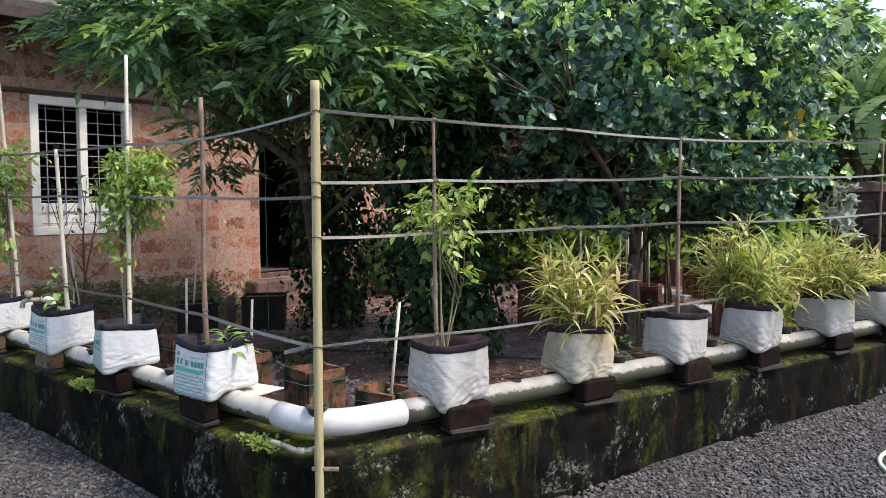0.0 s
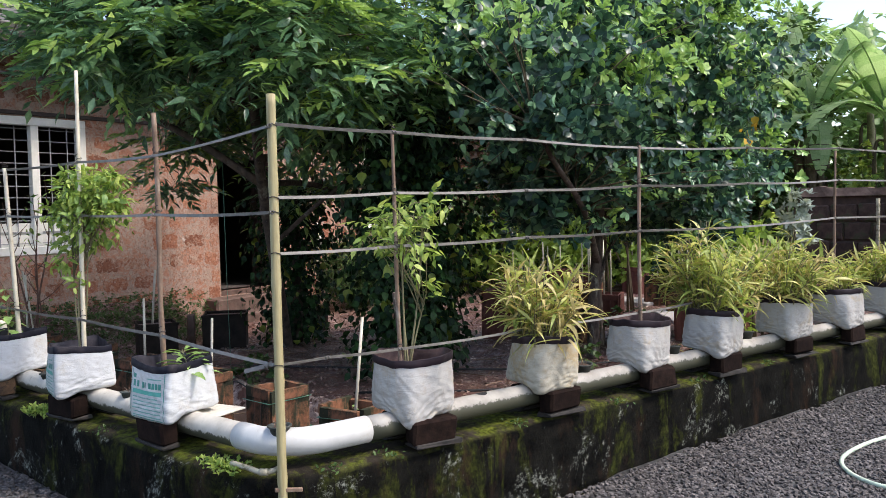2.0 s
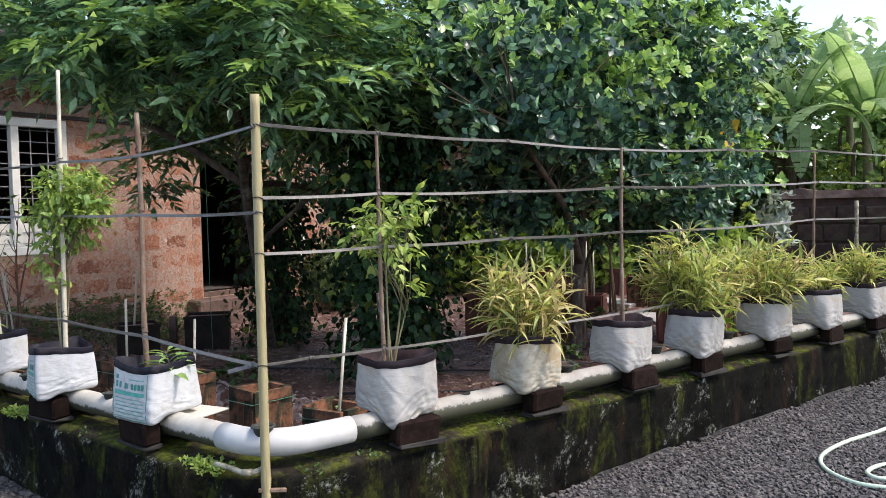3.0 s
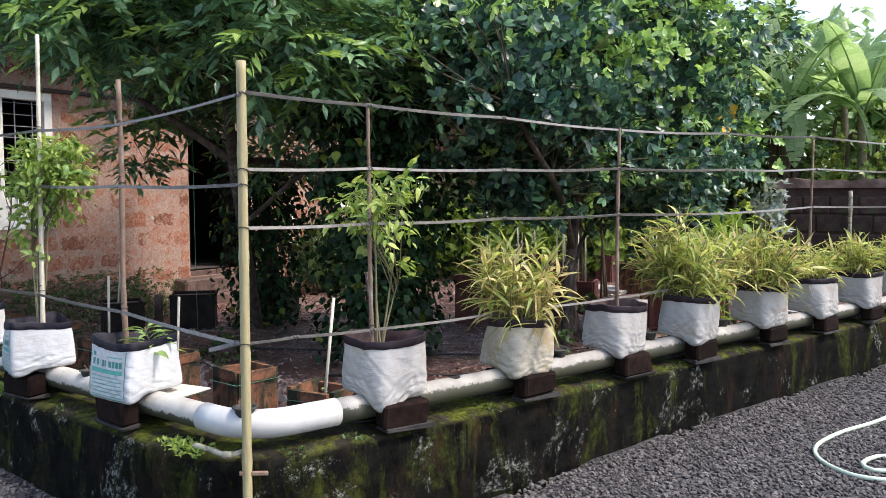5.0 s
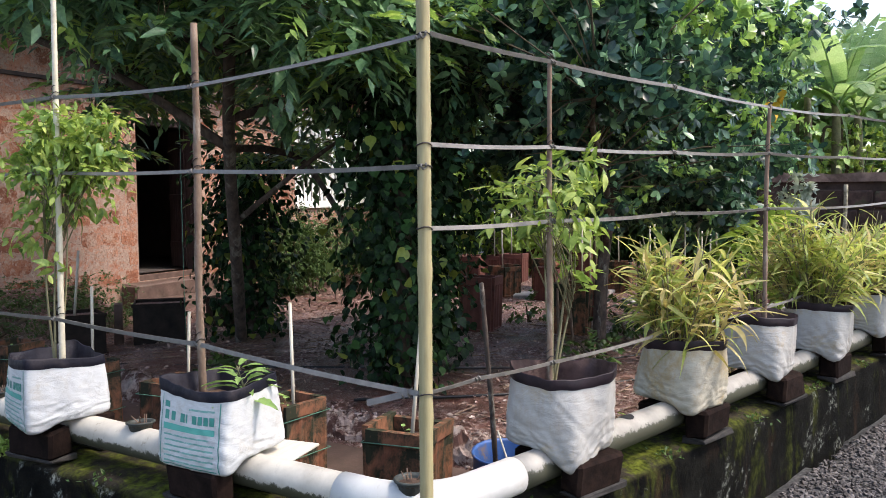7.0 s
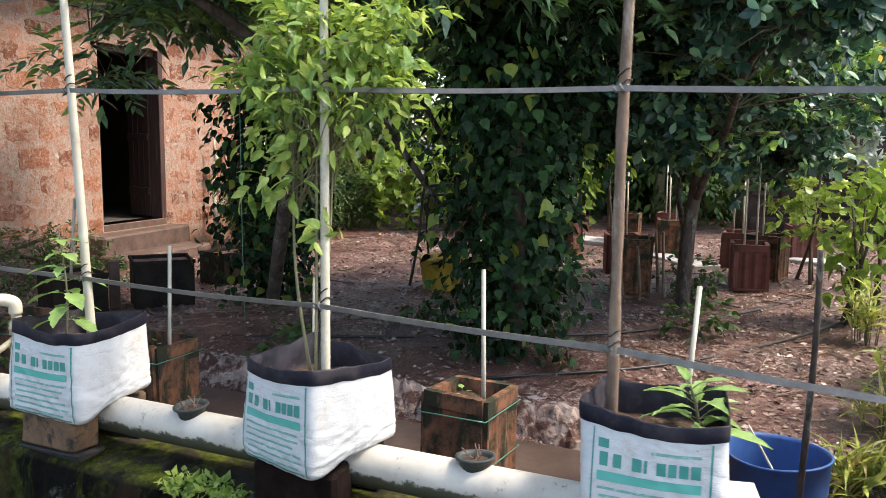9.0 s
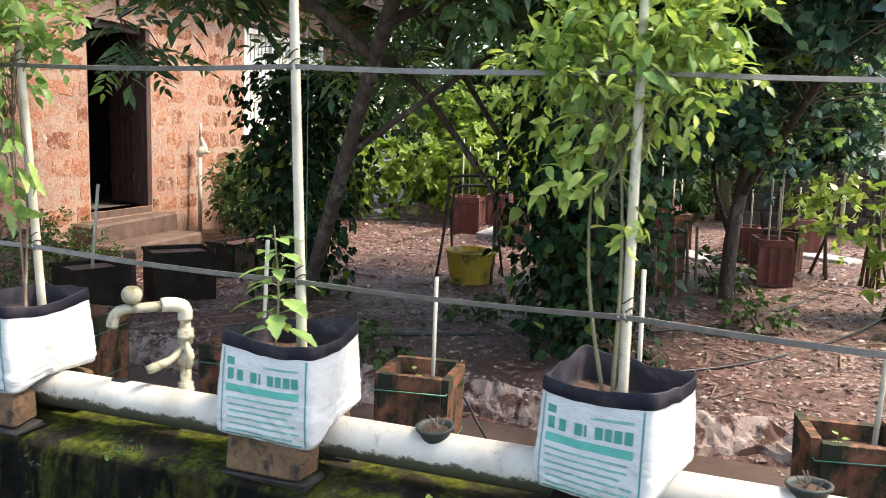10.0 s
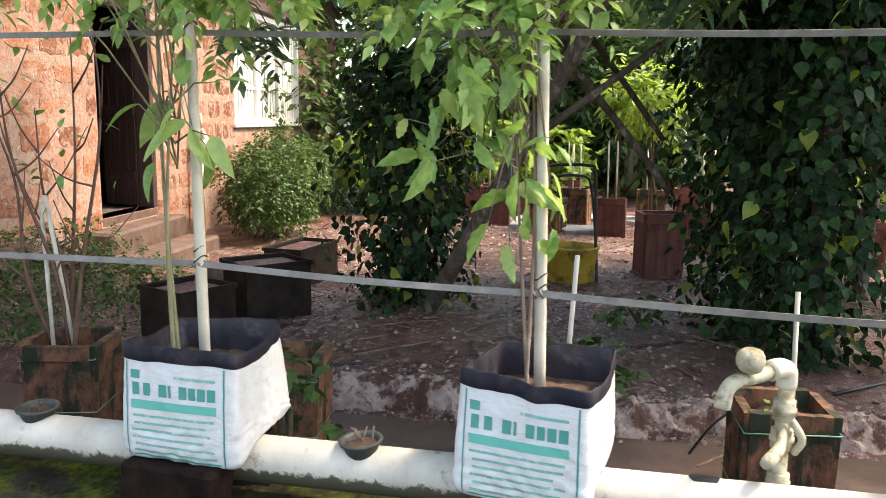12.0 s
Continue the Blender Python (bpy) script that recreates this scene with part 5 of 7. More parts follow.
bush("tall_plant", "tall leafy plant with soft lobed hanging leaves in a grow bag", (0.06, 3.48, SOIL_L), [(0.06, 3.50, 1.85), (0.05, 3.53, 1.70)],
     [("spray", [((0.05, 3.55, 1.98), (0.24, 0.30, 0.12)), ((0.03, 3.60, 1.80), (0.16, 0.19, 0.10)), ((0.05, 3.40, 1.86), (0.10, 0.12, 0.06))], 150, 0.046, 0.27, L_BROAD, LANCE),
      ("hung", [((0.03, 3.60, 1.64), (0.09, 0.12, 0.14)), ((0.03, 3.50, 1.42), (0.08, 0.08, 0.14)), ((0.02, 3.70, 1.52), (0.05, 0.05, 0.12))], 64, 0.092, 0.28, L_BROAD, LOBED)], 33, M_STICK, 0.005)
bush("tall_plant", "tall leafy plant with large hanging leaves in a grow bag", (0.02, 4.27, SOIL_L), [(0.03, 4.28, 1.70), (0.02, 4.31, 1.85)],
     [("hung", [((0.02, 4.28, 1.47), (0.07, 0.12, 0.06)), ((0.02, 4.22, 1.58), (0.07, 0.12, 0.08))], 10, 0.125, 0.29, L_BROAD, BROAD),
      ("spray", [((0.04, 4.30, 1.90), (0.20, 0.30, 0.09)), ((0.0, 4.5, 1.95), (0.2, 0.2, 0.08)), ((0.05, 4.1, 1.86), (0.15, 0.14, 0.06))], 110, 0.045, 0.27, L_BROAD, LANCE)], 34, M_STEM)
bush("tall_plant", "leafy plant with soft leaves in a grow bag", (0.05, 5.1, SOIL_L), [(0.05, 5.1, 1.7), (0.1, 5.2, 1.6), (0.02, 5.15, 1.5)],
     [("hung", [((0.06, 5.12, 1.55), (0.10, 0.14, 0.14))], 26, 0.12, 0.30, L_BROAD, BROAD), ("spray", [((0.06, 5.12, 1.85), (0.2, 0.24, 0.12))], 100, 0.046, 0.30, L_BROAD, LANCE)], 36, M_STEM)


def blade_plant(name, label, base, height, radius, n, blade, seed, mats=(L_GINGER, L_DRYBLADE), dry=0.12):
    """Leaning stalks that carry long blades in two rows, as ginger has; the blades arch and droop."""
    rng = np.random.default_rng(seed)
    b = thing(name, label, "plant")
    sets, dset = [], []
    ws = [0.30, 0.85, 1.0, 0.92, 0.62, 0.28, 0.03]
    seg = len(ws) - 1
    skew = rng.uniform(0, 6.28)
    for k in range(n):
        a = rng.uniform(0, 6.28)
        far = math.sqrt(rng.random()) * (1 + 0.25 * math.cos(a - skew))
        s = np.array([base[0] + 0.10 * math.cos(a) * far, base[1] + 0.10 * math.sin(a) * far, base[2]])
        rise = height * rng.uniform(0.5, 0.95) * (1 - 0.28 * far)
        tip = np.array([base[0] + radius * 0.62 * far * math.cos(a), base[1] + radius * 0.62 * far * math.sin(a), base[2] + rise])
        mid = (s + tip) / 2 + np.array([-0.12 * (tip[0] - s[0]), -0.12 * (tip[1] - s[1]), 0.06 * rise])
        line = smooth_path([s, mid, tip], 4)
        sv, sf = sweep(line, [0.0042 - 0.0003 * i for i in range(len(line))], 5)
        mesh_object("stalk", sv, sf, M_STEM, b, "", True)
        d = unit(tip - mid)
        flat = unit(np.cross(d, rng.normal(size=3)))
        m = int(rng.integers(7, 12))
        old = rng.random() < dry * 0.7
        for j in range(m):
            t = 0.30 + 0.70 * (j + rng.random() * 0.6) / m
            c = np.array(line[min(int(t * (len(line) - 1)), len(line) - 1)])
            sgn = 1 if j % 2 else -1
            f = unit(flat * sgn + rng.normal(size=3) * 0.55)
            d1 = unit(d * rng.uniform(0.5, 1.3) + f * 0.75)
            d2 = unit(f * 0.8 + d * 0.15 + np.array([0, 0, rng.uniform(-0.7, 0.4)]))
            le = blade * rng.uniform(0.55, 1.0) * (0.75 + 0.35 * math.sin(math.pi * t))
            w = rng.uniform(0.0065, 0.0125)
            q, pts = c.copy(), []
            for i in range(seg + 1):
                u = i / seg
                q = q + unit(d1 * (1 - u) + d2 * u) * (le / seg) * (i > 0)
                pts.append(q.copy())
            side = unit(np.cross(unit(d1 + d2), np.array([0, 0, 1.0]) + rng.normal(size=3) * 0.35))
            vv = np.array([[pts[i] - side * w * ws[i], pts[i] + np.array([0, 0, -0.35 * w]), pts[i] + side * w * ws[i]] for i in range(seg + 1)]).reshape(-1, 3)
            ff = np.array([(3 * i + e, 3 * i + e + 1, 3 * i + e + 4) for i in range(seg) for e in (0, 1)] + [(3 * i + e, 3 * i + e + 4, 3 * i + e + 3) for i in range(seg) for e in (0, 1)])
            (dset if old or rng.random() < dry * 0.5 else sets).append((vv, ff))
    leaves_object("foliage", sets, mats[0], b)
    if dset:
        leaves_object("dry_foliage", dset, mats[1], b, "straw-coloured dried blades")
    return b


for i, (u, h, r, n, bl) in enumerate(((1.47, 0.66, 0.42, 54, 0.20), (2.95, 0.74, 0.60, 74, 0.23), (3.82, 0.68, 0.56, 60, 0.22), (4.62, 0.40, 0.30, 18, 0.22), (5.38, 0.48, 0.34, 30, 0.24), (6.15, 0.45, 0.3, 24, 0.24))):
    q = on_right(u, 0.03, BAG_FOOT + 0.17)
    blade_plant("ginger_plant", "dense tuft of arching yellow-green striped blades in a grow bag", q, h, r, n, bl, 50 + i, dry=0.32 if i == 0 else 0.2)
for i, (x, y, h) in enumerate(((2.0, 0.25, 0.35), (2.6, 0.1, 0.3), (3.3, 0.0, 0.55), (3.7, -0.2, 0.6), (1.25, 0.12, 0.3), (4.6, 0.1, 0.6))):
    blade_plant("grass_clump", "loose clump of narrow green blades on the soil", (x, y, garden_z(x, y) - 0.01), h, 0.25, 14, 0.22, 80 + i, dry=0.2)


# ---- house ----
HO = Vector((5.335, 8.106, 0))
HE = Vector((0.99756, 0.06983, 0))
HN = Vector((0.06983, -0.99756, 0))
HOUSE = Matrix(((HE.x, -HN.x, 0, HO.x), (HE.y, -HN.y, 0, HO.y), (0, 0, 1, 0), (0, 0, 0, 1)))
# local axes: x along the front, y into the house, z up
S0, S1, TOP = -5.6, 8.65, 4.05
OPEN = [(-3.47, -2.12, 1.28, 3.0), (0.0, 1.12, 0.56, 2.68), (3.38, 6.2, 1.45, 3.0)]


def build_house():
    h = thing("house", "old laterite brick house with bare walls and a tiled roof", "house", HOUSE)
    bm = bmesh.new()
    xs = sorted({S0, S1, *[v for o in OPEN for v in o[:2]]})
    zs = sorted({-0.1, TOP, *[v for o in OPEN for v in o[2:]]})
    for x0, x1 in zip(xs, xs[1:]):
        for z0, z1 in zip(zs, zs[1:]):
            if not any(a <= x0 and x1 <= b and c <= z0 and z1 <= d for a, b, c, d in OPEN):
                put_box(bm, x0, 0.0, z0, x1, 0.24, z1)
    bmesh.ops.remove_doubles(bm, verts=bm.verts[:], dist=0.0005)
    part("wall", bm, M_MORTAR, h, "pale rough mortar between the blocks")
    bm = bmesh.new()
    put_box(bm, S1 - 0.24, 0.24, -0.1, S1, 5.0, TOP)
    put_box(bm, S0, 0.24, -0.1, S0 + 0.24, 5.0, TOP)
    put_box(bm, S0, 5.0, -0.1, S1, 5.2, TOP)
    part("wall", bm, M_MORTAR, h)
    # Unseen room shell added to darken the openings; its shade is painted on.
    part("room_wall", boxed(S0 + 0.24, 3.2, 0.56, S1 - 0.24, 3.3, 3.19, 0.0), M_ROOM, h, "added inner wall coloured as room shade")
    part("room_floor", boxed(S0 + 0.24, 0.24, 0.45, S1 - 0.24, 5.0, 0.55, 0.0), M_ROOM, h, "added inner floor coloured as room shade")
    part("room_ceiling", boxed(S0 + 0.24, 0.24, 3.2, S1 - 0.24, 5.0, 3.3, 0.0), M_ROOM, h, "added inner ceiling coloured as room shade")
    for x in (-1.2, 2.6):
        part("room_wall", boxed(x, 0.25, 0.56, x + 0.12, 3.19, 3.19, 0.0), M_ROOM, h, "added inner wall coloured as room shade")
    # string course over the openings
    part("lintel_band", boxed(S0, -0.03, 3.02, S1, -0.002, 3.07, 0.005), M_SOFFIT, h, "thin dark ledge above the openings")
    # roof with deep eaves
    part("roof", boxed(S0 - 0.5, -0.75, 0.0, S1 + 0.4, 3.2, 0.10, 0.01, pose(0, 0, TOP + 0.05, 18)), M_ROOF, h, "grey weathered tiled roof")
    part("eaves_board", boxed(S0 - 0.5, -0.72, TOP - 0.30, S1 + 0.4, -0.68, TOP - 0.17, 0.005), M_SOFFIT, h, "dark eaves board")
    part("soffit", boxed(S0 - 0.5, -0.68, TOP - 0.20, S1 + 0.4, -0.003, TOP - 0.16, 0.004), M_SOFFIT, h, "dark boarded soffit")
    return h


HOUSE_OB = build_house()


def build_window(o, panel, lattice=False):
    a, b, z0, z1 = o
    name = "window_2" if lattice else "window_1"
    w = thing(name, "white painted lattice window with slender bars" if lattice else "white framed window with an iron grille over a dark room", "window", HOUSE, "", "structure")
    f = 0.075 if lattice else 0.105
    for x0, x1, y0, y1 in ((a, b, z0, z0 + f), (a, b, z1 - f, z1), (a, a + f, z0 + f, z1 - f), (b - f, b, z0 + f, z1 - f)):
        part("window_frame", boxed(x0, -0.012, y0, x1, 0.10, y1, 0.006), M_PAINT, w)
    mulls = [a + (b - a) * k / 3 for k in (1, 2)] if lattice else [a + (b - a) * 0.5]
    for x in mulls:
        part("mullion", boxed(x - 0.05, 0.0, z0 + f, x + 0.05, 0.095, z1 - f, 0.005), M_PAINT, w)
    if lattice:
        n = 24
        for k in range(1, n):
            x = a + (b - a) * k / n
            part("bar", boxed(x - 0.044, 0.05, z0 + f, x + 0.044, 0.07, z1 - f, 0.003), M_PAINT, w)
        for z in (z0 + 0.5, z0 + 1.05):
            part("rail", boxed(a + f, 0.03, z - 0.02, b - f, 0.05, z + 0.02, 0.003), M_PAINT, w)
        part("window_sill", boxed(a - 0.05, -0.05, z0 - 0.05, b + 0.05, 0.02, z0, 0.006), M_PAINT, w)
    else:
        for k in range(1, 6):
            x = a + (b - a) * k / 6
            if k != 3:
                part("grille_bar", boxed(x - 0.006, 0.055, z0 + f, x + 0.006, 0.067, z1 - f, 0), M_GRILLE, w)
        for k in range(1, 12):
            z = z0 + (z1 - z0) * k / 12
            part("grille_bar", boxed(a + f, 0.068, z - 0.005, b - f, 0.078, z + 0.005, 0), M_GRILLE, w)
        part("lower_panel", boxed(a + f, 0.085, z0 + f, b - f, 0.10, z0 + 0.40, 0.003), M_PAINT, w, "pale lower shutter panel")
    return w


build_window(OPEN[0], True)
build_window(OPEN[2], False, True)


def build_door():
    a, b, z0, z1 = OPEN[1]
    d = thing("door_1", "dark wooden door standing open in the brick wall", "door", HOUSE, "", "structure")
    part("door_frame", boxed(b - 0.09, -0.005, z0, b, 0.16, z1, 0.006), M_WOOD_D, d)
    part("door_frame", boxed(a, 0.06, z1 - 0.08, b - 0.09, 0.16, z1, 0.006), M_WOOD_D, d)
    part("door_frame", boxed(a, 0.10, z0, a + 0.05, 0.18, z1 - 0.08, 0.006), M_WOOD_D, d)
    leaf = new("door_leaf")
    leaf.parent = d
    leaf.matrix_basis = pose(b - 0.10, 0.17, z0, 0, 0, -108)
    for k in range(4):
        part("plank", boxed(-0.48 + 0.12 * k, 0, 0.02, -0.48 + 0.12 * (k + 1) - 0.005, 0.03, z1 - z0 - 0.1, 0.004), M_WOOD_D, leaf)
    for z in (0.3, 1.0, 1.7):
        part("batten", boxed(-0.47, -0.02, z, -0.01, 0.0, z + 0.09, 0.004), M_WOOD_D, leaf)


build_door()


def build_steps():
    s = thing("door_steps", "two worn red cement steps before the open door", "steps", HOUSE)
    part("step", boxed(-0.30, -0.28, 0.0, 1.25, -0.004, 0.47, 0.025, None, 0.012, random.Random(3)), M_STEP, s)
    low = part("step", boxed(0, 0, 0.0, 1.5, 0.385, 0.27, 0.025, None, 0.012, random.Random(4)), M_STEP, s)
    low.matrix_basis = pose(-0.43, -0.68, 0, 0, 0, -2)
    part("threshold", boxed(0.0, -0.002, 0.475, 1.12, 0.24, 0.56, 0.006), M_STEP, s)


build_steps()


def standpipe():
    t = thing("house_pipe", "white plastic pipe with a valve standing beside the house", "pipe")
    x, y = 7.29, 8.09
    tube("pipe_length", [(x - 0.01, y, 0.16), (x, y, 1.16)], 0.026, M_PVC_W, t, "", 12)
    tube("valve_body", smooth_path([(x, y, 1.14), (x + 0.01, y, 1.20), (x + 0.05, y - 0.02, 1.26), (x + 0.03, y - 0.01, 1.34), (x + 0.01, y, 1.40)], 4), [0.03, 0.034, 0.04, 0.05, 0.056, 0.058, 0.058, 0.056, 0.055, 0.05, 0.045, 0.04, 0.035, 0.03, 0.03, 0.028, 0.028], M_PVC_W, t, "white valve body", 12)
    tube("pipe_length", [(x + 0.01, y, 1.40), (x + 0.01, y, 1.58)], 0.018, M_PVC_W, t, "", 12)
    tube("valve_handle", [(x + 0.0, y - 0.03, 1.22), (x + 0.12, y - 0.05, 1.20)], 0.022, M_PVC_W, t, "", 10)


standpipe()


# ---- black planter boxes by the steps, yard clutter ----
def black_box(x, y, yaw, w, d, h, label, plant=0):
    p = thing("planter_box", label, "planter", pose(x, y, garden_z(x, y) - 0.005, 0, 0, yaw), "dark planter boxes by the steps")
    for k, (x0, y0, x1, y1) in enumerate(((-w / 2, -d / 2, w / 2, -d / 2 + 0.012), (-w / 2, d / 2 - 0.012, w / 2, d / 2), (-w / 2, -d / 2 + 0.013, -w / 2 + 0.012, d / 2 - 0.013), (w / 2 - 0.012, -d / 2 + 0.013, w / 2, d / 2 - 0.013))):
        part("side", boxed(x0, y0, 0, x1, y1, h, 0.003), M_BLACKBOX, p)
    for x0, y0, x1, y1 in ((-w / 2 - 0.01, -d / 2 - 0.01, w / 2 + 0.01, -d / 2 - 0.001), (-w / 2 - 0.01, d / 2 + 0.001, w / 2 + 0.01, d / 2 + 0.01)):
        part("rim_rail", boxed(x0, y0, h - 0.03, x1, y1, h + 0.003, 0.002), M_BLACKBOX, p)
    part("box_soil", boxed(-w / 2 + 0.014, -d / 2 + 0.014, 0.02, w / 2 - 0.014, d / 2 - 0.014, h - 0.03, 0.01), M_SOIL, p)
    return p


black_box(3.74, 5.72, -40, 0.50, 0.42, 0.42, "dark tile planter box full of dry litter")
post = part("short_post", boxed(-0.045, -0.04, 0, 0.045, 0.04, 0.43, 0.008, None, 0.008, random.Random(8)), M_STEP)
post.matrix_basis = pose(3.42, 5.95, garden_z(3.42, 5.95) - 0.01, 0, 0, -40)
tagged(post, "short brown cement post between two planter boxes", "post")
black_box(5.10, 5.98, -8, 0.68, 0.36, 0.34, "low dark tile planter box beside the steps")
black_box(2.92, 5.88, -24, 0.42, 0.40, 0.40, "dark tile planter box of dark soil")


def bucket_and_frame():
    b = thing("yellow_bucket", "faded yellow plastic tub full of dark soil", "bucket", pose(5.15, 3.62, garden_z(5.15, 3.62) - 0.01))
    prof = [(0.185, 0.0), (0.225, 0.27), (0.235, 0.275), (0.235, 0.295), (0.218, 0.295), (0.21, 0.2)]
    seg = 28
    verts, faces = [], []
    for k in range(seg):
        a = 2 * math.pi * k / seg
        verts += [(r * math.cos(a), r * math.sin(a), z) for r, z in prof]
    n = len(prof)
    for k in range(seg):
        for j in range(n - 1):
            a, c = k * n + j, (k + 1) % seg * n + j
            faces.append((a, c, c + 1, a + 1))
    mesh_object("tub", verts, faces, M_YELLOW, b, "", True)
    v, f = sweep([(0, 0, 0.01), (0, 0, 0.24)], [0.18, 0.212], 24)
    mesh_object("tub_soil", v, f, M_POT_SOIL, b)
    c = thing("iron_chair", "black bent iron chair without a seat standing over a tub", "chair")
    z0 = garden_z(5.2, 3.6)
    pts = smooth_path([(5.05, 3.92, z0), (5.22, 3.91, 0.7), (5.27, 3.89, 1.12), (5.28, 3.82, 1.185), (5.29, 3.52, 1.195), (5.29, 3.45, 1.13), (5.24, 3.43, 0.7), (5.07, 3.40, z0)], 5)
    tube("bent_tube", pts, 0.014, M_IRON, c, "", 8)
    pts = smooth_path([(5.48, 3.90, z0), (5.36, 3.89, 0.7), (5.31, 3.86, 1.0), (5.30, 3.80, 1.09), (5.31, 3.54, 1.10), (5.32, 3.48, 1.0), (5.36, 3.44, 0.7), (5.5, 3.41, z0)], 5)
    tube("bent_tube", pts, 0.012, M_IRON, c, "", 8)


bucket_and_frame()

far_spots = [(8.2, 4.05, 0.42), (8.1, 3.3, 0.46), (8.5, 4.75, 0.5), (9.0, 3.75, 0.46), (9.6, 4.6, 0.46), (10.2, 5.2, 0.46), (9.4, 2.8, 0.46), (7.0, 2.35, 0.42), (9.9, 2.3, 0.44), (8.5, 2.05, 0.44), (10.8, 3.9, 0.46), (6.5, 1.02, 0.44), (7.2, 0.9, 0.46), (8.0, 1.25, 0.42), (8.9, 0.6, 0.44), (11.0, 4.9, 0.46), (5.5, 2.9, 0.55)]
for i, (x, y, hh) in enumerate(far_spots):
    z = garden_z(x, y)
    tile_planter(pose(x, y, z - 0.01, 0, 0, 17 * i % 40 - 20), 200 + i, "dark red tile planter standing among the litter", w=0.30, h=hh, mat=M_TERRA_D if i % 3 else M_TERRA, wires=False)
    for k in range(1 + i % 2 if x > 6 else 0):
        planter_tube(x + 0.06 * (k * 2 - 1) * (i % 3 - 1), y + 0.05 - 0.1 * k, z + hh + 0.55 + 0.1 * (i % 3), (0.02 * (i % 3 - 1), 0.01), z0=z + 0.25)
for i, (x, y, w, d) in enumerate(((8.6, 4.35, 0.9, 0.3), (8.3, 3.65, 0.4, 0.5), (8.0, 1.9, 1.2, 0.35), (8.6, 0.35, 0.7, 0.4), (9.4, 3.2, 0.8, 0.5))):
    ob = part("stone_slab", boxed(-w / 2, -d / 2, -0.03, w / 2, d / 2, 0.05, 0.01, None, 0.01, random.Random(i)), M_SLAB)
    ob.matrix_basis = pose(x, y, garden_z(x, y), 0, 0, 20 * i)
    tagged(ob, "pale flat stone slab lying on the soil", "slab", "slabs in the garden")
tub = thing("blue_tub", "open blue plastic tub, half a drum, standing in the channel", "tub", pose(1.70, 0.575, 0.128, 0, 0, 20))
prof = [(0.0, 0.004), (0.185, 0.0), (0.20, 0.13), (0.205, 0.25), (0.212, 0.258), (0.212, 0.266), (0.203, 0.266), (0.197, 0.25), (0.190, 0.12), (0.176, 0.015), (0.0, 0.015)]
v = [(r * math.cos(2 * math.pi * k / 32), r * math.sin(2 * math.pi * k / 32), z + 0.006 * math.sin(4 * math.pi * k / 32) * (z > 0.2)) for r, z in prof for k in range(32)]
f = [(j * 32 + k, j * 32 + (k + 1) % 32, (j + 1) * 32 + (k + 1) % 32, (j + 1) * 32 + k) for j in range(len(prof) - 1) for k in range(32)]
mesh_object("tub_wall", v, f, M_BLUE, tub, "", True)
v, f = sweep([(0, 0, 0.012), (0, 0, 0.05), (0, 0, 0.056)], [0.17, 0.182, 0.15], 24)
mesh_object("silt", v, f, M_POT_SOIL, tub, "dark silt in the bottom", True)
stick("wooden_stake", "dark crooked wooden stake standing beside a blue tub", 1.375, 0.475, 0.12, 1.276, 0.0125, M_BARK, (-0.183, 0.003), 0.007, 12)
stick("white_rod", "thin white plastic rod leaning inside a blue tub", 1.60, 0.49, 0.19, 0.47, 0.006, M_PVC_W, (0.14, 0.20), 0, 13, category="rod")


def hose(name, label, pts, r, mat):
    line = smooth_path(pts, 6)
    return tagged(tube(name, line, r, mat, None, "", 8), label, "hose")


def on_gravel(pts, r):
    return [(x, y, gravel_z(x, y) + r + 0.004) for x, y in pts]


hose("garden_hose", "pale green garden hose coiled on the gravel", on_gravel([(4.6, -1.85), (3.9, -1.66), (3.49, -1.58), (3.08, -1.455), (2.72, -1.42), (2.49, -1.51), (2.36, -1.69), (2.42, -1.86), (2.62, -1.92), (2.80, -1.83), (2.74, -1.72), (2.58, -1.68), (2.50, -1.74), (2.56, -1.84)], 0.012), 0.012, M_HOSE)
hose("black_hose", "thin black irrigation hose lying across the litter", [(x, y, garden_z(x, y) + 0.012) for x, y in ((2.3, 4.9), (2.9, 3.6), (3.5, 2.4), (4.3, 1.6), (5.4, 0.9), (7.2, 0.2))], 0.010, M_HOSE_D)
hose("black_hose", "thin black irrigation hose lying across the litter", [(x, y, garden_z(x, y) + 0.012) for x, y in ((2.5, 2.2), (3.3, 1.3), (4.4, 0.6), (5.6, 0.05))], 0.010, M_HOSE_D)
hose("black_hose", "looped black hose beside the tile planters", [(1.72, 2.95, 0.2), (1.70, 2.85, 0.36), (1.74, 2.72, 0.42), (1.8, 2.6, 0.33), (1.78, 2.5, 0.2), (1.7, 2.42, 0.14)], 0.006, M_HOSE_D)


cord = tube("support_string", [(2.46, 3.81, 0.22), (2.45, 3.815, 1.0), (2.44, 3.81, 2.6)], 0.0025, M_WIRE, None, "", 5)
tagged(cord, "thin green string hanging from the tree to the soil", "string")
tile_planter(pose(5.75, 2.0, garden_z(5.75, 2.0) - 0.01, 0, 0, 14), 231, "orange ribbed tile planter under the dark tree", w=0.30, h=0.52, wires=False)
for k in range(6):
    a = 2.4 * k
    stick("wood_stake", "short split wooden stake standing beside a tile planter", 5.62 + 0.24 * math.cos(a), 1.86 + 0.2 * math.sin(a), 0.2, 0.62 + 0.11 * (k % 3), 0.016, M_STICK, (0.05 * math.cos(3 * a), 0.04), 0.004, 40 + k)


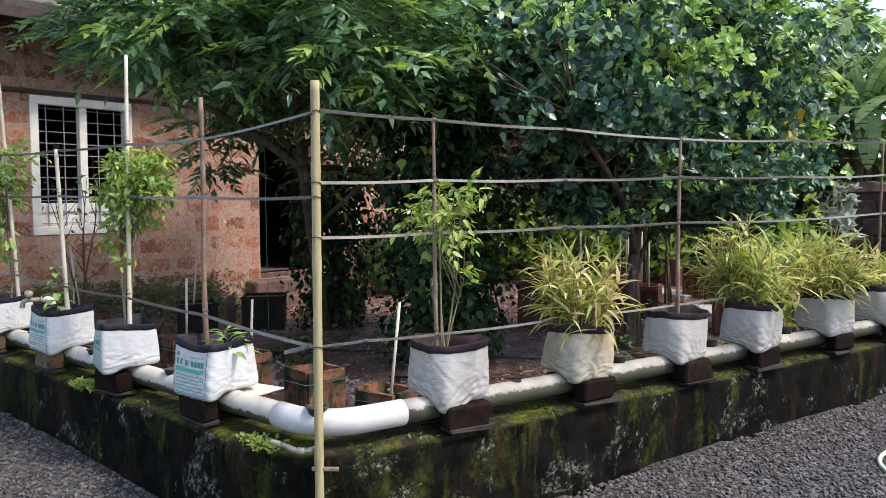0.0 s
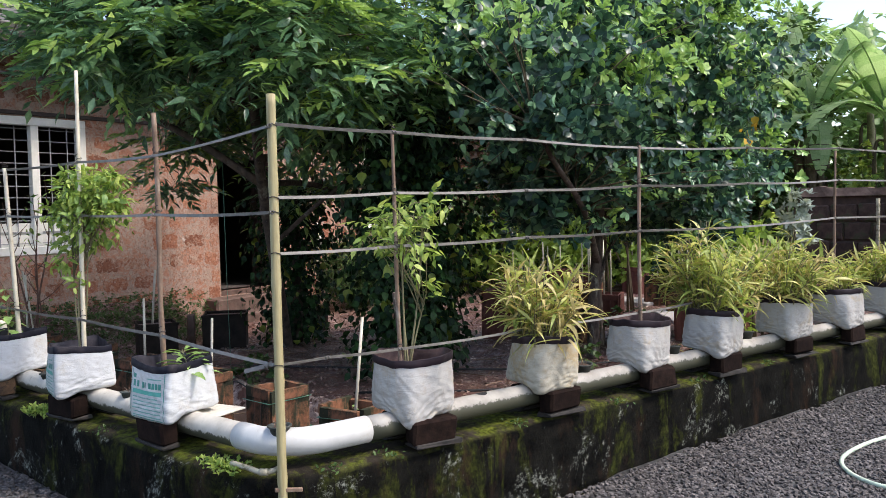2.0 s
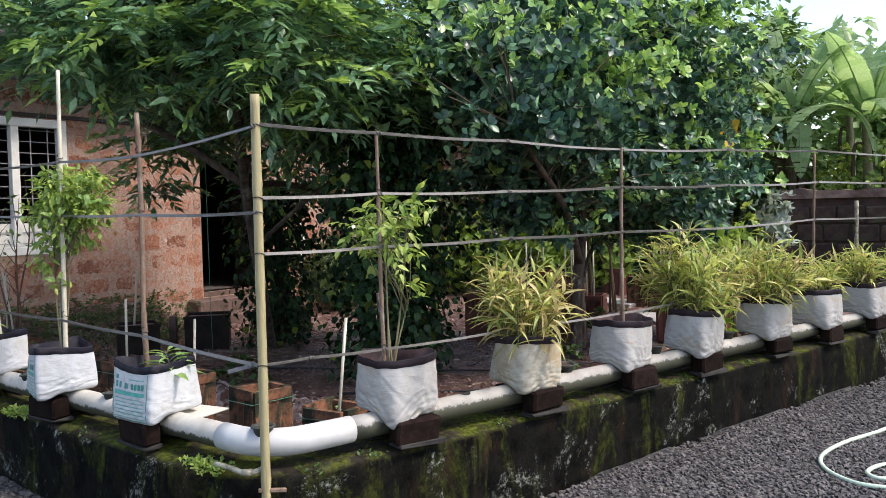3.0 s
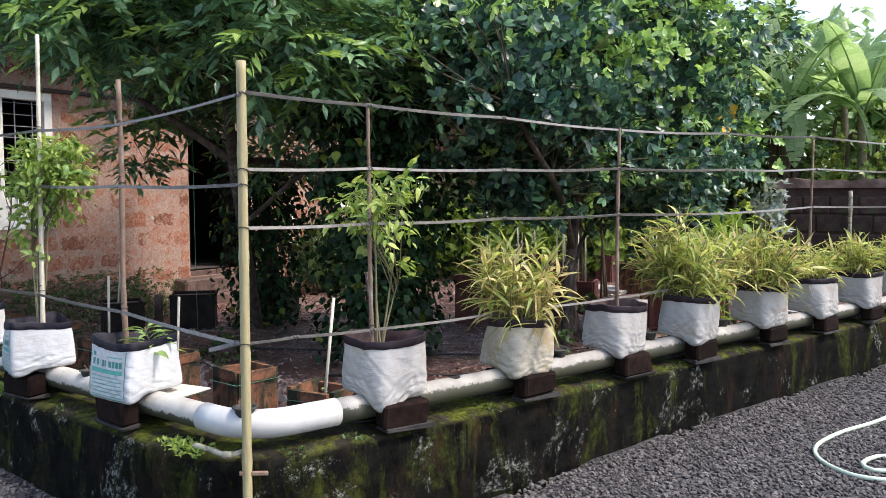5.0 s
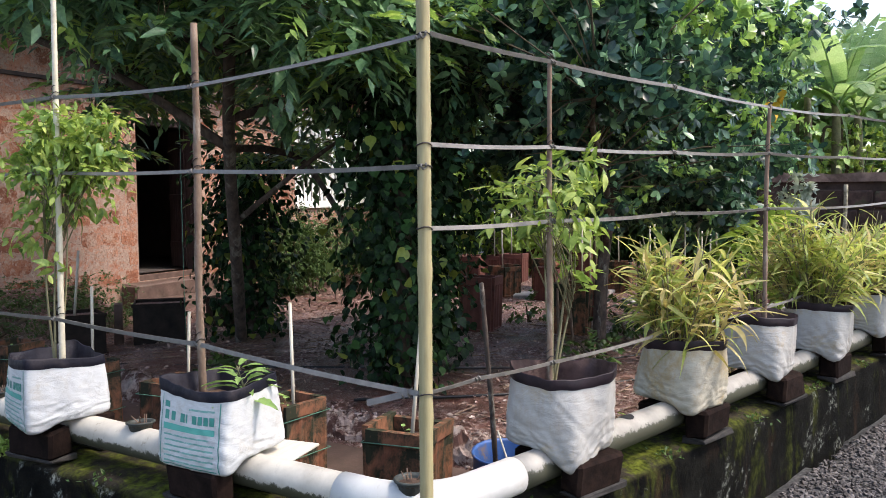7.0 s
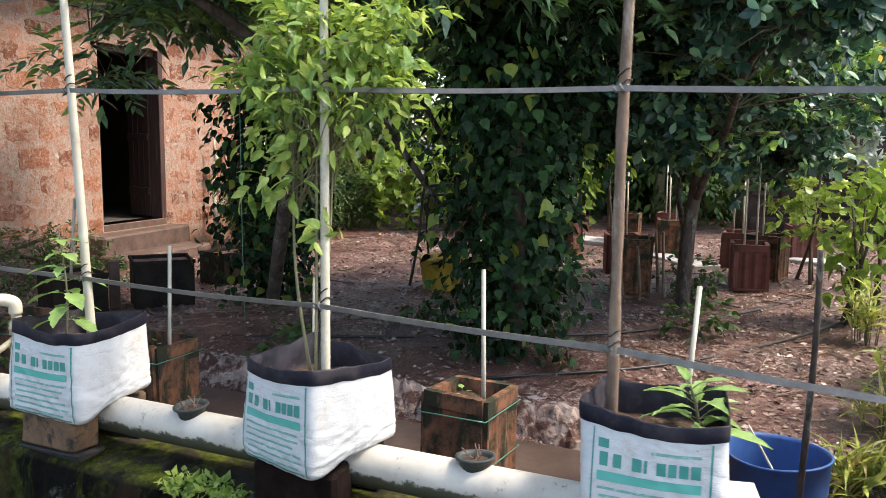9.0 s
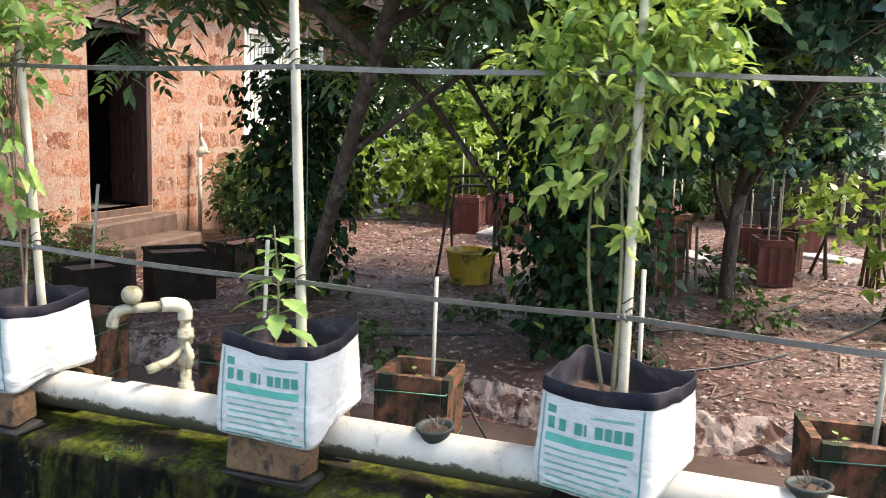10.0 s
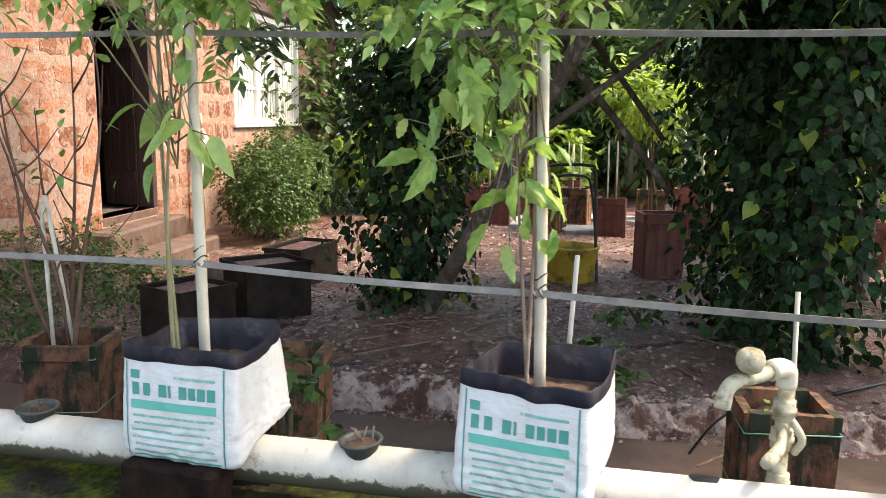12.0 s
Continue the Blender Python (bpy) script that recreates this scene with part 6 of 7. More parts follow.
# ---- boundary wall and far things ----
bm = bmesh.new()
put_box(bm, 11.6, -8.0, -0.1, 11.85, 1.4, 1.80)
bmesh.ops.subdivide_edges(bm, edges=bm.edges[:], cuts=10, use_grid_fill=True)
for v in bm.verts:
    v.co.x += 0.02 * noise.noise(v.co * 1.5)
boundary = part("wall_boundary", bm, M_BWALL)
tagged(boundary, "dark brown mossy boundary wall with a reddish top", "wall", kind="structure")
kinds = []
for k in range(4):
    b = part("stone_block", boxed(-0.035, -0.19, -0.135, 0.02, 0.19, 0.135, 0.022, None, 0.016, random.Random(90 + k)), M_BBLOCK, boundary)
    b.location = (11.60, 1.18 - 0.40 * k, 0.40)
    kinds.append(b.data)
for j in range(5):
    for k in range(13):
        if j == 0 and k < 4:
            continue
        b = new("stone_block", kinds[(3 * j + 5 * k) % 4])
        b.parent = boundary
        b.location = (11.60 + RNG.uniform(-0.008, 0.008), 1.18 - 0.40 * k - (0.2 if j % 2 else 0), 0.40 + 0.285 * j)
cope = boxed(11.55, -8.0, 1.803, 11.9, 1.4, 1.93, 0.0)
bmesh.ops.subdivide_edges(cope, edges=[e for e in cope.edges if e.calc_length() > 5], cuts=70)
for v in cope.verts:
    if v.co.z > 1.85:
        v.co.z += 0.05 * noise.noise((v.co.y * 1.3, 2, 0)) + 0.04 * noise.noise((v.co.y * 5, 4, 0))
    v.co.x += 0.05 * noise.noise((v.co.y * 3, v.co.z * 9, 1))
tagged(part("coping", cope, M_COPING), "weathered reddish coping on the boundary wall", "coping", kind="structure")
stick("fence_stake", "pale wooden stake by the boundary wall", 10.2, 0.0, 0.25, 1.75, 0.03, M_PVC, (0.03, 0.02), 0.01, 30)


# ---- trees ----
def tree_limbs(tree, limbs, mat=M_BARK):
    for k, (pts, r0, r1) in enumerate(limbs):
        line = smooth_path(pts, 6)
        n = len(line)
        rad = [(r0 + (r1 - r0) * i / (n - 1)) * (1 + 0.10 * noise.noise((i * 0.7, k, 0))) for i in range(n)]
        tube("trunk" if k == 0 else "limb", line, rad, mat, tree, "", 9)


def twig_mesh(rng, p, hubs, parent, r=0.006, n=500):
    """Twigs from the nearest of the hub points out to some of the leaf points."""
    hubs = np.array(hubs)
    pick = rng.choice(len(p), min(n, len(p)), replace=False)
    out = []
    for i in pick:
        h = hubs[np.argmin(((hubs - p[i]) ** 2).sum(1))]
        m = (h + p[i]) / 2 + rng.normal(size=3) * 0.06 + np.array([0, 0, 0.06])
        out.append(sweep([h, m, p[i]], [r * 1.4, r, r * 0.4], 4, False))
    v, f = merged(out)
    ob = mesh_object("twig_growth", v, f, M_TWIG, parent, "", True)
    tagged(ob, kind="stuff")


def left_tree():
    rng = np.random.default_rng(101)
    t = thing("leaning_tree", "leaning tree with long drooping green leaves over the garden", "tree")
    limbs = [([(3.80, 4.60, 0.12), (3.25, 4.07, 1.0), (2.63, 3.48, 2.0), (2.2, 3.0, 2.8), (2.0, 2.8, 3.7)], 0.058, 0.036),
             ([(2.63, 3.48, 2.0), (2.1, 4.0, 2.5), (1.5, 4.7, 2.9), (1.1, 5.4, 3.1)], 0.04, 0.015),
             ([(2.5, 3.35, 2.2), (3.2, 3.0, 2.5), (4.0, 2.6, 2.9)], 0.035, 0.014),
             ([(2.2, 3.0, 2.8), (1.6, 3.2, 3.3), (0.9, 3.6, 3.6)], 0.03, 0.012),
             ([(2.3, 3.1, 2.6), (2.4, 4.2, 3.0), (2.6, 5.2, 3.2)], 0.03, 0.012),
             ([(2.63, 3.48, 2.0), (3.2, 3.62, 2.02), (3.62, 3.60, 1.92), (3.64, 3.25, 1.5), (3.62, 2.96, 1.13)], 0.032, 0.022), ([(4.15, 3.55, 2.2), (4.05, 3.25, 1.8), (3.99, 2.99, 1.44)], 0.024, 0.018),
             ([(3.0, 3.85, 1.4), (3.2, 3.2, 1.9), (3.6, 2.6, 2.4)], 0.025, 0.012),
             ([(2.35, 3.9, 2.85), (2.7, 4.9, 2.75), (2.95, 5.6, 2.3)], 0.018, 0.007)]
    tree_limbs(t, limbs)
    # Blobs centred above z 4 are unseen crown, added to shade the garden.
    blobs = [((1.8, 4.2, 3.6), (0.95, 1.2, 0.65)), ((1.25, 3.2, 3.0), (0.65, 0.7, 0.40)), ((2.5, 3.4, 3.5), (1.4, 1.4, 0.85)), ((1.5, 5.4, 3.30), (0.45, 0.5, 0.16)), ((2.4, 3.6, 4.7), (1.9, 1.8, 0.7)), ((3.9, 5.2, 4.4), (1.4, 1.2, 0.7)), ((2.9, 4.75, 2.55), (0.55, 0.5, 0.28)), ((2.95, 5.55, 2.2), (0.26, 0.26, 0.22)), ((3.3, 4.7, 3.3), (1.3, 1.1, 0.75)),
             ((2.0, 2.3, 3.0), (0.9, 0.8, 0.65)), ((3.0, 2.2, 2.8), (0.9, 0.8, 0.65)), ((2.7, 2.9, 2.5), (0.6, 0.5, 0.3)), ((4.3, 3.5, 3.4), (1.1, 1.0, 0.75)), ((3.6, 5.4, 3.0), (0.6, 0.6, 0.3)), ((3.6, 4.3, 2.15), (0.30, 0.30, 0.18)), ((4.3, 4.1, 2.1), (0.45, 0.40, 0.22))]
    p, out = clumps(rng, blobs, 3300, 5, np.array([0.13, 0.13, 0.035]))
    core, cout = in_blobs(rng, [(c, tuple(0.66 * v for v in r)) for c, r in blobs], 1300, 0.3)
    hubs = [q for pts, _, _ in limbs for q in smooth_path(pts, 3)]
    twig_mesh(rng, p, hubs, t, 0.005, 520)
    young = rng.random(len(p)) < 0.34
    flat = unit(out * np.array([1, 1, 0.25]))
    leaves_object("crown", [leaf_arrays(*pinnate_sprays(rng, p[~young], flat[~young], 0.36, 12, 0.122, 0.165, 0.10, True), LANCE), leaf_arrays(*pinnate_sprays(rng, core, cout, 0.32, 8, 0.15, 0.22, 0.3), SIMPLE)], L_TREE, t)
    leaves_object("young_leaves", [leaf_arrays(*pinnate_sprays(rng, p[young], flat[young], 0.36, 12, 0.118, 0.165, 0.08, True), LANCE)], L_TREE_Y, t, "bright leaves at the twig ends")


def right_tree():
    rng = np.random.default_rng(102)
    t = thing("round_leaf_tree", "dense dark tree with glossy rounded leaves", "tree")
    limbs = [([(4.98, 1.42, 0.15), (5.0, 1.4, 0.9), (4.95, 1.3, 1.7), (4.8, 1.2, 2.6), (4.8, 1.2, 3.6)], 0.065, 0.03),
             ([(4.97, 1.35, 1.2), (4.3, 1.1, 1.7), (3.5, 0.9, 2.1), (2.8, 0.6, 2.3)], 0.035, 0.012),
             ([(4.95, 1.3, 1.6), (5.6, 0.9, 2.1), (6.4, 0.6, 2.5)], 0.03, 0.012),
             ([(4.9, 1.3, 1.9), (4.6, 2.0, 2.4), (4.2, 2.4, 2.9)], 0.03, 0.012),
             ([(5.0, 1.4, 0.8), (5.7, 1.6, 1.3), (6.4, 1.5, 1.8)], 0.03, 0.012)]
    tree_limbs(t, limbs)
    blobs = [((4.2, 1.2, 3.2), (1.4, 1.2, 1.2)), ((5.6, 0.95, 2.9), (1.5, 1.0, 1.4)), ((3.3, 0.95, 2.75), (0.9, 0.85, 0.75)), ((6.5, 0.9, 2.6), (0.8, 0.7, 1.0)), ((4.7, 1.7, 2.05), (1.1, 0.9, 0.5)), ((4.2, 1.5, 1.8), (0.6, 0.5, 0.40)), ((5.5, 2.2, 1.78), (0.65, 0.5, 0.40)), ((6.1, 1.7, 1.78), (0.6, 0.5, 0.4)), ((5.2, 1.4, 4.1), (1.6, 1.2, 0.9)), ((2.95, 0.45, 2.35), (0.42, 0.40, 0.30)), ((5.9, 0.6, 1.75), (0.9, 0.5, 0.6)), ((6.9, 0.9, 1.6), (0.7, 0.5, 0.6)), ((5.2, 2.2, 3.2), (1.2, 1.0, 1.1)), ((5.8, 2.7, 3.9), (1.5, 1.0, 1.0))]
    p, out = clumps(rng, blobs, 7140, 42, np.array([0.23, 0.23, 0.10]))
    core, cout = in_blobs(rng, [(c, tuple(0.62 * v for v in r)) for c, r in blobs], 5200, 0.4)
    hubs = [q for pts, _, _ in limbs for q in smooth_path(pts, 3)]
    twig_mesh(rng, p, hubs, t, 0.005, 420)
    # Brighter leaves favour upper and sun-facing clumps, so sunlight is put into colour.
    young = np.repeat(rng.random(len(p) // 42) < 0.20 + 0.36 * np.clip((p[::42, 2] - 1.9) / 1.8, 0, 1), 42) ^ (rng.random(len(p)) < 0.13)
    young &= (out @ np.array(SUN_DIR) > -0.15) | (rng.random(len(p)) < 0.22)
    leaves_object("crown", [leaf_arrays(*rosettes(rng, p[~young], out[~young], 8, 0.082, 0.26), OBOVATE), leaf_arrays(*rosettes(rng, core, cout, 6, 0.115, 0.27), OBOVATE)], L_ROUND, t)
    leaves_object("young_leaves", [leaf_arrays(*rosettes(rng, p[young], out[young], 8, 0.080, 0.26), OBOVATE)], L_ROUND_LIT, t, "bright leaves at the twig ends")


def vine_column(x, y, r, top, seed, n, label):
    """A post wrapped by a climbing vine."""
    rng = np.random.default_rng(seed)
    t = thing("pepper_vine", label, "climbing vine")
    z0 = garden_z(x, y) - 0.05
    tube("post", [(x, y, z0), (x + 0.03, y - 0.02, top * 0.5), (x, y, top)], [0.07, 0.06, 0.05], M_BARK, t, "", 9)
    a = rng.random(n) * 2 * math.pi
    h = rng.random(n) ** 0.85
    rad = r * (0.25 + 0.9 * rng.random(n)) * (0.8 + 0.3 * np.sin(h * 3.1) + 0.25 * np.sin(3 * a + 7 * h) + 0.15 * np.sin(5 * a - 13 * h))
    out = np.stack([np.cos(a), np.sin(a), np.zeros(n)], 1)
    p = np.array([x, y, z0 + 0.05]) + out * rad[:, None] + np.array([0, 0, 1.0]) * (h * (top - z0))[:, None]
    some = rng.random(n) < 0.03
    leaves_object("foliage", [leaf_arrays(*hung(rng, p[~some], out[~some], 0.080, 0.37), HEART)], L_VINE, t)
    leaves_object("yellow_leaves", [leaf_arrays(*hung(rng, p[some], out[some], 0.105, 0.37), HEART)], L_VINE_Y, t, "single yellowing leaves")


left_tree()
right_tree()
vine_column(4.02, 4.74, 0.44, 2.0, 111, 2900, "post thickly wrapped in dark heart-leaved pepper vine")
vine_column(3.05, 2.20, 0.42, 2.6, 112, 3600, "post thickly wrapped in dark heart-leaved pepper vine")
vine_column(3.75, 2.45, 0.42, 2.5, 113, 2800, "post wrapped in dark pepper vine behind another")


def thicket(name, label, blobs, n, leaf, width, mat, seed, outline=SIMPLE, style="spray", category="shrub", stems=None, trunks=()):
    rng = np.random.default_rng(seed)
    t = thing(name, label, category)
    p, out = in_blobs(rng, blobs, n)
    if style == "spray":
        a = pinnate_sprays(rng, p, out, leaf * 1.8, 6, leaf, width, 0.35)
    elif style == "rosette":
        a = rosettes(rng, p, out, 6, leaf, width)
    else:
        a = scattered(rng, p, out, leaf, width)
    leaves_object("foliage", [leaf_arrays(*a, outline)], mat, t)
    parts_list = []
    for c, r in blobs:
        z0 = garden_z(c[0], c[1]) - 0.03
        for k in range(3):
            q = (c[0] + rng.uniform(-0.3, 0.3) * r[0], c[1] + rng.uniform(-0.3, 0.3) * r[1])
            parts_list.append(sweep([(q[0], q[1], z0), (c[0], c[1], (z0 + c[2]) / 2), (c[0] + rng.uniform(-0.5, 0.5) * r[0], c[1] + rng.uniform(-0.5, 0.5) * r[1], c[2] + 0.4 * r[2])], [0.02, 0.015, 0.008], 5))
    for v, f in parts_list:
        mesh_object("stem", v, f, M_TWIG, t, "", True)
    return t


thicket("flowering_bush", "dark small-leaved bush growing before the house wall", [((7.35, 7.25, 0.75), (0.75, 0.45, 0.62)), ((7.6, 7.35, 0.75), (0.8, 0.5, 0.5)), ((8.7, 7.6, 0.8), (0.9, 0.5, 0.5)), ((10.0, 7.6, 0.7), (0.9, 0.5, 0.5))], 5600, 0.045, 0.3, L_WEED, 121)
thicket("bank_weeds", "low mossy weeds on the bank below the wall", [((3.9, 6.75, 0.3), (0.6, 0.3, 0.1)), ((2.0, 7.5, 0.55), (0.9, 0.5, 0.16)), ((3.6, 7.55, 0.55), (1.0, 0.45, 0.15)), ((2.8, 6.9, 0.35), (1.2, 0.4, 0.12)), ((1.0, 7.2, 0.5), (0.6, 0.6, 0.2)), ((3.0, 7.3, 0.42), (1.6, 0.5, 0.12)), ((4.0, 7.2, 0.32), (0.5, 0.5, 0.10)), ((2.6, 6.4, 0.22), (0.5, 0.4, 0.06))], 2100, 0.036, 0.35, L_WEED, 122)
thicket("bright_shrub", "tall bright yellow-green shrub among the planters", [((5.15, 0.15, 1.0), (0.26, 0.24, 0.45)), ((5.4, 0.0, 1.25), (0.28, 0.22, 0.35)), ((5.25, 0.2, 0.6), (0.2, 0.2, 0.25))], 330, 0.13, 0.27, L_BRIGHT, 123, OVATE, "scatter")
thicket("small_weed", "small green weed growing from the litter", [((4.25, 1.2, 0.38), (0.22, 0.22, 0.16)), ((3.7, 3.1, 0.32), (0.2, 0.2, 0.1)), ((2.4, 3.4, 0.32), (0.25, 0.25, 0.10)), ((6.2, 2.7, 0.36), (0.2, 0.25, 0.15)), ((5.9, 1.5, 0.4), (0.35, 0.25, 0.2))], 170, 0.06, 0.35, L_WEED, 124, OVATE)
thicket("planter_weed", "weedy seedlings beside a tile planter", [((1.05, 4.45, 0.42), (0.10, 0.16, 0.32)), ((0.75, 4.5, 0.3), (0.1, 0.12, 0.2))], 70, 0.06, 0.35, L_WEED, 125, OVATE)
thicket("far_tree", "sunlit yellow-green tree in the back of the garden", [((8.5, 2.85, 1.85), (0.50, 0.42, 0.32)), ((8.6, 3.25, 1.95), (0.30, 0.25, 0.22))], 190, 0.12, 0.2, L_BRIGHT, 126, LANCE, "spray", "tree")
thicket("far_shrub", "leafy green shrub by the boundary wall", [((7.2, 0.5, 1.1), (0.6, 0.45, 0.6)), ((13.3, 0.2, 2.0), (0.7, 1.8, 0.8)), ((13.3, -3.8, 2.0), (0.7, 2.2, 0.8)), ((13.3, -7.5, 2.0), (0.7, 2.0, 0.8))], 1150, 0.10, 0.34, L_CHILLI, 127, OVATE, "rosette")
# Hedge wears the darker weed leaf: the back's shade is put into colour.
thicket("hedge", "dense green undergrowth closing the garden", [((12.6, 2.6, 1.8), (1.0, 2.0, 1.8)), ((12.6, 6.0, 2.0), (1.2, 2.2, 2.0)), ((11.2, 8.6, 1.6), (1.2, 1.2, 1.6)), ((13.5, -2.5, 1.7), (1.2, 2.4, 0.7)), ((13.2, 9.5, 3.0), (1.5, 2.0, 2.6)), ((13.0, 5.0, 4.4), (1.4, 2.6, 1.3)), ((13.5, 2.6, 4.2), (1.4, 1.4, 1.2))], 3600, 0.16, 0.27, L_WEED, 128, SIMPLE, "spray", "hedge")
thicket("back_trees", "tall trees standing behind the garden", [((16, 6.5, 5.0), (2.0, 3.0, 3.5)), ((17, 11, 5.0), (2.5, 4.0, 4.0)), ((18.5, -4, 2.4), (2.0, 3.0, 1.2)), ((8.0, 13.5, 6.5), (5.0, 1.5, 2.0)), ((1.0, 12.0, 7.0), (4.0, 1.5, 2.0)), ((19, -10, 3), (3, 4, 1.5)), ((19, -2, 3.0), (1.5, 3.0, 1.6))], 3600, 0.30, 0.3, L_TREE, 129, SIMPLE, "spray", "trees")
thicket("grove", "pale green trees far behind the boundary wall", [((18.5, 3.4, 3.4), (1.5, 2.6, 2.6)), ((19.5, 0.4, 3.0), (1.5, 2.4, 2.2))], 1500, 0.34, 0.30, L_BANANA, 131, SIMPLE, "spray", "trees")
thicket("sunlit_shrub", "sunlit yellow-green shrub in the back of the garden", [((10.6, 5.4, 1.0), (0.7, 0.9, 0.7)), ((10.4, 6.7, 0.9), (0.7, 0.8, 0.7)), ((11.0, 4.2, 0.9), (0.6, 0.7, 0.6)), ((11.2, 5.8, 1.9), (0.6, 1.0, 0.5))], 1000, 0.12, 0.34, L_BRIGHT, 132, OVATE, "rosette")
thicket("undergrowth", "dense low green undergrowth behind the hedge", [((14.6, 3.0, 0.9), (0.7, 1.8, 0.9)), ((14.6, 6.2, 0.9), (0.7, 1.8, 0.9)), ((15.0, 4.8, 2.2), (0.7, 2.8, 0.9))], 1500, 0.28, 0.33, L_WEED, 133, SIMPLE, "spray", "undergrowth")
thicket("silvery_plant", "pale silvery plant between the ginger tufts", [((7.0, 0.12, 1.60), (0.18, 0.18, 0.28)), ((6.95, 0.05, 1.3), (0.14, 0.14, 0.2))], 60, 0.10, 0.2, L_SILVER, 130, LANCE, "rosette")


def bare_shrub():
    rng = np.random.default_rng(140)
    t = thing("bare_shrub", "reddish nearly bare stems rising from a tile planter", "shrub")
    tips = []
    for k in range(5):
        b = Vector((1.48 + rng.uniform(-0.05, 0.05), 5.66 + rng.uniform(-0.05, 0.05), 0.45))
        tip = b + Vector((rng.uniform(-0.25, 0.2), rng.uniform(-0.15, 0.35), rng.uniform(1.1, 1.7)))
        line = smooth_path([b, b.lerp(tip, 0.3) + Vector((rng.uniform(-0.05, 0.05), rng.uniform(-0.06, 0.06), 0)), b.lerp(tip, 0.65) + Vector((rng.uniform(-0.06, 0.06), rng.uniform(-0.07, 0.07), 0)), tip], 6)
        tube("stem", line, [0.013 * (1 - 0.045 * i) for i in range(len(line))], M_REDSTEM, t, "", 6)
        tips.append(tip)
        for j in range(4):
            s0 = line[6 + 3 * j]
            e = s0 + Vector((rng.uniform(-0.22, 0.22), rng.uniform(-0.26, 0.26), rng.uniform(0.12, 0.32)))
            twig = smooth_path([s0, s0.lerp(e, 0.5) + Vector((0, 0, -0.03)), e], 4)
            tube("side_twig", twig, [0.006 * (1 - 0.08 * i) for i in range(len(twig))], M_REDSTEM, t, "", 5)
            tips.append(e)
    p = np.repeat(np.array([tuple(q) for q in tips]), 3, 0) + rng.normal(size=(len(tips) * 3, 3)) * 0.05
    leaves_object("foliage", [leaf_arrays(*scattered(rng, p[::2], unit(rng.normal(size=p[::2].shape)), 0.07, 0.24), LANCE)], L_BROAD, t)


bare_shrub()


# ---- banana plants ----
def banana(x, y, z0, h, leaves, seed, label, shape=(), skirt=2):
    """A banana plant: a sheathed stem, long blades torn into strips that droop from a pale midrib, and a dry skirt.
    shape: for single blades their (azimuth, rise, length, half breadth, droop, tear)."""
    rng = random.Random(seed)
    b = thing("banana_plant", label, "banana plant")
    tube("stem", smooth_path([(x, y, z0), (x + 0.05, y, z0 + h * 0.5), (x, y + 0.04, z0 + h)], 5), [0.12 - 0.006 * i for i in range(11)], M_STEM, b, "", 12)
    for k in range(leaves):
        a = k * 2.4 + rng.uniform(-0.5, 0.5)
        up = (3.2, 1.9, 1.1, 2.4, 0.6)[k % 5] * rng.uniform(0.85, 1.2)
        L = rng.uniform(1.5, 2.2)
        w = rng.uniform(0.19, 0.28)
        droop, tear = 0.13 if up < 1.5 else 0.075, 0.28
        if k < len(shape):
            deg, up, L, w, droop, tear = shape[k]
            a = radians(deg)
        p = Vector((x, y, z0 + h - 0.1))
        d = Vector((math.cos(a), math.sin(a), up)).normalized()
        seg = 18
        pts = [p.copy()]
        for i in range(seg):
            d = (d + Vector((0, 0, -(0.02 + droop * (i / seg) ** 0.8)))).normalized()
            p = p + d * (L / seg)
            pts.append(p.copy())
        side = Vector((-math.sin(a), math.cos(a), 0))
        verts, faces = [], []
        for sgn in (-1, 1):
            sag = rng.uniform(0.05, 0.3)
            for i in range(3, seg):
                if i == 3 or rng.random() < tear:
                    sag = rng.uniform(0.0, 0.18 + 1.3 * tear)
                gap = 0.0 if rng.random() < 0.7 else rng.uniform(0.05, 0.3)
                o = len(verts)
                for e, j in ((0, i), (1 - gap, i + 1)):
                    t = min((i + e) / seg, 1)
                    ww = w * math.sin(math.pi * (0.06 + 0.94 * (t - 0.15) / 0.85) ** 0.75) ** 0.55 if t < 0.995 else 0.01
                    q = pts[i].lerp(pts[i + 1], min(e, 1)) if i + 1 < len(pts) else pts[-1]
                    for c in (0, 0.4, 0.75, 1):
                        verts.append(tuple(q + side * (sgn * c * ww * (1 - 0.25 * sag * c)) + Vector((0, 0, ww * (0.22 * c * (1 - t) - sag * c * c)))))
                for e in range(3):
                    f = (o + e, o + e + 1, o + e + 5, o + e + 4)
                    faces.append(f if sgn > 0 else f[::-1])
        mesh_object("leaf_blade", verts, faces, L_BANANA, b, "", True)
        rib = [pt + Vector((0, 0, -0.006)) for pt in pts]
        tube("midrib", rib, [0.022 - 0.001 * i for i in range(len(rib))], L_BANANA, b, "", 6)
    dry = []
    for k in range(skirt):
        a = k * 1.7 + rng.uniform(-0.2, 0.2)
        q = Vector((x, y, z0 + h * rng.uniform(0.8, 0.97)))
        r = rng.uniform(0.13, 0.22)
        c, e = math.cos(a), math.sin(a)
        pts = [q, q + Vector((c * r, e * r, 0.03)), q + Vector((c * r * 1.2, e * r * 1.2, -0.5)), q + Vector((c * r, e * r, -rng.uniform(0.8, 1.2)))]
        dry.append(sweep(smooth_path(pts, 4), [g * (1 + 0.05 * skirt) for g in (0.014, 0.018, 0.02, 0.022, 0.025, 0.03, 0.03, 0.035, 0.03, 0.03, 0.025, 0.02, 0.01)], 6))
    v, f = merged(dry)
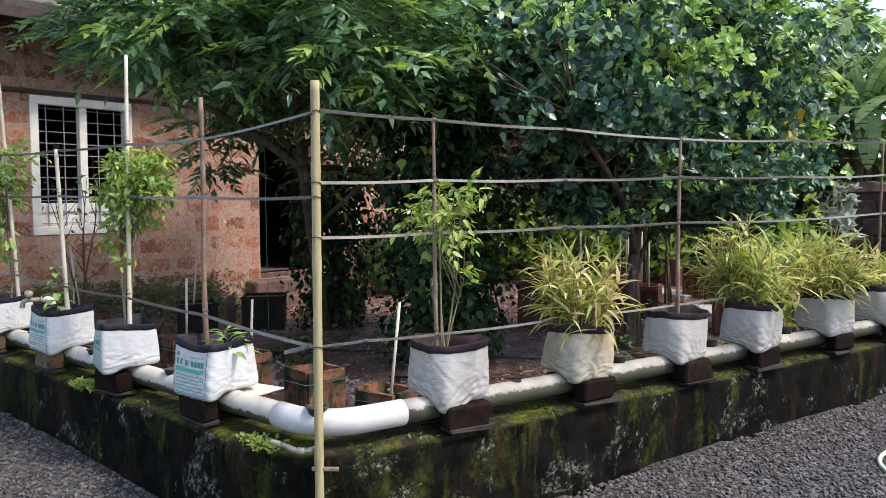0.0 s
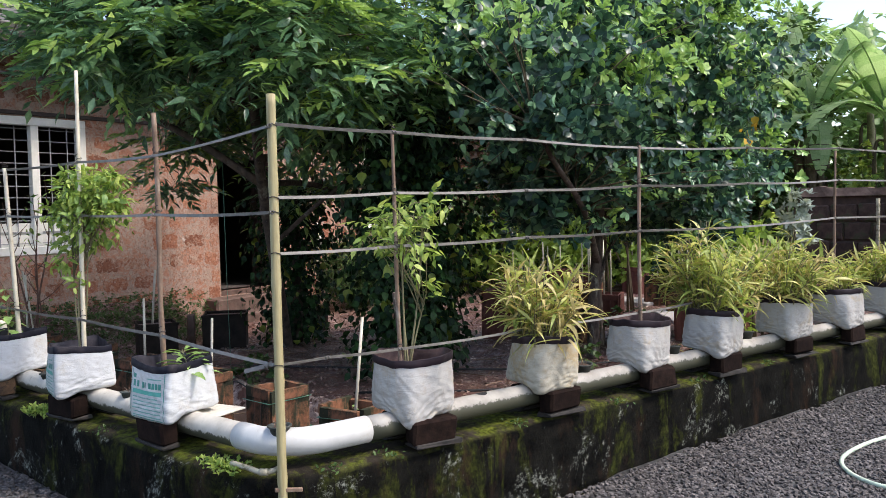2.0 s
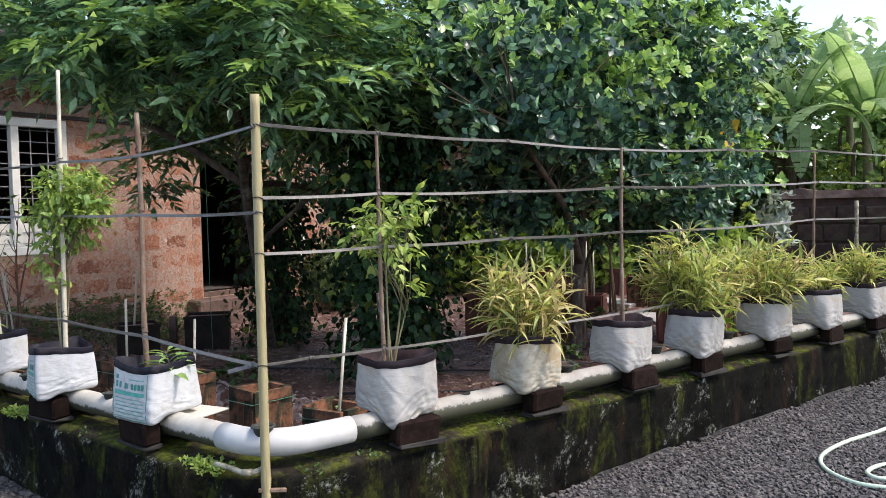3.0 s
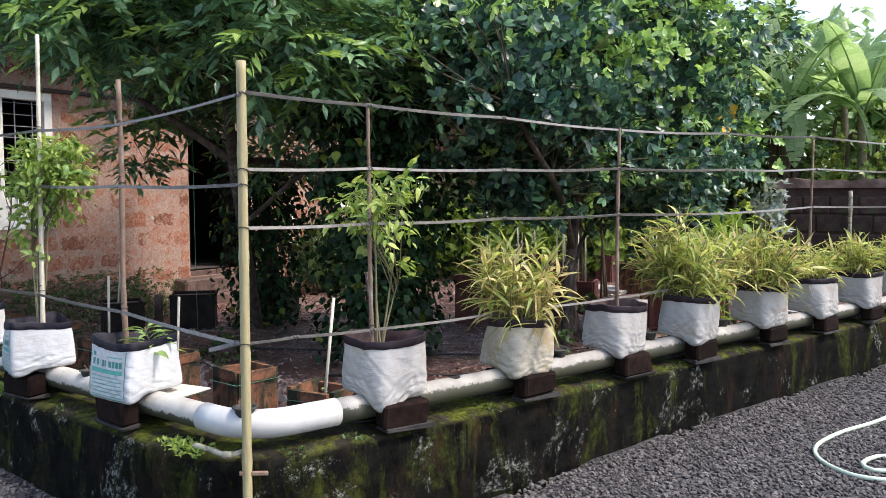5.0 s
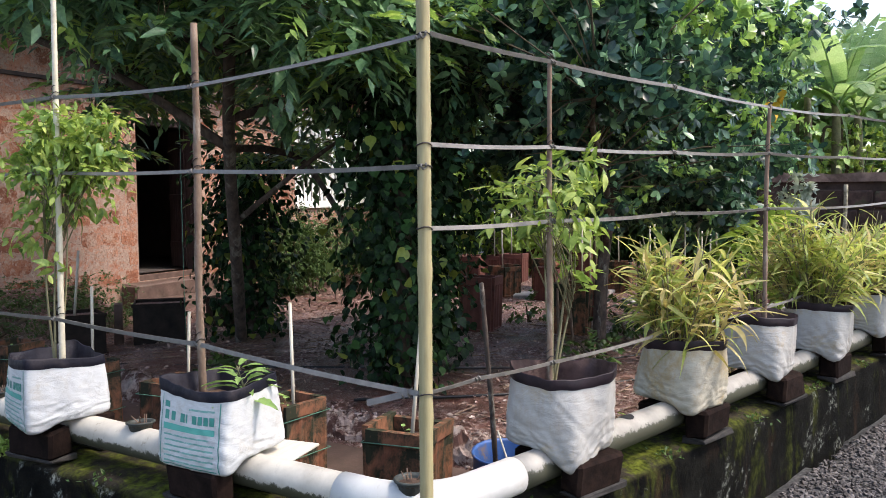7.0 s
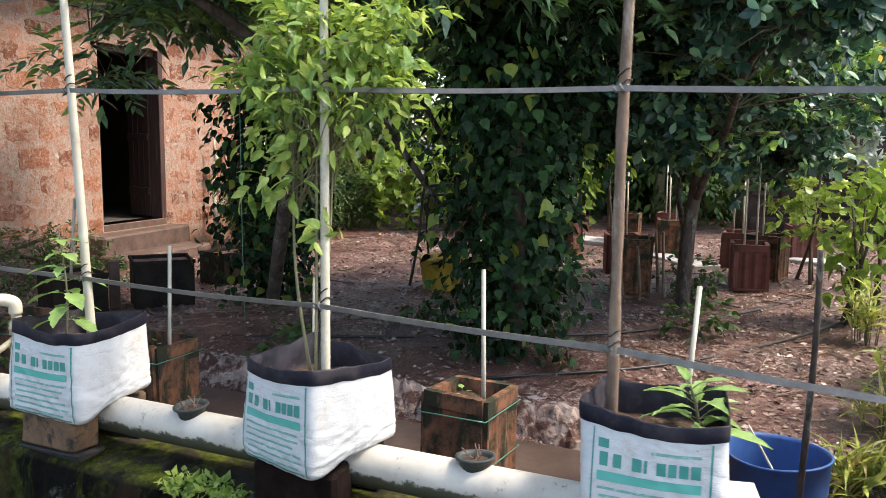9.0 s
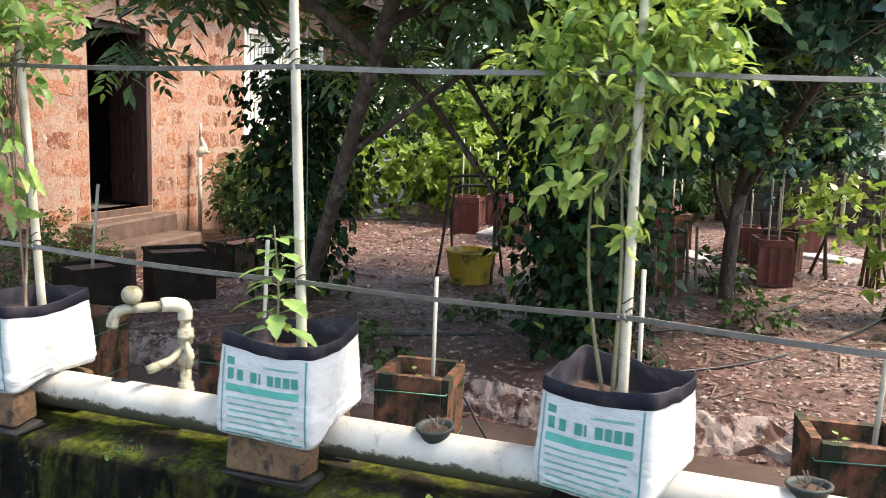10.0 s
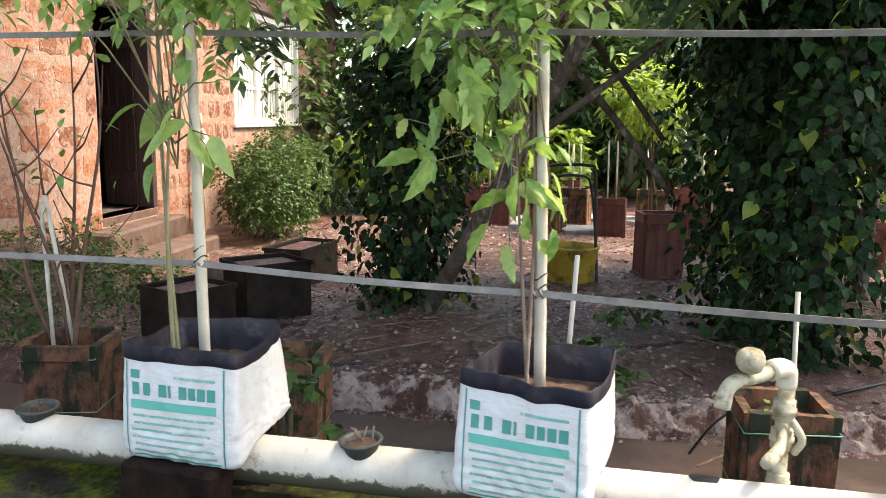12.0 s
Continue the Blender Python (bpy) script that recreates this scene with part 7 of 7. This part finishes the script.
    mesh_object("dry_skirt", v, f, M_TWIG, b, "brown dried leaves hanging down the stem", True)


banana(12.75, 1.56, 0.25, 2.95, 11, 1, "tall banana plant with pale torn leaves and a dry brown skirt", skirt=15, shape=(
    (60, 5.0, 2.1, 0.25, 0.02, 0.75), (-35, 2.6, 2.2, 0.20, 0.03, 0.12), (150, 1.3, 1.9, 0.27, 0.10, 0.2), (110, 0.9, 1.8, 0.26, 0.12, 0.3), (-75, 1.1, 2.2, 0.26, 0.08, 0.15),
    (-25, 0.6, 2.1, 0.26, 0.10, 0.3), (268, 0.75, 2.1, 0.26, 0.42, 0.04), (205, 0.3, 1.5, 0.20, 0.60, 0.04), (165, 0.35, 1.5, 0.25, 0.20, 0.1), (39, 1.5, 1.9, 0.25, 0.10, 0.3), (250, 2.2, 1.8, 0.22, 0.10, 0.3)))
banana(13.1, 0.45, 0.25, 2.9, 10, 3, "tall banana plant behind the boundary wall")
banana(12.6, -3.0, 0.25, 2.4, 12, 4, "tall banana plant behind the boundary wall")
for i, (x, y, h) in enumerate(((14.6, 2.8, 3.0), (14.0, 0.2, 2.8), (13.5, -3.6, 2.4), (15.3, 1.2, 3.4), (16.2, 3.4, 3.6), (13.0, 3.0, 2.4))):
    banana(x, y, 0.25, h, 11, 20 + i, "banana plant with arching leaves in the grove behind")
fl = np.random.default_rng(9)
pp = np.array([5.62, 0.10, 2.36]) + fl.normal(size=(9, 3)) * np.array([0.03, 0.03, 0.07])
tagged(leaves_object("yellow_blossom", [leaf_arrays(*hung(fl, pp, unit(fl.normal(size=(9, 3))), 0.09, 0.4), OVATE)], M_YFLOWER), "yellow leaf cluster hanging at the edge of the crown", "blossom", kind="stuff")


# ---- litter and gravel ----
def litter():
    rng = np.random.default_rng(150)
    n = 34000
    x, y = 2.2 + 8.0 * rng.random(n) ** 1.3, -0.6 + 7.6 * rng.random(n)
    ok = (0.2079 * x + 0.9781 * y > 0.25) & (rng.random(n) < 0.45 + 0.55 * np.clip((x - 2.6 + 0.5 * np.sin(2.3 * y)) / 1.4, 0, 1))
    x, y = x[ok], y[ok]
    n = len(x)
    p = np.stack([x, y, np.array([garden_z(a, b) for a, b in zip(x, y)]) + 0.008], 1)
    ax = rng.normal(size=(n, 3)) * np.array([1, 1, 0.12])
    nr = np.array([0, 0, 1.0]) + rng.normal(size=(n, 3)) * 0.45
    le = 0.016 + 0.042 * rng.random(n) ** 1.6
    tagged(leaves_object("leaf_litter", [leaf_arrays(p, ax, nr, le, le * 0.28, SIMPLE)], M_LITTER), "dry brown and pale fallen leaves over the soil", "leaf litter", kind="stuff")
    tw = []
    for k in range(120):
        a, c = 2.0 + 5 * rng.random(), 0.2 + 5.5 * rng.random()
        b = rng.random() * 6.28
        L = 0.1 + 0.4 * rng.random()
        z = garden_z(a, c) + 0.012
        tw.append(sweep([(a, c, z), (a + L * math.cos(b), c + L * math.sin(b), garden_z(a + L * math.cos(b), c + L * math.sin(b)) + 0.015)], 0.005, 5))
    v, f = merged(tw)
    tagged(mesh_object("fallen_twigs", v, f, M_STICK, None, "thin dry twigs scattered on the litter"), "thin dry twigs scattered on the litter", "twigs", kind="stuff")


def gravel():
    rng = np.random.default_rng(151)
    base = np.array([[1, 0, 0], [-0.5, 0.87, 0], [-0.5, -0.87, 0], [0.25, 0.45, 0.75], [-0.55, 0.05, 0.7], [0.3, -0.5, 0.8], [0, 0, -0.6]])
    tri = np.array([(3, 4, 5), (0, 1, 3), (1, 4, 3), (1, 2, 4), (2, 5, 4), (2, 0, 5), (0, 3, 5), (0, 6, 1), (1, 6, 2), (2, 6, 0)])

    def batch(n, us, vs, right):
        u = us[0] + (us[1] - us[0]) * rng.random(n)
        v = vs[1] - (vs[1] - vs[0]) * rng.random(n)
        far = np.maximum(np.maximum((us[0] + 0.5 - u) / 0.5, (u - us[1] + 0.8) / 0.8), (vs[0] + 0.9 - v) / 0.9)
        keep = rng.random(n) > np.clip(far + 0.25 * np.sin(3 * u) * (far > 0), 0, 1) ** 0.8
        u, v = u[keep], v[keep]
        n = len(u)
        if right:
            x, y = u * U.x + v * N.x, u * U.y + v * N.y
        else:
            x, y = v, u
        z = np.array([gravel_z(a, b) for a, b in zip(x, y)])
        s = 0.008 + 0.011 * rng.random(n) ** 1.5
        a = rng.random(n) * 6.28
        sh = base[None] * (0.75 + 0.5 * rng.random((n, 7, 3)))
        sh = sh * np.stack([0.8 + 0.5 * rng.random(n), 0.8 + 0.5 * rng.random(n), 0.6 + 0.4 * rng.random(n)], 1)[:, None]
        ca, sa = np.cos(a)[:, None], np.sin(a)[:, None]
        rx = sh[..., 0] * ca - sh[..., 1] * sa
        ry = sh[..., 0] * sa + sh[..., 1] * ca
        v3 = np.stack([x[:, None] + rx * s[:, None], y[:, None] + ry * s[:, None], z[:, None] + 0.003 + sh[..., 2] * s[:, None]], -1)
        return v3.reshape(-1, 3), (tri[None] + (np.arange(n) * 7)[:, None, None]).reshape(-1, 3)

    sets = [batch(34000, (0.3, 9.5), (-3.0, -0.14), True), batch(12000, (0.9, 4.4), (-2.0, -0.14), True), batch(14000, (-0.6, 4.2), (-1.9, -0.12), False)]
    ob = leaves_object("gravel_stones", sets, M_STONE)
    ob.data.polygons.foreach_set("use_smooth", [False] * len(ob.data.polygons))
    tagged(ob, "loose grey crushed stones on the yard", "gravel", kind="stuff")


def rubble_edge():
    """Broken pale plaster along the lip of the channel."""
    rng = random.Random(160)
    t = thing("broken_edging", "crumbled pale plaster pieces along the channel edge", "rubble")
    for k in range(90):
        y = 0.5 + 5.8 * k / 90 + rng.uniform(-0.05, 0.05)
        x = 2.20 + 0.08 * noise.noise((y * 1.7, 3, 0)) + rng.uniform(-0.06, 0.14)
        r = rng.uniform(0.014, 0.036)
        bm = bmesh.new()
        bmesh.ops.create_icosphere(bm, subdivisions=1, radius=r)
        for v in bm.verts:
            v.co += Vector((rng.uniform(-1, 1), rng.uniform(-1, 1), rng.uniform(-1, 1))) * r * 0.35
            v.co.z = max(v.co.z, -0.3 * r) * 0.38
        ob = part("plaster_piece", bm, M_CRUMB, t)
        ob.matrix_basis = pose(x, y, max(garden_z(x, y), 0.128) + r * 0.05, rng.uniform(-12, 12), rng.uniform(-12, 12), rng.uniform(0, 360))
    rows, cols = 200, 9
    verts, faces = [], []
    for i in range(rows):
        y = 0.35 + 6.1 * i / (rows - 1)
        mid = 2.15 + 0.08 * noise.noise((y * 1.7, 3, 0)) + 0.03 * noise.noise((y * 7, 8, 0))
        half = 0.10 + 0.05 * noise.noise((y * 2.3, 11, 0))
        for j in range(cols):
            u = j / (cols - 1) * 2 - 1
            x = mid + half * u
            high = 0.045 + 0.05 * noise.noise((x * 9, y * 9, 4)) + 0.03 * noise.noise((x * 26, y * 26, 7))
            z = max(garden_z(x, y), 0.126) + high * (1 - u**6) - 0.03 * (u**6)
            verts.append((x, y, z))
    for i in range(rows - 1):
        for j in range(cols - 1):
            q = i * cols + j
            faces.append((q, q + 1, q + cols + 1, q + cols))
    mesh_object("plaster_band", verts, faces, M_BAND, t, "ragged band of crumbling pale plaster")
    g = np.random.default_rng(161)
    n = 4200
    y = 0.4 + 6.0 * g.random(n)
    x = np.array([2.20 + 0.08 * noise.noise((b * 1.7, 3, 0)) for b in y]) + g.normal(size=n) * 0.08
    z = np.array([max(garden_z(a, b), 0.128) for a, b in zip(x, y)])
    s = 0.006 + 0.016 * g.random(n) ** 2
    form = np.array([[1, 0, 0], [-0.5, 0.87, 0], [-0.5, -0.87, 0], [0.1, 0.1, 0.55], [0, 0, -0.4]])
    tri = np.array([(0, 1, 3), (1, 2, 3), (2, 0, 3), (1, 0, 4), (2, 1, 4), (0, 2, 4)])
    v = form[None] * (0.6 + 0.8 * g.random((n, 5, 3))) * s[:, None, None]
    a = g.random(n) * 6.28
    ca, sa = np.cos(a)[:, None], np.sin(a)[:, None]
    v = np.stack([v[..., 0] * ca - v[..., 1] * sa + x[:, None], v[..., 0] * sa + v[..., 1] * ca + y[:, None], v[..., 2] + z[:, None] + 0.003], -1)
    ob = leaves_object("crumb_scatter", [(v.reshape(-1, 3), (tri[None] + (np.arange(n) * 5)[:, None, None]).reshape(-1, 3))], M_CRUMB, t)
    ob.data.polygons.foreach_set("use_smooth", [False] * len(ob.data.polygons))


rubble_edge()
litter()
gravel()


# ---- laterite blocks of the house front ----
def house_blocks():
    rng = random.Random(7)
    shapes = []
    for k in range(16):
        edge = []
        for i in range(24):
            a = 2 * math.pi * (i + 0.5) / 24
            c, q = math.cos(a), math.sin(a)
            r = min(0.5 / max(abs(c), 1e-6), 0.5 / max(abs(q), 1e-6), 0.64)
            edge.append((c * r * rng.uniform(0.88, 1.05), q * r * rng.uniform(0.80, 1.10)))
        n = len(edge)
        verts = [(x * 0.95, -0.5 + rng.uniform(-0.05, 0.05), z * 0.93) for x, z in edge] + [(x, 0.5, z) for x, z in edge] + [(rng.uniform(-0.1, 0.1), -0.56, rng.uniform(-0.1, 0.1))]
        faces = [(i, (i + 1) % n, 2 * n) for i in range(n)] + [((i + 1) % n, i, i + n, (i + 1) % n + n) for i in range(n)]
        me = bpy.data.meshes.new("block")
        me.from_pydata(verts, [], faces)
        me.materials.append(M_LATERITE)
        shapes.append(me)
    wall = HOUSE_OB.children[0]
    z, row, made = 0.45, 0, 0
    stray = []
    while z < TOP - 0.3:
        h = 0.205 + rng.uniform(-0.025, 0.025)
        x = S0 + (row % 2) * 0.2
        while x < S1:
            w = rng.choice((0.40, 0.38, 0.34, 0.44, 0.24)) + rng.uniform(-0.03, 0.03)
            segs = [(x, x + w)]
            for a, b, c, d in OPEN:
                if z + h > c - 0.02 and z < d + 0.02:
                    segs = [s for p0, p1 in segs for s in ((p0, min(p1, a - 0.008)), (max(p0, b + 0.008), p1)) if s[1] - s[0] > 0.06]
            for p0, p1 in segs:
                if rng.random() < 0.10:
                    continue
                m = Matrix.Translation(((p0 + p1) / 2, 0.0225 + rng.uniform(-0.002, 0.002), z + h / 2)) @ Matrix.Rotation(rng.uniform(-0.04, 0.04), 4, "Y") @ Matrix.Diagonal((p1 - p0, 0.05, h * rng.uniform(0.82, 1.06), 1))
                if -4.4 < p0 < 2.4 and made < 300 and z < 3.0:
                    ob = new("block", rng.choice(shapes))
                    ob.parent = wall
                    ob.matrix_basis = m
                    made += 1
                else:
                    stray.append((rng.choice(shapes), m))
            x += w + 0.05 + rng.uniform(-0.03, 0.05)
        z += h + 0.06
        row += 1
    vs, fs = [], []
    for me, m in stray:
        o = len(vs)
        vs += [tuple(m @ v.co) for v in me.vertices]
        fs += [tuple(o + i for i in p.vertices) for p in me.polygons]
    tagged(mesh_object("block_work", vs, fs, M_LATERITE, wall), kind="stuff")


house_blocks()
